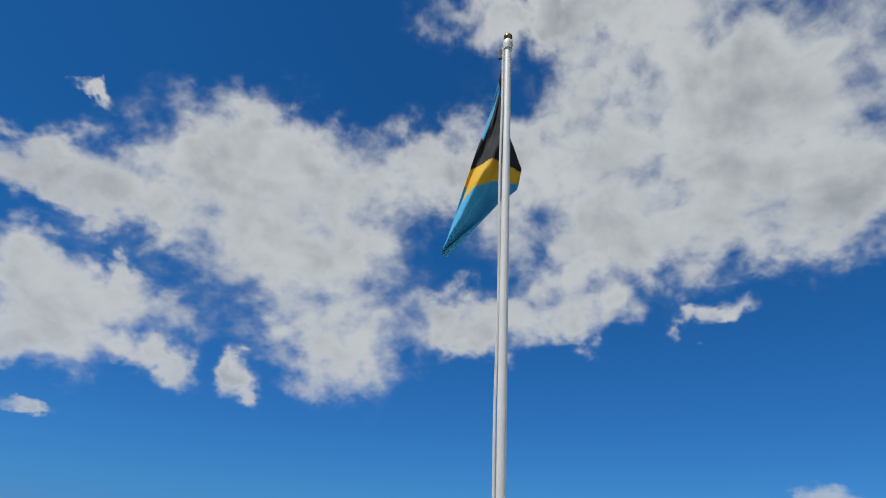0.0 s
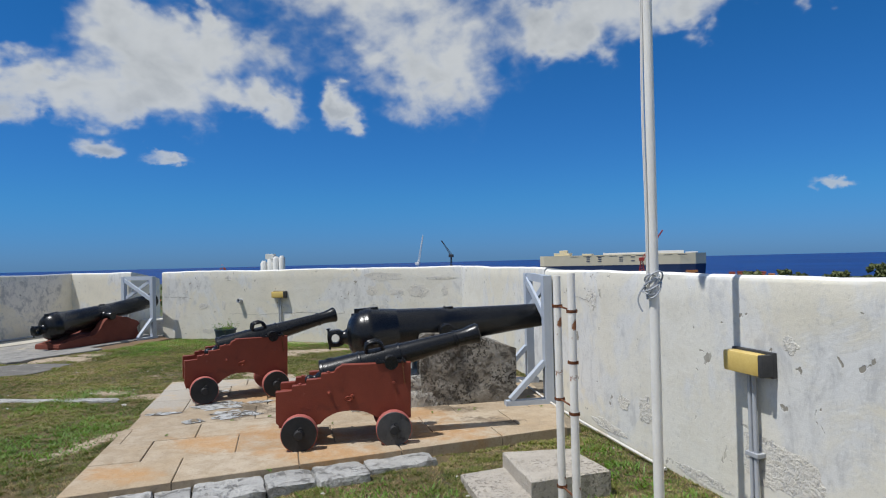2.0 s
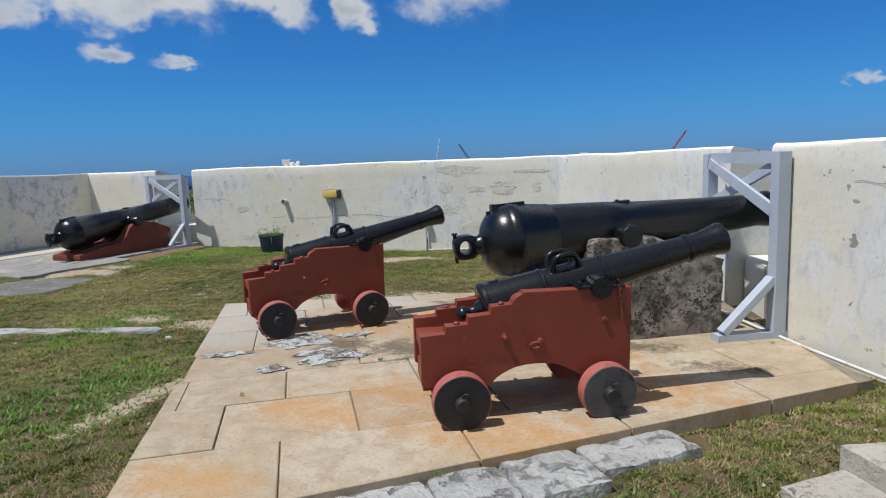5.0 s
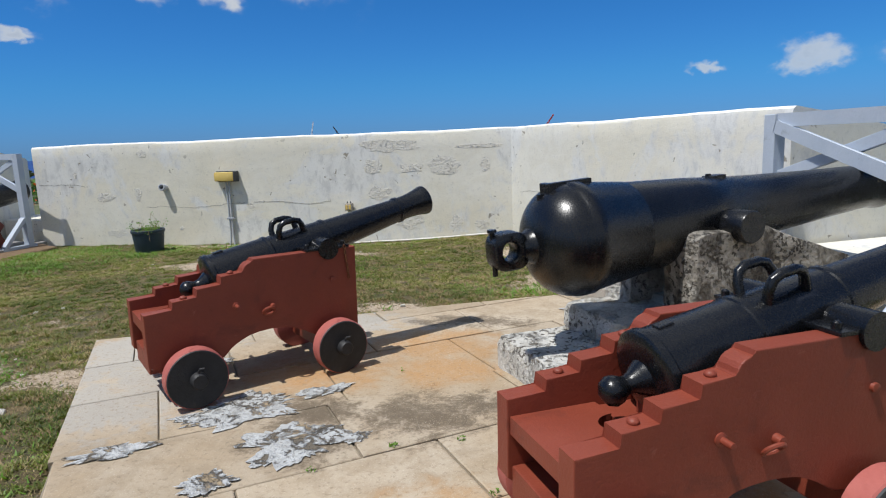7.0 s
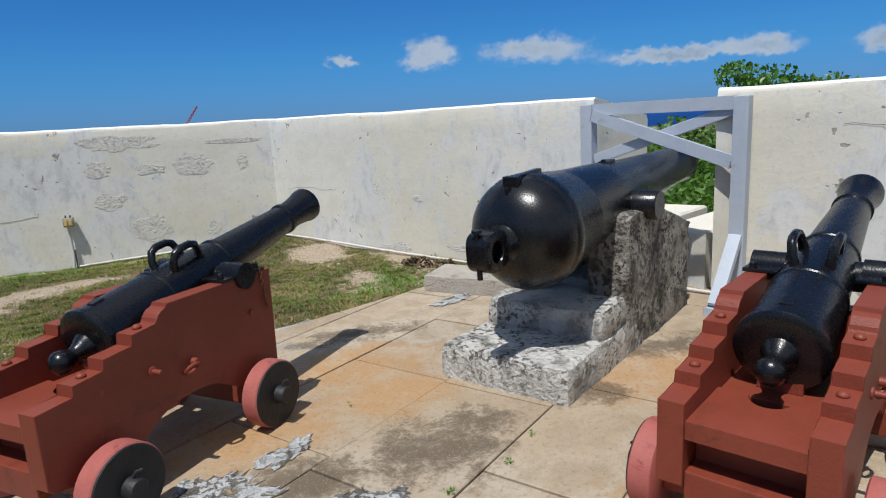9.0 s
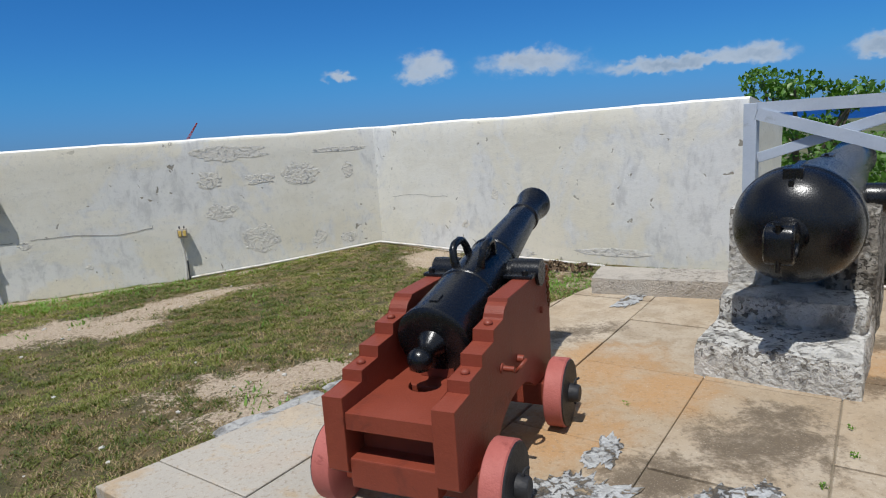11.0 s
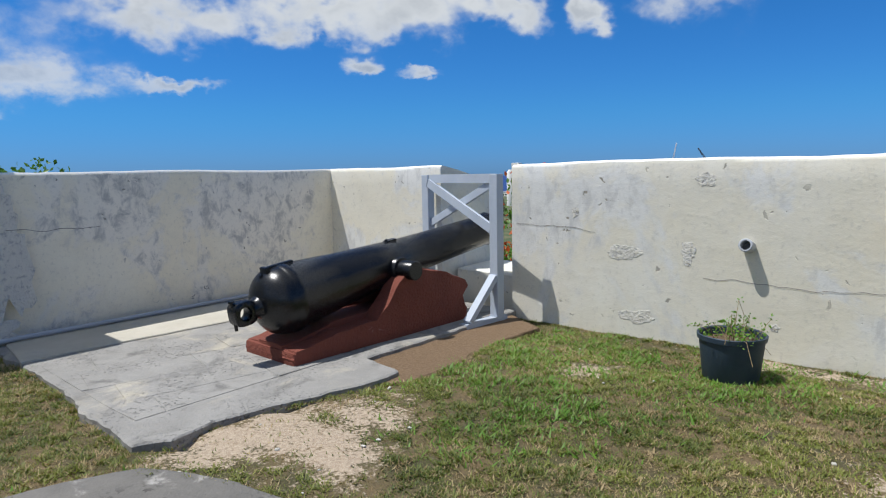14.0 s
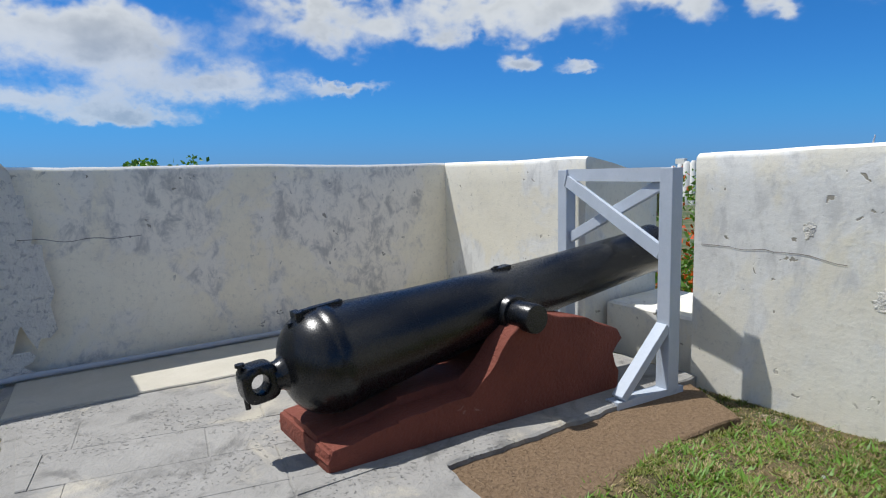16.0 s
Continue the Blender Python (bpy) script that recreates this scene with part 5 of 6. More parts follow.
# ---- large guns ----
def large_gun(name, label, at, back, front, trun, radii):
    """back, front: from the trunnions to the breech's end and to the muzzle; radii: the barrel's outline between them."""
    gun = thing(name, label, "cannon", at)
    r = radii[0][1]
    bm = bmesh.new()
    prof = [(-back, 0.0)] + [(-back + 0.24 * (1 - math.cos(radians(a))), r * math.sin(radians(a)) ** 0.85) for a in range(6, 85, 6)]
    prof += [(-back + 0.235, r), (-back + 0.243, r + 0.006), (-back + 0.305, r + 0.005), (-back + 0.315, r - 0.003)] + radii[1:]
    rm = radii[-1][1]
    prof += [(front - 0.10, rm + 0.004), (front - 0.05, rm + 0.016), (front - 0.02, rm + 0.017), (front, rm + 0.004), (front, 0.085), (front - 0.4, 0.08), (front - 0.4, 0)]
    lathe(bm, prof, 64)
    barrel = part("barrel", bm, BLACK, gun, "glossy black painted iron barrel", True)
    for side in (-1, 1):
        bm = bmesh.new()
        lathe(bm, [(0, 0), (0, 0.115), (trun - 0.19, 0.115), (trun - 0.18, 0.108), (trun - 0.178, 0.090), (trun - 0.008, 0.090), (trun, 0.084), (trun, 0)], 32, pose(0, 0, -0.03, 0, 0, 90 * side))
        part("trunnion", bm, BLACK, barrel, "", True)
    bm = bmesh.new()
    lathe(bm, [(-back - 0.055, 0.0), (-back - 0.055, 0.078), (-back - 0.02, 0.080), (-back + 0.01, 0.098), (-back + 0.06, 0.135)], 28)
    part("cascabel_neck", bm, BLACK, barrel, "", True)
    # squarish lug with a round hole through it from side to side
    bm = bmesh.new()
    n = 32
    rings = []
    for y, k in ((-0.066, 0.88), (-0.058, 0.98), (-0.045, 1.0), (0.045, 1.0), (0.058, 0.98), (0.066, 0.88)):
        row = []
        for i in range(n):
            a = 2 * math.pi * i / n
            c, sn = math.cos(a), math.sin(a)
            row.append(bm.verts.new((-back - 0.128 + 0.098 * k * math.copysign(abs(c) ** 0.6, c), y, 0.100 * k * math.copysign(abs(sn) ** 0.6, sn))))
        rings.append(row)
    for y, k in ((0.066, 1.12), (0.052, 1.0), (-0.052, 1.0), (-0.066, 1.12)):
        rings.append([bm.verts.new((-back - 0.132 + 0.046 * k * math.cos(2 * math.pi * i / n), y, 0.052 * k * math.sin(2 * math.pi * i / n))) for i in range(n)])
    for p, q in zip(rings, rings[1:] + rings[:1]):
        for i in range(n):
            bm.faces.new((p[i], p[(i + 1) % n], q[(i + 1) % n], q[i]))
    part("cascabel_loop", bm, BLACK, barrel, "thick iron lug with a round hole behind the breech", True)
    bm = bmesh.new()
    lathe(bm, [(-0.125, 0.0), (-0.125, 0.014), (0.108, 0.014), (0.108, 0.026), (0.122, 0.024), (0.122, 0.0)], 14, pose(-back - 0.205, 0, 0, 0, -90, 0))
    part("loop_pin", bm, BLACK, barrel, "", True)
    bm = bmesh.new()
    box(bm, (-back + 0.13, -0.020, r - 0.050), (-back + 0.40, 0.020, r + 0.010), 0.005)
    box(bm, (-back + 0.115, -0.046, r - 0.070), (-back + 0.155, 0.046, r + 0.012), 0.005)
    box(bm, (-back + 0.075, -0.012, r - 0.120), (-back + 0.120, 0.012, r - 0.040), 0.004)
    part("vent_plate", bm, BLACK, barrel)
    at_x, at_r = min(radii, key=lambda q: abs(q[0] - 0.10))
    bm = bmesh.new()
    box(bm, (at_x - 0.06, -0.035, at_r - 0.03), (at_x + 0.06, 0.035, at_r + 0.010), 0.006)
    box(bm, (at_x - 0.055, -0.012, at_r), (at_x - 0.03, 0.012, at_r + 0.022), 0.003)
    part("sight_block", bm, BLACK, barrel)
    return gun


def axis_pose(p, heading, climb):
    return pose(*p, 0, -climb, heading)


large_gun("large_cannon", "large black cannon resting on a pitted stone pedestal", axis_pose((-0.475, 7.255, 0.890), 31.0, 4.0), 1.15, 1.46, 0.38,
          [(-0.91, 0.308), (-0.55, 0.270), (-0.545, 0.265), (-0.12, 0.236), (0.10, 0.216), (0.105, 0.212), (0.45, 0.188), (0.90, 0.160), (1.30, 0.142)])
large_gun("large_cannon", "large black cannon lying on a red-brown cement saddle", axis_pose((-10.53, 11.12, 0.595), 90.0, 7.8), 1.42, 1.66, 0.44,
          [(-1.18, 0.296), (-0.68, 0.258), (-0.675, 0.253), (-0.20, 0.226), (0.12, 0.208), (0.125, 0.204), (0.55, 0.190), (1.05, 0.180), (1.50, 0.174)])


def build_pedestal():
    at = pose(-1.475, 6.72, -0.02, 0, 0, 32.5)
    ped = thing("gun_pedestal", "stepped pedestal of pitted grey limestone with dark lichen", "pedestal", at)
    for name, lo, hi, seed in (("footing_stone", (0.0, -0.40, -0.08), (1.0, 0.40, 0.21), 1), ("step_stone", (0.46, -0.385, 0.19), (1.1, 0.385, 0.37), 2),
                               ("core_stone", (0.94, -0.14, 0.0), (1.96, 0.14, 0.42), 3)):
        bm = bmesh.new()
        rough_block(bm, lo, hi, 0.045, 0.012, seed * 3.3)
        part(name, bm, PEDESTAL, ped, "", True)
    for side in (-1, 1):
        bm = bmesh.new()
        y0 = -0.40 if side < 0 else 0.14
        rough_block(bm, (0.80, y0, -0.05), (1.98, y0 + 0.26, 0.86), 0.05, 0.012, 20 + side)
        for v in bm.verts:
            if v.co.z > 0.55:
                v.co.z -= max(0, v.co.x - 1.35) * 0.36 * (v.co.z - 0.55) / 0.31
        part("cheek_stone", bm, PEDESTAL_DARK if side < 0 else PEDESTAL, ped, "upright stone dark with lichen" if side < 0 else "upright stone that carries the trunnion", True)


build_pedestal()


def build_saddle():
    at = pose(-10.53, 9.78, -0.055, 0, 0, 90.0)
    sad = thing("gun_saddle", "chipped red-brown painted cement saddle under the large gun", "gun saddle", at)
    prof = [(0.04, 0.0), (0.02, 0.06), (0.05, 0.13), (0.34, 0.15), (0.42, 0.20), (0.92, 0.21), (1.04, 0.33), (1.20, 0.52), (1.30, 0.61), (1.50, 0.62), (1.85, 0.54), (2.15, 0.42), (2.20, 0.35), (2.08, 0.26), (2.17, 0.13), (2.16, 0.0)]
    core = [(0.04, 0.0), (0.04, 0.15), (0.42, 0.19), (0.52, 0.25), (1.2, 0.27), (2.0, 0.32), (2.0, 0.0)]
    for name, pr, y0, y1 in (("side_wall", prof, -0.36, -0.17), ("side_wall", prof, 0.17, 0.36), ("core", core, -0.175, 0.175)):
        bm = bmesh.new()
        extrude_profile(bm, pr, y0, y1, 0.018)
        bmesh.ops.triangulate(bm, faces=[f for f in bm.faces if len(f.verts) > 4])
        bmesh.ops.subdivide_edges(bm, edges=[e for e in bm.edges if e.calc_length() > 0.12], cuts=2, use_grid_fill=True)
        for v in bm.verts:
            q = v.co * 6
            v.co += Vector((noise.noise(q), noise.noise(q + Vector((7, 0, 0))) * 0.6, noise.noise(q + Vector((0, 7, 0))))) * 0.012
        part(name, bm, SADDLE, sad, "", True)
    bm = bmesh.new()
    box(bm, (0.02, -0.36, -0.02), (0.5, 0.36, 0.12), 0.03)
    part("front_lip", bm, SADDLE, sad, "", True)


build_saddle()


# ---- braced timber frames across the gun openings ----
def barrier(a, b, inward, z0, top, low, label):
    a, b, inward = Vector(a), Vector(b), Vector(inward).normalized()
    fr = thing("barrier_frame", label, "barrier", pose(*((a + b) / 2), 0), "timber frames across the gun openings")
    c = (a + b) / 2
    d = (b - a).normalized()
    A, B = a - c, b - c

    def timber(name, p, q, w, h, up=(0, 0, 1)):
        bm = bmesh.new()
        beam(bm, p, q, w, h, 0.006, up)
        return part(name, bm, FRAME, fr, "grey-blue painted timber")
    up = (inward.x, inward.y, 0)
    for P in (A, B):
        timber("post", (P.x, P.y, z0), (P.x, P.y, top), 0.105, 0.105, up)
        f = P + inward * 0.52
        e = P - inward * 0.10
        timber("foot", (e.x, e.y, z0 + 0.035), (f.x, f.y, z0 + 0.035), 0.10, 0.065)
        g = P + inward * 0.46
        h = P + inward * 0.045
        timber("brace", (g.x, g.y, z0 + 0.08), (h.x, h.y, z0 + 0.50), 0.09, 0.06)
    i0, i1 = A + d * 0.054, B - d * 0.054
    timber("top_rail", (i0.x, i0.y, top - 0.045), (i1.x, i1.y, top - 0.045), 0.05, 0.085)
    o = inward * 0.030
    timber("cross_brace", (i0.x + o.x, i0.y + o.y, top - 0.09), (i1.x + o.x, i1.y + o.y, low), 0.035, 0.085)
    o = inward * -0.012
    timber("cross_brace", (i1.x + o.x, i1.y + o.y, top - 0.09), (i0.x + o.x, i0.y + o.y, low), 0.035, 0.085)


barrier((0.31, 8.59), (0.795, 7.385), (-0.86, -0.47), -0.02, 1.485, 1.02, "grey-blue timber frame with crossed braces before the stone pedestal")
barrier((-11.20, 12.48), (-9.97, 12.20), (-0.05, -1.0), -0.11, 1.445, 0.88, "grey-blue timber frame with crossed braces at the cement saddle")


# ---- flagpole ----
def build_flagpole():
    at = pose(2.075, 4.42, -0.09, 0.0, 0.25, 0)
    fp = thing("flagpole", "tall white painted metal flagpole standing in the grass", "flagpole", at)
    bm = bmesh.new()
    lathe(bm, [(0.0, 0.0), (0.0, 0.034), (5.80, 0.028), (5.82, 0.024), (5.82, 0)], 24, pose(0, 0, 0, 0, -90, 0))
    part("pole", bm, POLE, fp, "", True)
    bm = bmesh.new()
    lathe(bm, [(0.0, 0.0), (0.0, 0.048), (0.02, 0.050), (0.10, 0.047), (0.12, 0.038), (0.12, 0)], 24, pose(0, 0, 0, 0, -90, 0))
    part("base_collar", bm, POLE, fp, "", True)
    bm = bmesh.new()
    lathe(bm, [(5.78, 0.0), (5.78, 0.036), (5.83, 0.042), (5.87, 0.038), (5.885, 0.026), (5.885, 0)], 20, pose(0, 0, 0, 0, -90, 0))
    part("truck", bm, POLE, fp, "", True)
    bm = bmesh.new()
    bmesh.ops.create_uvsphere(bm, u_segments=24, v_segments=14, radius=0.036)
    bmesh.ops.translate(bm, vec=(0, 0, 5.918), verts=bm.verts)
    part("ball", bm, GOLD, fp, "tarnished brass ball", True)
    bm = bmesh.new()
    for dx, dy in ((-0.036, -0.018), (-0.044, -0.006)):
        tube(bm, [(dx + 0.004 * math.sin(k * 0.8), dy - 0.006 * math.sin(k * 0.5), 1.50 + k * 0.215) for k in range(21)], 0.006, 6)
    part("halyard", bm, POLE, fp, "thin white rope", True)
    bm = bmesh.new()
    for k in range(7):
        r, tilt = 0.036 + 0.010 * (k % 3), k * 0.5
        tube(bm, [(r * math.cos(a) * 1.0 - 0.02 + 0.02 * (k % 2), r * math.sin(a) * 0.9 - 0.01, 1.56 + 0.032 * math.sin(a + tilt) * (1 + k % 2) + 0.012 * k) for a in (j * math.pi / 10 for j in range(20))], 0.006, 6, True)
    tube(bm, [(-0.05 - 0.05 * math.sin(j * 0.3), -0.03, 1.60 - 0.02 * j) for j in range(10)], 0.006, 6)
    part("rope_coil", bm, GREY_PIPE, fp, "coil of grey rope tied round the pole", True)
    bm = bmesh.new()
    box(bm, (-0.075, -0.012, 5.68), (-0.045, 0.012, 5.78), 0.004)
    part("pulley", bm, DARK_METAL, fp)


build_flagpole()


def build_flag():
    """A cloth hanging from two points, its top edge drawn down to the fly corner."""
    x0, y0 = 2.075 - 0.03, 4.50
    top = [(0.0, 5.60), (-0.06, 5.32), (-0.13, 5.03), (-0.20, 4.74), (-0.275, 4.42), (-0.345, 4.12), (-0.41, 3.86)]
    low = [(0.0, 4.93), (0.10, 4.80), (0.15, 4.62), (0.11, 4.42), (0.0, 4.30), (-0.13, 4.12), (-0.40, 3.84)]
    nu, nv = 108, 72

    def at(curve, s):
        k = s * (len(curve) - 1)
        i = min(int(k), len(curve) - 2)
        f = k - i
        return Vector(curve[i]).lerp(Vector(curve[i + 1]), f)
    bm = bmesh.new()
    grid = []
    for i in range(nu + 1):
        s = i / nu
        row = []
        for j in range(nv + 1):
            t = j / nv
            p = at(top, s).lerp(at(low, s), t)
            fold = 0.05 * math.sin(t * 7.0 + s * 3.0) * min(1, s * 4) + 0.018 * math.sin(t * 17 + s * 9) * min(1, s * 4) + 0.012 * noise.noise((s * 9, t * 9, 0))
            row.append(bm.verts.new((x0 + p.x + 0.012 * math.sin(t * 11 + s * 6), y0 + fold + 0.10 * t * (1 - s) * s * 4 * 0.5, p.y)))
        grid.append(row)
    for i in range(nu):
        for j in range(nv):
            f = bm.faces.new((grid[i][j], grid[i + 1][j], grid[i + 1][j + 1], grid[i][j + 1]))
            s, t = (i + 0.5) / nu, (j + 0.5) / nv
            edge = t < 0.10 and s > 0.10
            f.material_index = 2 if edge and not 0.42 < s < 0.66 else 0 if s < 0.58 - 0.22 * t else 1 if s < 0.78 - 0.34 * t else 2
    flag = solid("flag", bm, [FLAG_BLACK, FLAG_GOLD, FLAG_BLUE], "black, gold and aqua cloth flag hanging limp from its pole", "flag", smooth=True)
    mod = flag.modifiers.new("thickness", "SOLIDIFY")
    mod.thickness = 0.003


build_flag()


# ---- rusty posts, loose blocks ----
def build_posts():
    for k, (x, y, h) in enumerate(((1.48, 4.22, 1.66), (1.60, 4.05, 1.68))):
        post = thing("metal_post", "white painted iron pipe post with rust-stained fittings", "post", pose(x, y, -0.08), "pair of rusty white posts")
        bm = bmesh.new()
        lathe(bm, [(0, 0), (0, 0.0265), (h - 0.01, 0.0255), (h, 0.023), (h, 0)], 20, pose(0, 0, 0, 0, -90, 0))
        part("pipe", bm, POST, post, "", True)
        for z in ((0.28, 0.85, 1.46) if k == 0 else (0.22, 0.80, 1.12, 1.44)):
            bm = bmesh.new()
            lathe(bm, [(-0.008, 0), (-0.010, 0.0270), (0.010, 0.0270), (0.008, 0)], 16, pose(0, 0, z, 0, -90, 0))
            box(bm, (-0.034, -0.007, z - 0.011), (0.034, 0.007, z + 0.011), 0.003)
            part("rusty_collar", bm, RUST, post, "rust-brown iron fitting", True)
            if k == 0:
                bm = bmesh.new()
                tube(bm, [(0.0, 0.0, z), (0.10, -0.14, z - 0.012)], 0.006, 8)
                part("pin", bm, RUST, post, "rusty iron pin", True)
    bm = bmesh.new()
    slab_poly(bm, jag([(1.28, 4.18), (1.62, 3.88), (1.86, 4.02), (1.74, 4.20), (1.52, 4.36), (1.30, 4.52)], 0.05, 0.09, 21.0), -0.25, -0.072, 0.02)
    solid("post_footing", bm, SLAB_EDGE, "rough pale cement footing round the posts", "footing")


build_posts()


def stone_slab(label, pts, z0, z1, seed):
    bm = bmesh.new()
    slab_poly(bm, jag(pts, 0.08, 0.012, seed), z0, z1, 0.014)
    solid("stone_block", bm, BENCH, label, "stone block", group="loose stone blocks in the grass")


stone_slab("thick grey stone block lying on the grass", [(0.83, 5.12), (1.21, 4.51), (1.72, 4.92), (1.37, 5.38)], -0.12, 0.105, 1.0)
stone_slab("thin grey stone slab lying against the block", [(0.56, 4.86), (0.95, 4.26), (1.25, 4.53), (0.87, 5.14)], -0.14, -0.015, 2.0)
stone_slab("flat pale stone slab sunk in the grass", [(1.72, 3.72), (2.05, 3.36), (2.52, 3.86), (2.12, 4.00)], -0.16, -0.055, 3.0)


def build_bench():
    bm = bmesh.new()
    rough_block(bm, (-0.56, -0.22, 0.0), (0.52, 0.22, 0.145), 0.05, 0.008, 44, 0.015)
    solid("stone_bench", bm, BENCH, "long low grey stone block lying on the paving", "stone block", smooth=True, at=pose(-0.66, 8.54, -0.004, 0, 0, -46))


build_bench()


# ---- lamps, conduits and pipes on the walls ----
def wall_lamp(p, heading, w, z, ground):
    """A covered lamp on a wall; heading turns its front from -y."""
    lamp = thing("wall_lamp", "covered wall lamp with a yellowed plastic front on twin conduits", "wall lamp", pose(p[0], p[1], 0, 0, 0, heading), "covered lamps on the parapet walls")
    bm = bmesh.new()
    box(bm, (-w / 2, -0.125, z - 0.075), (w / 2 - 0.03, -0.035, z + 0.07), 0.022)
    part("cover", bm, LAMP_YELLOW, lamp, "yellowed plastic cover", True)
    bm = bmesh.new()
    box(bm, (-w / 2 - 0.006, -0.04, z - 0.085), (w / 2 + 0.006, -0.004, z + 0.082), 0.006)
    box(bm, (w / 2 - 0.03, -0.125, z - 0.075), (w / 2 + 0.005, -0.03, z + 0.07), 0.006)
    part("housing", bm, DARK_METAL, lamp, "dark metal housing", True)
    for dx in (-0.018, 0.022):
        bm = bmesh.new()
        tube(bm, [(dx, -0.045, z - 0.08), (dx, -0.045, ground + 0.16), (dx * 1.6, -0.055, ground + 0.06), (dx * 2.6, -0.075, ground - 0.06)], 0.0155, 10)
        part("conduit", bm, GREY_PIPE, lamp, "grey plastic conduit", True)
    bm = bmesh.new()
    box(bm, (-0.055, -0.068, ground + 0.42), (0.06, -0.002, ground + 0.45), 0.004)
    part("clamp", bm, GREY_PIPE, lamp)


wall_lamp((-6.50, 12.6), 0, 0.36, 0.965, -0.14)
wall_lamp((1.2 + 2.62 * 0.5775, 6.93 - 2.62 * 0.8165), -54.7, 0.36, 0.965, -0.09)


def build_socket():
    box_thing = thing("socket_post", "small weathered outlet box on a white pipe", "outlet box", pose(-4.49, 12.6, 0))
    bm = bmesh.new()
    box(bm, (-0.055, -0.12, 0.39), (0.055, -0.02, 0.50), 0.008)
    part("outlet_box", bm, BENCH, box_thing, "grey-green metal box", True)
    for dx in (-0.026, 0.026):
        bm = bmesh.new()
        box(bm, (dx - 0.017, -0.128, 0.41), (dx + 0.017, -0.115, 0.48), 0.004)
        part("cover", bm, LAMP_YELLOW, box_thing)
        bm = bmesh.new()
        box(bm, (dx - 0.008, -0.08, 0.50), (dx + 0.008, -0.06, 0.53), 0.003)
        part("lug", bm, DARK_METAL, box_thing)
    bm = bmesh.new()
    tube(bm, [(-0.015, -0.05, 0.40), (-0.010, -0.05, 0.05), (-0.03, -0.06, -0.20)], 0.017, 10)
    part("pipe", bm, WHITE_PIPE, box_thing, "white plastic pipe", True)
    bm = bmesh.new()
    tube(bm, [(0.012, -0.05, 0.10), (0.012, -0.05, -0.20)], 0.010, 8)
    part("cable", bm, DARK_METAL, box_thing, "", True)


build_socket()


def build_stub():
    st = thing("drain_stub", "short dark plastic pipe stub sticking out of the wall", "pipe", pose(-7.63, 12.6, 0.80))
    bm = bmesh.new()
    lathe(bm, [(-0.05, 0.0), (-0.05, 0.052), (0.11, 0.056), (0.115, 0.050), (0.115, 0.040), (0.0, 0.040), (0.0, 0.0)], 22, pose(0, 0, 0, 0, 0, -90) @ pose(0, 0, 0, 0, -14, 0))
    part("pipe_end", bm, GREY_PIPE, st, "", True)
    # dark disc inside the pipe stands for the shade of its hollow
    bm = bmesh.new()
    lathe(bm, [(-0.002, 0.0), (0.0, 0.039)], 18, pose(0, 0, 0, 0, 0, -90) @ pose(0.06, 0, 0, 0, -14, 0))
    part("bore_shade", bm, DARK_METAL, st, "", True)


build_stub()


def run_of_pipe(name, label, pts, r, material):
    bm = bmesh.new()
    fine = []
    for a, b in zip(pts, pts[1:]):
        k = max(1, int((Vector(b) - Vector(a)).length / 0.3))
        fine += [Vector(a).lerp(Vector(b), j / k) + Vector((noise.noise((a[0] + j, a[1], 0)), noise.noise((a[0], a[1] + j, 3)), noise.noise((a[0], j, 7)))) * 0.006 for j in range(k)]
    fine.append(Vector(pts[-1]))
    tube(bm, fine, r, 10)
    solid(name, bm, material, label, "pipe", smooth=True)


run_of_pipe("water_pipe", "thin white pipe along the foot of the wall", [(-4.46, 12.56, -0.12), (-3.3, 12.56, -0.065), (-2.5, 12.55, -0.005), (-2.06, 12.52, 0.03), (-1.75, 12.10, 0.01), (-0.95, 10.90, -0.055), (-0.30, 9.90, -0.09)], 0.014, WHITE_PIPE)
run_of_pipe("water_pipe", "thin white pipe along the foot of the wall", [(0.20, 8.45, 0.03), (0.72, 7.50, 0.02), (1.00, 7.06, 0.00), (1.40, 6.52, -0.03), (2.10, 5.53, -0.055)], 0.013, WHITE_PIPE)
run_of_pipe("water_pipe", "grey pipe along the foot of the shaded wall", [(-12.80, 7.6, -0.03), (-12.86, 8.6, 0.0), (-12.95, 10.4, 0.0), (-13.10, 12.4, 0.0)], 0.024, GREY_PIPE)


# ---- plants ----
def leaf_cloud(centres, radii, count, size, seed, squash=0.8, droop=0.0):
    """Many small two-triangle leaves about the given centres."""
    rng = np.random.default_rng(seed)
    centres, radii = np.asarray(centres, float), np.asarray(radii, float)
    pick = rng.integers(0, len(centres), count)
    d = rng.normal(size=(count, 3))
    d /= np.linalg.norm(d, axis=1)[:, None]
    rad = radii[pick] * rng.uniform(0.35, 1.0, count) ** 0.5
    p = centres[pick] + d * rad[:, None] * np.array([1, 1, squash])
    a = rng.normal(size=(count, 3))
    a[:, 2] -= droop
    a /= np.linalg.norm(a, axis=1)[:, None]
    b = np.cross(a, rng.normal(size=(count, 3)))
    b /= np.linalg.norm(b, axis=1)[:, None]
    L = size * rng.uniform(0.6, 1.3, count)[:, None]
    w = L * 0.28
    n = np.cross(a, b)
    v = np.stack([p - a * L * 0.5, p + b * w + n * w * 0.25, p + a * L * 0.5, p - b * w + n * w * 0.25], 1).reshape(-1, 3)
    f = np.arange(count * 4).reshape(count, 4)
    return v, np.concatenate([f[:, [0, 1, 2]], f[:, [0, 2, 3]]])


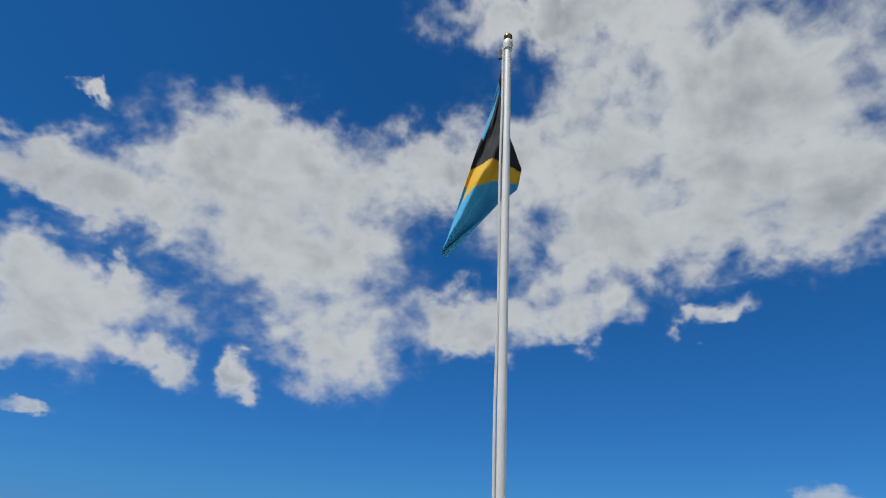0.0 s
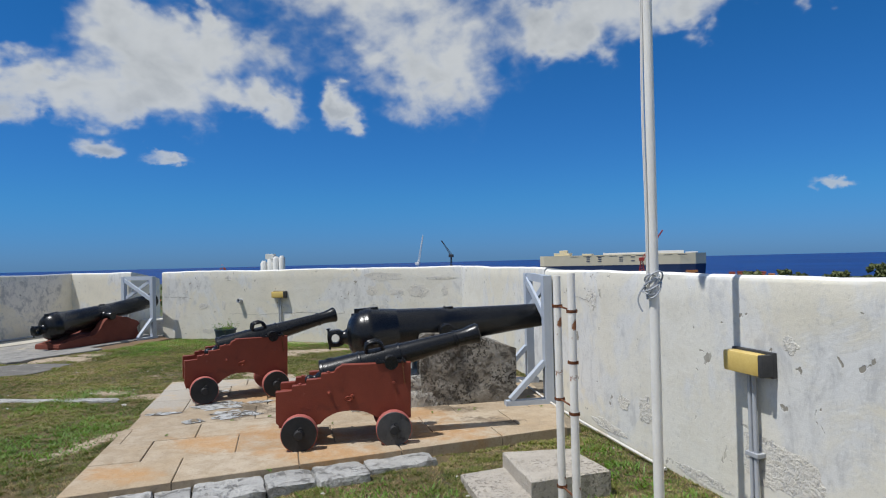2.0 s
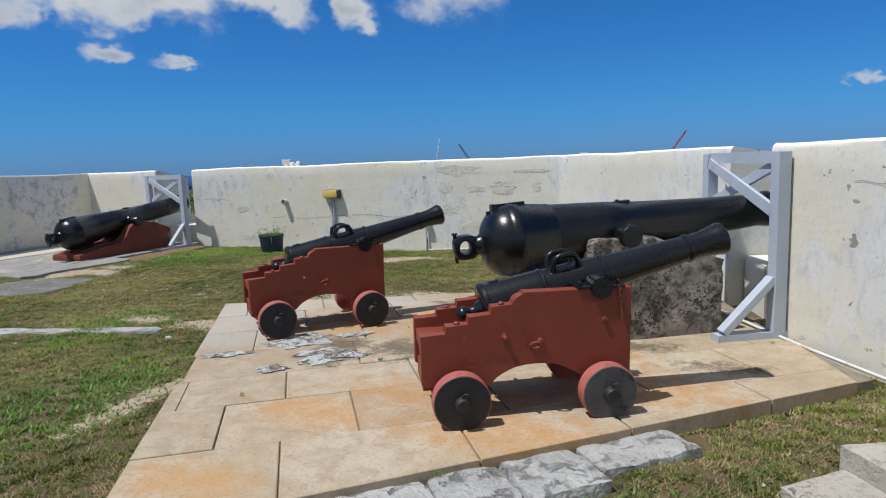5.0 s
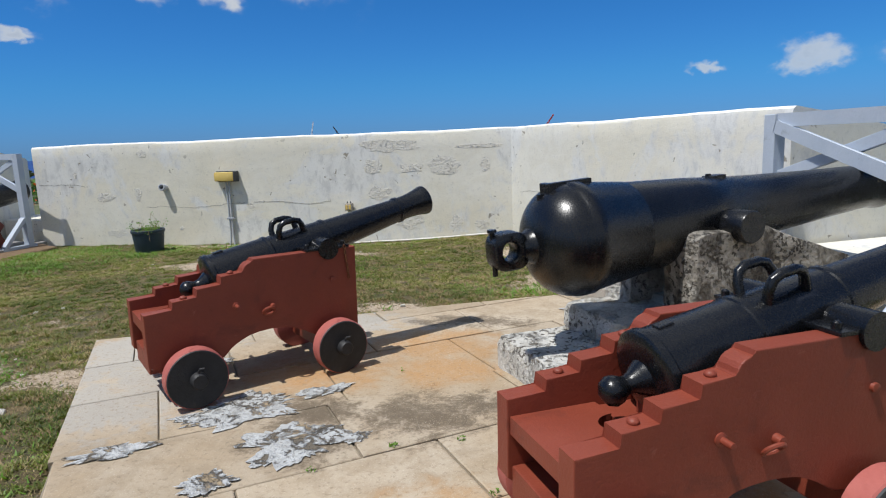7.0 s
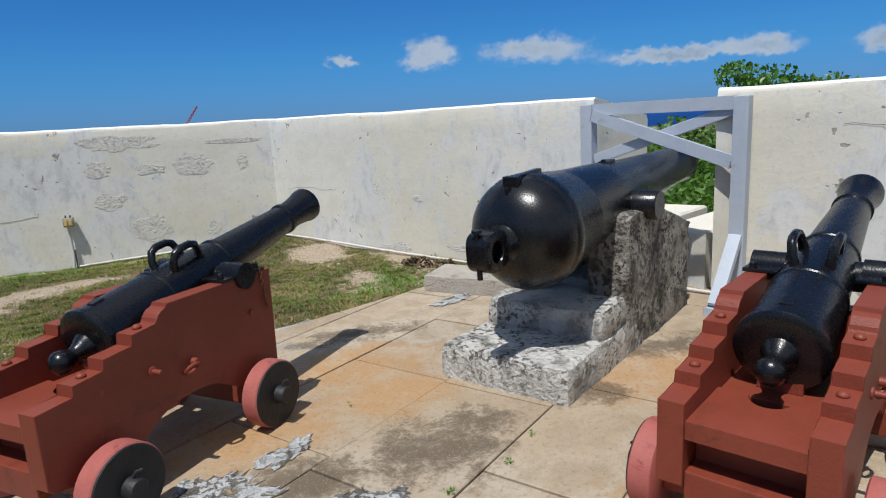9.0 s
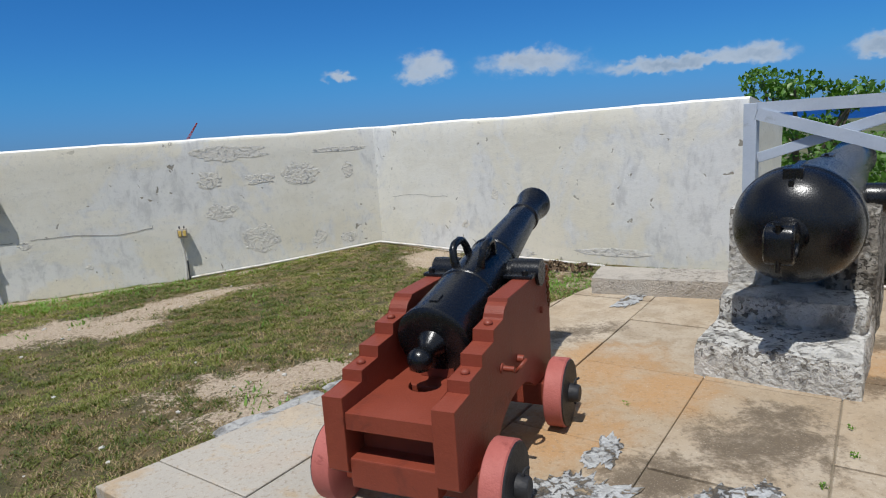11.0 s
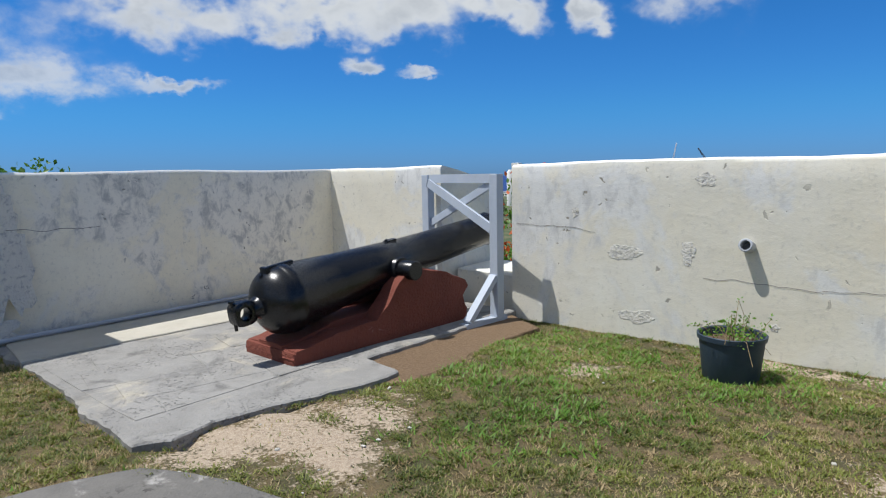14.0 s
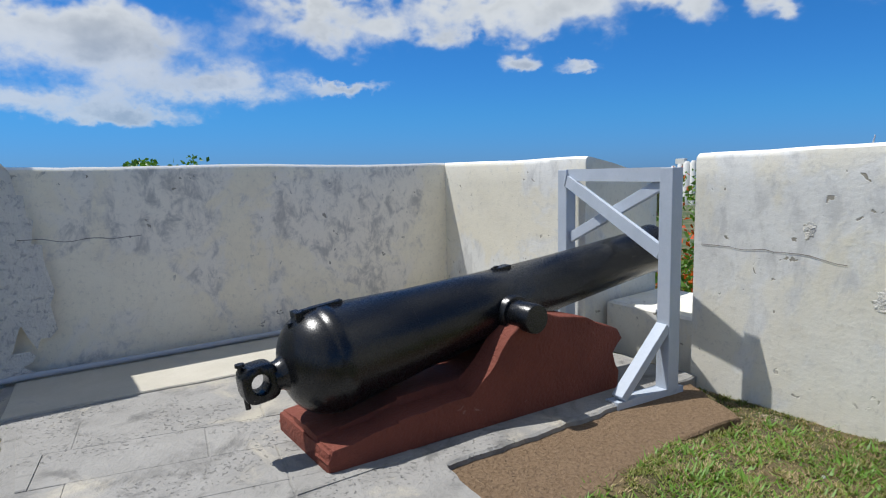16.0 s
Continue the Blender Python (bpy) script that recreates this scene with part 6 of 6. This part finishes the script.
def broad_tree(name, label, at, height, spread, leaves, size, seed, material=BROAD, flowers=0):
    tree = thing(name, label, "tree", at)
    rng = random.Random(seed)
    bm = bmesh.new()
    tube(bm, [(0, 0, -0.3), (0.05, 0.02, height * 0.25), (-0.04, 0.05, height * 0.5), (0.02, 0, height * 0.72)], [height * 0.035, height * 0.028, height * 0.02, height * 0.012], 10)
    tips = []
    for k in range(11):
        a = k * 2.4 + rng.uniform(-0.3, 0.3)
        z0 = height * rng.uniform(0.35, 0.7)
        r = spread * rng.uniform(0.55, 1.0)
        z1 = height * rng.uniform(0.66, 1.0) - 0.3 * r
        e = (r * math.cos(a), r * math.sin(a), z1)
        mid = (e[0] * 0.5, e[1] * 0.5, (z0 + z1) / 2 + 0.15 * r)
        tube(bm, [(0, 0, z0), mid, e], [height * 0.012, height * 0.008, height * 0.003], 6)
        tips += [e, mid, (e[0] * 0.8 + rng.uniform(-0.3, 0.3) * spread, e[1] * 0.8 + rng.uniform(-0.3, 0.3) * spread, z1 + rng.uniform(-0.1, 0.15) * spread)]
    part("trunk", bm, BARK, tree, "", True)
    tips.append((0, 0, height * 0.95))
    v, f = leaf_cloud(tips, [spread * rng.uniform(0.22, 0.42) for _ in tips], leaves, size, seed, 0.6)
    crown = new("crown", raw_mesh("crown", v, f, material))
    crown.parent = tree
    if flowers:
        v, f = leaf_cloud(tips, [spread * 0.42 for _ in tips], flowers, size * 1.1, seed + 1, 0.7)
        fl = new("blossom", raw_mesh("blossom", v, f, FLOWER))
        fl.parent = tree
    return tree


broad_tree("tree", "leafy green tree rising behind the gun opening", pose(23.3, 27.8, -12.9, 0, 0, 20), 16.2, 2.9, 3000, 0.34, 3)
broad_tree("tree", "leafy green tree with a rounded crown beyond the wall", pose(33.0, 22.5, -15.5), 18.4, 4.2, 6000, 0.32, 5)
broad_tree("tree", "leafy tree top showing above the shaded wall", pose(-30.0, 13.7, -8.15), 10.35, 2.2, 4200, 0.2, 7)
broad_tree("flowering_tree", "green tree with orange-red blossom below the gun opening", pose(-15.2, 20.6, -4.6), 6.0, 2.2, 5000, 0.14, 9, BUSH, 900)


def bush(label, at, r, h, leaves, size, seed):
    b = thing("bush", label, "bush", at, "green bushes outside the wall")
    rng = random.Random(seed)
    tips = [(rng.uniform(-r, r), rng.uniform(-r, r), h * rng.uniform(0.3, 0.95)) for _ in range(16)]
    bm = bmesh.new()
    for t in tips[:8]:
        tube(bm, [(0, 0, -0.2), (t[0] * 0.5, t[1] * 0.5, t[2] * 0.55), t], [0.04, 0.025, 0.008], 6)
    part("stems", bm, BARK, b, "", True)
    v, f = leaf_cloud(tips, [r * rng.uniform(0.35, 0.6) for _ in tips], leaves, size, seed, 0.8)
    c = new("foliage", raw_mesh("foliage", v, f, BUSH))
    c.parent = b


bush("dense bright green bush outside the gun opening", pose(5.0, 11.0, -2.3), 1.7, 2.7, 9000, 0.12, 1)
bush("dense bright green bush outside the gun opening", pose(7.2, 12.8, -3.3), 2.0, 4.2, 9000, 0.14, 2)
bush("dense bright green bush outside the gun opening", pose(4.6, 14.2, -3.0), 2.0, 3.3, 9000, 0.14, 3)
bush("dense bright green bush outside the gun opening", pose(-11.6, 17.4, -2.6), 1.4, 2.6, 4000, 0.12, 4)
bush("dense bright green bush outside the gun opening", pose(9.6, 16.2, -5.4), 2.8, 4.6, 9000, 0.17, 6)
bush("dense bright green bush outside the gun opening", pose(13.0, 13.2, -5.2), 2.8, 6.4, 9000, 0.17, 8)


def build_pot():
    pot = thing("plant_pot", "dark plastic plant pot with straggling weeds on the lawn", "plant pot", pose(-7.53, 11.90, -0.13))
    bm = bmesh.new()
    lathe(bm, [(0.0, 0.0), (0.0, 0.19), (0.015, 0.20), (0.31, 0.232), (0.315, 0.245), (0.35, 0.248), (0.355, 0.240), (0.345, 0.228), (0.29, 0.222), (0.28, 0.0)], 40, pose(0, 0, 0, 0, -90, 0))
    part("pot", bm, POT, pot, "", True)
    bm = bmesh.new()
    lathe(bm, [(0.30, 0.0), (0.298, 0.12), (0.29, 0.222)], 24, pose(0, 0, 0, 0, -90, 0))
    for v in bm.verts:
        v.co.z += 0.015 * noise.noise(v.co * 14)
    part("soil", bm, SOIL, pot, "", True)
    rng = random.Random(4)
    bm = bmesh.new()
    tips = []
    for k in range(26):
        a, r = rng.uniform(0, 6.28), rng.uniform(0.02, 0.20)
        h = rng.uniform(0.05, 0.20) if k else 0.30
        out = rng.uniform(0.0, 0.16)
        p = Vector((r * math.cos(a), r * math.sin(a), 0.29))
        q = p + Vector((out * math.cos(a), out * math.sin(a), h))
        pts = [p, p.lerp(q, 0.5) + Vector((0, 0, 0.03)), q]
        if k % 3 == 0:
            pts.append(q + Vector((0.12 * math.cos(a), 0.12 * math.sin(a), -0.14)))
        tube(bm, pts, 0.0022, 5)
        tips += [tuple(q), tuple(p.lerp(q, 0.6))]
    part("stem_tangle", bm, DRY, pot, "thin dry stems")
    v, f = leaf_cloud(tips, [0.055] * len(tips), 330, 0.030, 8, 0.6)
    lv = new("leaves", raw_mesh("leaves", v, f, WEED))
    lv.parent = pot


build_pot()


# ---- grass, weeds, pebbles ----
NO_GRASS = [SLAB_OUT, SLAB2_OUT, inset(DARK_OUT, 0.08), inset(GRAVEL_OUT, 0.10), [(0.83, 5.14), (0.56, 4.86), (0.95, 4.26), (1.72, 4.92), (1.37, 5.38)], [(1.72, 3.72), (2.05, 3.36), (2.52, 3.86), (2.12, 4.00)],
            [(-2.16, 3.45), (-1.98, 3.20), (0.32, 5.30), (0.2, 5.5)], [(1.28, 4.18), (1.62, 3.88), (1.86, 4.02), (1.30, 4.52)]]


def blades(name, label, n, seed, box_, keep, h0, h1, w, material, category):
    rng = np.random.default_rng(seed)
    x, y = rng.uniform(box_[0], box_[1], n), rng.uniform(box_[2], box_[3], n)
    ok = inside_poly(x, y, FORT)
    for poly in NO_GRASS:
        ok &= ~inside_poly(x, y, poly)
    ok &= rng.uniform(0, 1, n) < keep(x, y)
    x, y = x[ok], y[ok]
    m = len(x)
    z = lawn_z(x, y) - 0.004
    a, lean = rng.uniform(0, 6.283, m), rng.uniform(0.4, 2.1, m)
    h = rng.uniform(h0, h1, m) * (0.45 + 1.1 * value_noise(x, y, 13.0, 51))
    dx, dy = np.cos(a), np.sin(a)
    base = np.stack([x, y, z], 1)
    side = np.stack([-dy, dx, np.zeros(m)], 1) * (w * rng.uniform(0.6, 1.3, m))[:, None]
    tip = base + np.stack([dx * lean * h, dy * lean * h, h], 1)
    v = np.stack([base - side, base + side, tip], 1).reshape(-1, 3)
    tagged(new(name, raw_mesh(name, v, np.arange(3 * m).reshape(m, 3), material)), label, category, kind="stuff")


def green(x, y):
    return np.clip(1.25 - 1.9 * bareness(x, y), 0.02, 1) * np.clip(0.5 + 1.3 * (value_noise(x, y, 0.9, 21) * 0.6 + value_noise(x, y, 3.5, 22) * 0.4 - 0.3), 0.15, 1) * np.clip(value_noise(x, y, 15.0, 23) * 3.0 - 0.85, 0.05, 1)


def dry(x, y):
    return np.clip(1.2 - 1.7 * bareness(x, y), 0.08, 1) * np.clip(0.35 + 1.5 * (value_noise(x, y, 0.7, 31) * 0.6 + value_noise(x, y, 2.6, 32) * 0.4 - 0.3), 0.12, 1) * np.clip(value_noise(x, y, 19.0, 33) * 2.4 - 0.6, 0.05, 1)


def lush(x, y):
    k = np.zeros(x.shape)
    for cx, cy, rx, ry in ((-8.6, 12.1, 0.9, 0.35), (-7.5, 11.6, 0.5, 0.4), (1.8, 4.9, 0.5, 0.6), (1.85, 4.2, 0.4, 0.25), (-1.5, 9.6, 0.7, 0.5), (-9.1, 11.2, 0.5, 1.0), (-8.8, 10.4, 0.5, 0.5), (-8.0, 11.9, 1.6, 0.35), (-6.5, 12.3, 2.0, 0.2), (1.6, 5.6, 0.3, 0.5), (-5.6, 11.9, 0.8, 0.3), (-2.6, 2.6, 0.7, 0.3), (-5.4, 6.4, 0.5, 0.7), (-8.3, 10.6, 0.7, 0.9), (0.6, 4.3, 0.9, 0.35), (-3.9, 4.6, 0.5, 1.2)):
        k = np.maximum(k, np.exp(-(((x - cx) / rx) ** 2 + ((y - cy) / ry) ** 2)))
    return np.clip(np.clip(k * 1.4 - 0.12, 0, 1) * np.clip(value_noise(x, y, 4.0, 41) * 2.4 - 0.5, 0, 1) + 0.3 * np.clip(value_noise(x, y, 1.1, 42) * value_noise(x, y, 5.0, 43) * 3.2 - 1.35, 0, 1), 0, 1)


blades("grass", "short green mown grass", 3350000, 1, (-12.9, 3.4, 1.7, 12.6), green, 0.008, 0.026, 0.0050, GRASS, "grass")
blades("grass", "dry straw-coloured grass", 2350000, 2, (-12.9, 3.4, 1.7, 12.6), dry, 0.006, 0.024, 0.0045, DRY, "grass")
blades("weeds", "patches of bright green weeds in the lawn", 420000, 3, (-13.0, 3.6, 0.2, 12.6), lush, 0.015, 0.045, 0.0085, WEED, "weeds")


def build_pebbles():
    rng = random.Random(12)
    shapes = []
    for k in range(5):
        bm = bmesh.new()
        bmesh.ops.create_icosphere(bm, subdivisions=1, radius=1.0)
        for v in bm.verts:
            v.co *= 1 + 0.35 * noise.noise(v.co * 1.3 + Vector((k * 5, 0, 0)))
            v.co.z *= 0.55
        shapes.append(mesh_of("pebble", bm, PEBBLE))
    made = 0
    while made < 150:
        x, y = rng.uniform(-10, 3), rng.uniform(2, 12.3)
        ax, ay = np.array([x]), np.array([y])
        if away(ax, ay)[0] > 0 or any(inside_poly(ax, ay, p)[0] for p in NO_GRASS):
            continue
        if rng.random() > 0.12 + 1.2 * bareness(ax, ay)[0]:
            continue
        s = rng.uniform(0.006, 0.022) * (2.0 if rng.random() < 0.06 else 1)
        ob = new("pebble", rng.choice(shapes))
        ob.matrix_basis = pose(x, y, float(lawn_z(ax, ay)[0]) + s * 0.3, 0, 0, rng.uniform(0, 360)) @ Matrix.Diagonal((s, s * rng.uniform(0.6, 1.0), s, 1))
        tagged(ob, "small pale limestone pebble lying on the ground", "pebble", "pebbles scattered on the lawn")
        made += 1


build_pebbles()


def build_dead_leaves():
    v, f = leaf_cloud([(-0.78, 10.02, -0.04), (-0.62, 9.85, -0.05), (-0.9, 10.15, -0.05)], [0.16, 0.12, 0.12], 160, 0.07, 5, 0.35)
    tagged(new("dead_leaves", raw_mesh("dead_leaves", v, f, SOIL)), "heap of dark dry leaves at the wall's foot", "dead leaves", kind="stuff")
    tufts = [(-1.2, 5.87), (-0.6, 6.35), (-1.55, 5.62), (-2.05, 5.95), (-1.55, 6.22), (-2.35, 5.7), (-1.75, 6.05), (0.75, 7.15), (-0.1, 6.75), (-2.25, 6.9), (-0.35, 6.55), (-2.6, 5.02), (-0.95, 4.42), (0.05, 6.85), (0.5, 7.6)]
    v, f = leaf_cloud([(x, y, 0.012) for x, y in tufts], [0.022] * len(tufts), 300, 0.014, 6, 0.5)
    tagged(new("weeds", raw_mesh("weeds", v, f, WEED)), "tiny green weeds growing in the paving joints", "weeds", kind="stuff")


build_dead_leaves()


# ---- harbour and coast far below ----
def build_ship():
    ship = thing("car_carrier_ship", "long cargo ship, cream above and navy blue below", "ship", pose(-62, 822, -25))
    L = 100

    def hull(z0, z1, w, name, material, label):
        bm = bmesh.new()
        out = [(-L, -w * 0.8), (-L + 6, -w), (L - 30, -w), (L - 12, -w * 0.75), (L, 0), (L - 12, w * 0.75), (L - 30, w), (-L + 6, w), (-L, w * 0.8)]
        lo = [bm.verts.new((x * (0.985 if z0 == 0 else 1), y, z0)) for x, y in out]
        hi = [bm.verts.new((x, y, z1)) for x, y in out]
        for i in range(len(out)):
            bm.faces.new((lo[i], lo[i - 1], hi[i - 1], hi[i]))
        bm.faces.new(hi)
        return part(name, bm, material, ship, label)
    hull(0, 13.5, 15.8, "lower_hull", HULL_BLUE, "navy blue lower hull")
    up = hull(13.5, 26.5, 16, "upper_hull", HULL_CREAM, "cream upper hull")
    for x, w, h in ((-72, 20, 3.5), (-40, 12, 2.0), (10, 60, 2.2), (55, 40, 3.6), (84, 14, 1.6)):
        bm = bmesh.new()
        box(bm, (x - w / 2, -12, 26.5), (x + w / 2, 12, 26.5 + h), 0.4)
        part("deck_house", bm, WHITE_FAR if x > 0 else HULL_CREAM, ship, "pale deck house")
    bm = bmesh.new()
    box(bm, (-76, -5, 30), (-66, 5, 33.5), 0.5)
    part("funnel", bm, HULL_CREAM, ship)
    for x, w in ((-38, 4.5), (-24, 4.5), (2, 4.5), (16, 4.5), (34, 4.5)):
        for dz in (0, 2.4, 4.8) if x != 16 else (0, 4.8):
            bm = bmesh.new()
            box(bm, (x - w / 2, -16.2, 18.0 + dz), (x + w / 2, -16.05, 19.0 + dz), 0)
            part("hull_mark", bm, HULL_BLUE, up, "dark painted hull mark")
    for k in range(9):
        bm = bmesh.new()
        box(bm, (-60 + k * 16, -16.2, 24.6), (-50 + k * 16, -16.05, 25.2), 0)
        part("vent_slot", bm, GLASS_FAR, up)


build_ship()


def lattice(bm, a, b, w, bays, r):
    a, b = Vector(a), Vector(b)
    d = (b - a).normalized()
    s = d.cross(Vector((0, 1, 0))).normalized() * w
    for sgn in (-1, 1):
        tube(bm, [a + s * sgn, b + s * sgn * 0.3], r, 5)
    for k in range(bays):
        t0, t1 = k / bays, (k + 1) / bays
        tube(bm, [a.lerp(b, t0) + s * (1 - 0.7 * t0), a.lerp(b, t1) - s * (1 - 0.7 * t1)], r * 0.7, 4)


def crane(label, at, tip, material, tower, base_w):
    c = thing("harbour_crane", label, "crane", at, "cranes on the quay")
    bm = bmesh.new()
    lattice(bm, (0, 0, 0), (0, 0, tower), base_w, 6, 0.6)
    part("tower", bm, material, c)
    bm = bmesh.new()
    box(bm, (-3, -2.5, tower), (3, 2.5, tower + 4), 0.3)
    part("cab", bm, material, c)
    bm = bmesh.new()
    lattice(bm, (1, 0, tower + 2), tip, 1.3, 12, 0.40)
    part("jib", bm, material, c)


crane("red lattice harbour crane beside the ship", pose(-34, 770, -24.5), (24, 0, 53), RED_STEEL, 18, 3.5)
crane("white lattice crane with a steep jib", pose(-343, 830, -24.5), (9, 0, 60), WHITE_FAR, 18, 2.5)
crane("dark slim harbour crane", pose(-292, 830, -24.5), (-14, 0, 52), DARK_METAL, 28, 1.6)


def build_silos():
    s = thing("cement_silos", "cluster of tall white storage silos by the shore", "silo", pose(-292, 402, -24.5))
    for x, y, h, r in ((0, 0, 28, 2.6), (5.5, 1, 30.5, 2.6), (11, 0, 31, 2.6), (15.5, 1, 31.5, 2.4)):
        bm = bmesh.new()
        lathe(bm, [(0, 0), (0, r), (h - 2, r), (h, r * 0.5), (h, 0)], 20, pose(x, y, 0, 0, -90, 0))
        part("silo", bm, WHITE_FAR, s, "", True)
    bm = bmesh.new()
    box(bm, (2, -1, 29), (9, 3, 33), 0.2)
    part("head_house", bm, WHITE_FAR, s)


build_silos()


def build_containers():
    """Stacks on the quay, one object for each colour."""
    rng = random.Random(3)
    slots = [(-150 + 13.0 * k, rng.uniform(700, 745)) for k in range(20)]
    for x, y in slots:
        for level in range(rng.choice((1, 1, 2, 3))):
            bm = bmesh.new()
            w = rng.choice((6.1, 12.2))
            box(bm, (-w / 2, -1.25, 0), (w / 2, 1.25, 2.6), 0.06)
            for j in range(int(w / 0.8)):
                box(bm, (-w / 2 + 0.2 + j * 0.8, -1.30, 0.2), (-w / 2 + 0.6 + j * 0.8, -1.24, 2.4))
            solid("shipping_container", bm, rng.choice((BOX_RED, BOX_RED, BOX_ORANGE, BOX_WHITE)), "ribbed steel shipping container stacked on the quay", "container", group="containers on the quay", at=pose(x + rng.uniform(-1, 1), y, -24.6 + 2.62 * level))


build_containers()


def far_building(label, at, w, d, h, roof, floors, bays, pitched=False):
    b = thing("building", label, "building", at, "low buildings near the harbour")
    bm = bmesh.new()
    box(bm, (-w / 2, -d / 2, -1), (w / 2, d / 2, h), 0)
    wallp = part("wall", bm, WHITE_FAR, b)
    bm = bmesh.new()
    if pitched:
        extrude_profile(bm, [(-w / 2 - 0.5, h), (w / 2 + 0.5, h), (w / 2 - 1.5, h + d * 0.22), (-w / 2 + 1.5, h + d * 0.22)], -d / 2 - 0.4, d / 2 + 0.4)
    else:
        box(bm, (-w / 2 - 0.3, -d / 2 - 0.3, h), (w / 2 + 0.3, d / 2 + 0.3, h + 0.6), 0)
    part("roof", bm, roof, b)
    for f in range(floors):
        for k in range(bays):
            bm = bmesh.new()
            x = -w / 2 + w * (k + 0.5) / bays
            z = h * (f + 0.45) / floors
            box(bm, (x - w / bays * 0.25, -d / 2 - 0.06, z - 0.7), (x + w / bays * 0.25, -d / 2 - 0.02, z + 0.7), 0)
            part("window", bm, GLASS_FAR, b)


far_building("long low white warehouse on the quay", pose(-35, 560, -24.6), 130, 22, 6, ROOF_FAR, 1, 16)
far_building("long grey-roofed shed on the quay", pose(48, 470, -24.6), 70, 20, 6, ROOF_FAR, 1, 9)
far_building("white two-storey building with flat roof", pose(40, 330, -24.6), 20, 12, 9, ROOF_FAR, 2, 5)
far_building("small white house with red roof", pose(14, 290, -24.6), 12, 9, 4, RED_STEEL, 1, 3, True)
far_building("white house among the trees", pose(54, 205, -24.6), 14, 10, 6, ROOF_FAR, 2, 4, True)
far_building("white house among the trees", pose(84, 240, -24.6), 14, 10, 6, ROOF_FAR, 2, 4, True)
far_building("low white building by the shore", pose(-400, 560, -24.6), 40, 12, 5, ROOF_FAR, 1, 8)
far_building("low white shed behind the trees", pose(-175, 420, -24.6), 26, 12, 6, ROOF_FAR, 1, 5, True)


def build_casuarinas():
    def make(seed, h):
        tree = thing("pine_tree", "dull green feathery pine-like tree with drooping foliage", "tree", pose(0, 0, 0), "row of feathery trees below the fort")
        rng = random.Random(seed)
        bm = bmesh.new()
        tube(bm, [(0, 0, -1), (0.2, 0, h * 0.5), (0, 0.1, h * 0.97)], [0.35, 0.22, 0.04], 8)
        tips, rad = [], []
        for k in range(60):
            t = rng.uniform(0.12, 1.0)
            r = (1.08 - t) ** 0.5 * h * 0.36 * rng.uniform(0.3, 1.0)
            a = rng.uniform(0, 6.283)
            e = (r * math.cos(a), r * math.sin(a), h * t + rng.uniform(-0.4, 0.4))
            if k % 3 == 0:
                tube(bm, [(0, 0, h * t - 1.2), e], [0.08, 0.02], 5)
            tips.append(e)
            rad.append(0.7 + (1.05 - t) * 1.7 * rng.uniform(0.6, 1.2))
        part("trunk", bm, BARK, tree, "", True)
        v, f = leaf_cloud(tips, rad, 3000, 1.25, seed, 1.1, 0.6)
        c = new("crown", raw_mesh("crown", v, f, CASUARINA))
        c.parent = tree
        return tree
    kinds = [make(s, h) for s, h in ((1, 22.5), (2, 20.5), (3, 21.5))]
    rng = random.Random(7)
    spots = []
    for k in range(64):
        az = 6.2 + k * 0.38 + rng.uniform(-0.4, 0.4)
        d = rng.uniform(150, 250)
        spots.append((2.3 + d * math.sin(radians(az)), d * math.cos(radians(az))))
    spots += [(2.3 + d * math.sin(radians(a)), d * math.cos(radians(a))) for a, d in ((-0.5, 300), (1.5, 330), (4.5, 280), (-24, 480), (-26, 470), (-28.5, 460), (-30.5, 500), (-37.5, 380), (-33, 390), (-44, 420), (-46, 400), (-48, 430), (-50, 400), (36, 190), (40, 210), (45, 190), (50, 220), (58, 200), (64, 190))]
    for i, (x, y) in enumerate(spots):
        s = rng.uniform(0.86, 1.05)
        m = pose(x, y, -24.3, 0, 0, rng.uniform(0, 360)) @ Matrix.Diagonal((s, s, s * (0.62 if i in (64, 65, 66) else 1.0), 1))
        if i < 3:
            kinds[i].matrix_basis = m
        else:
            copy_thing(kinds[i % 3], m)


build_casuarinas()
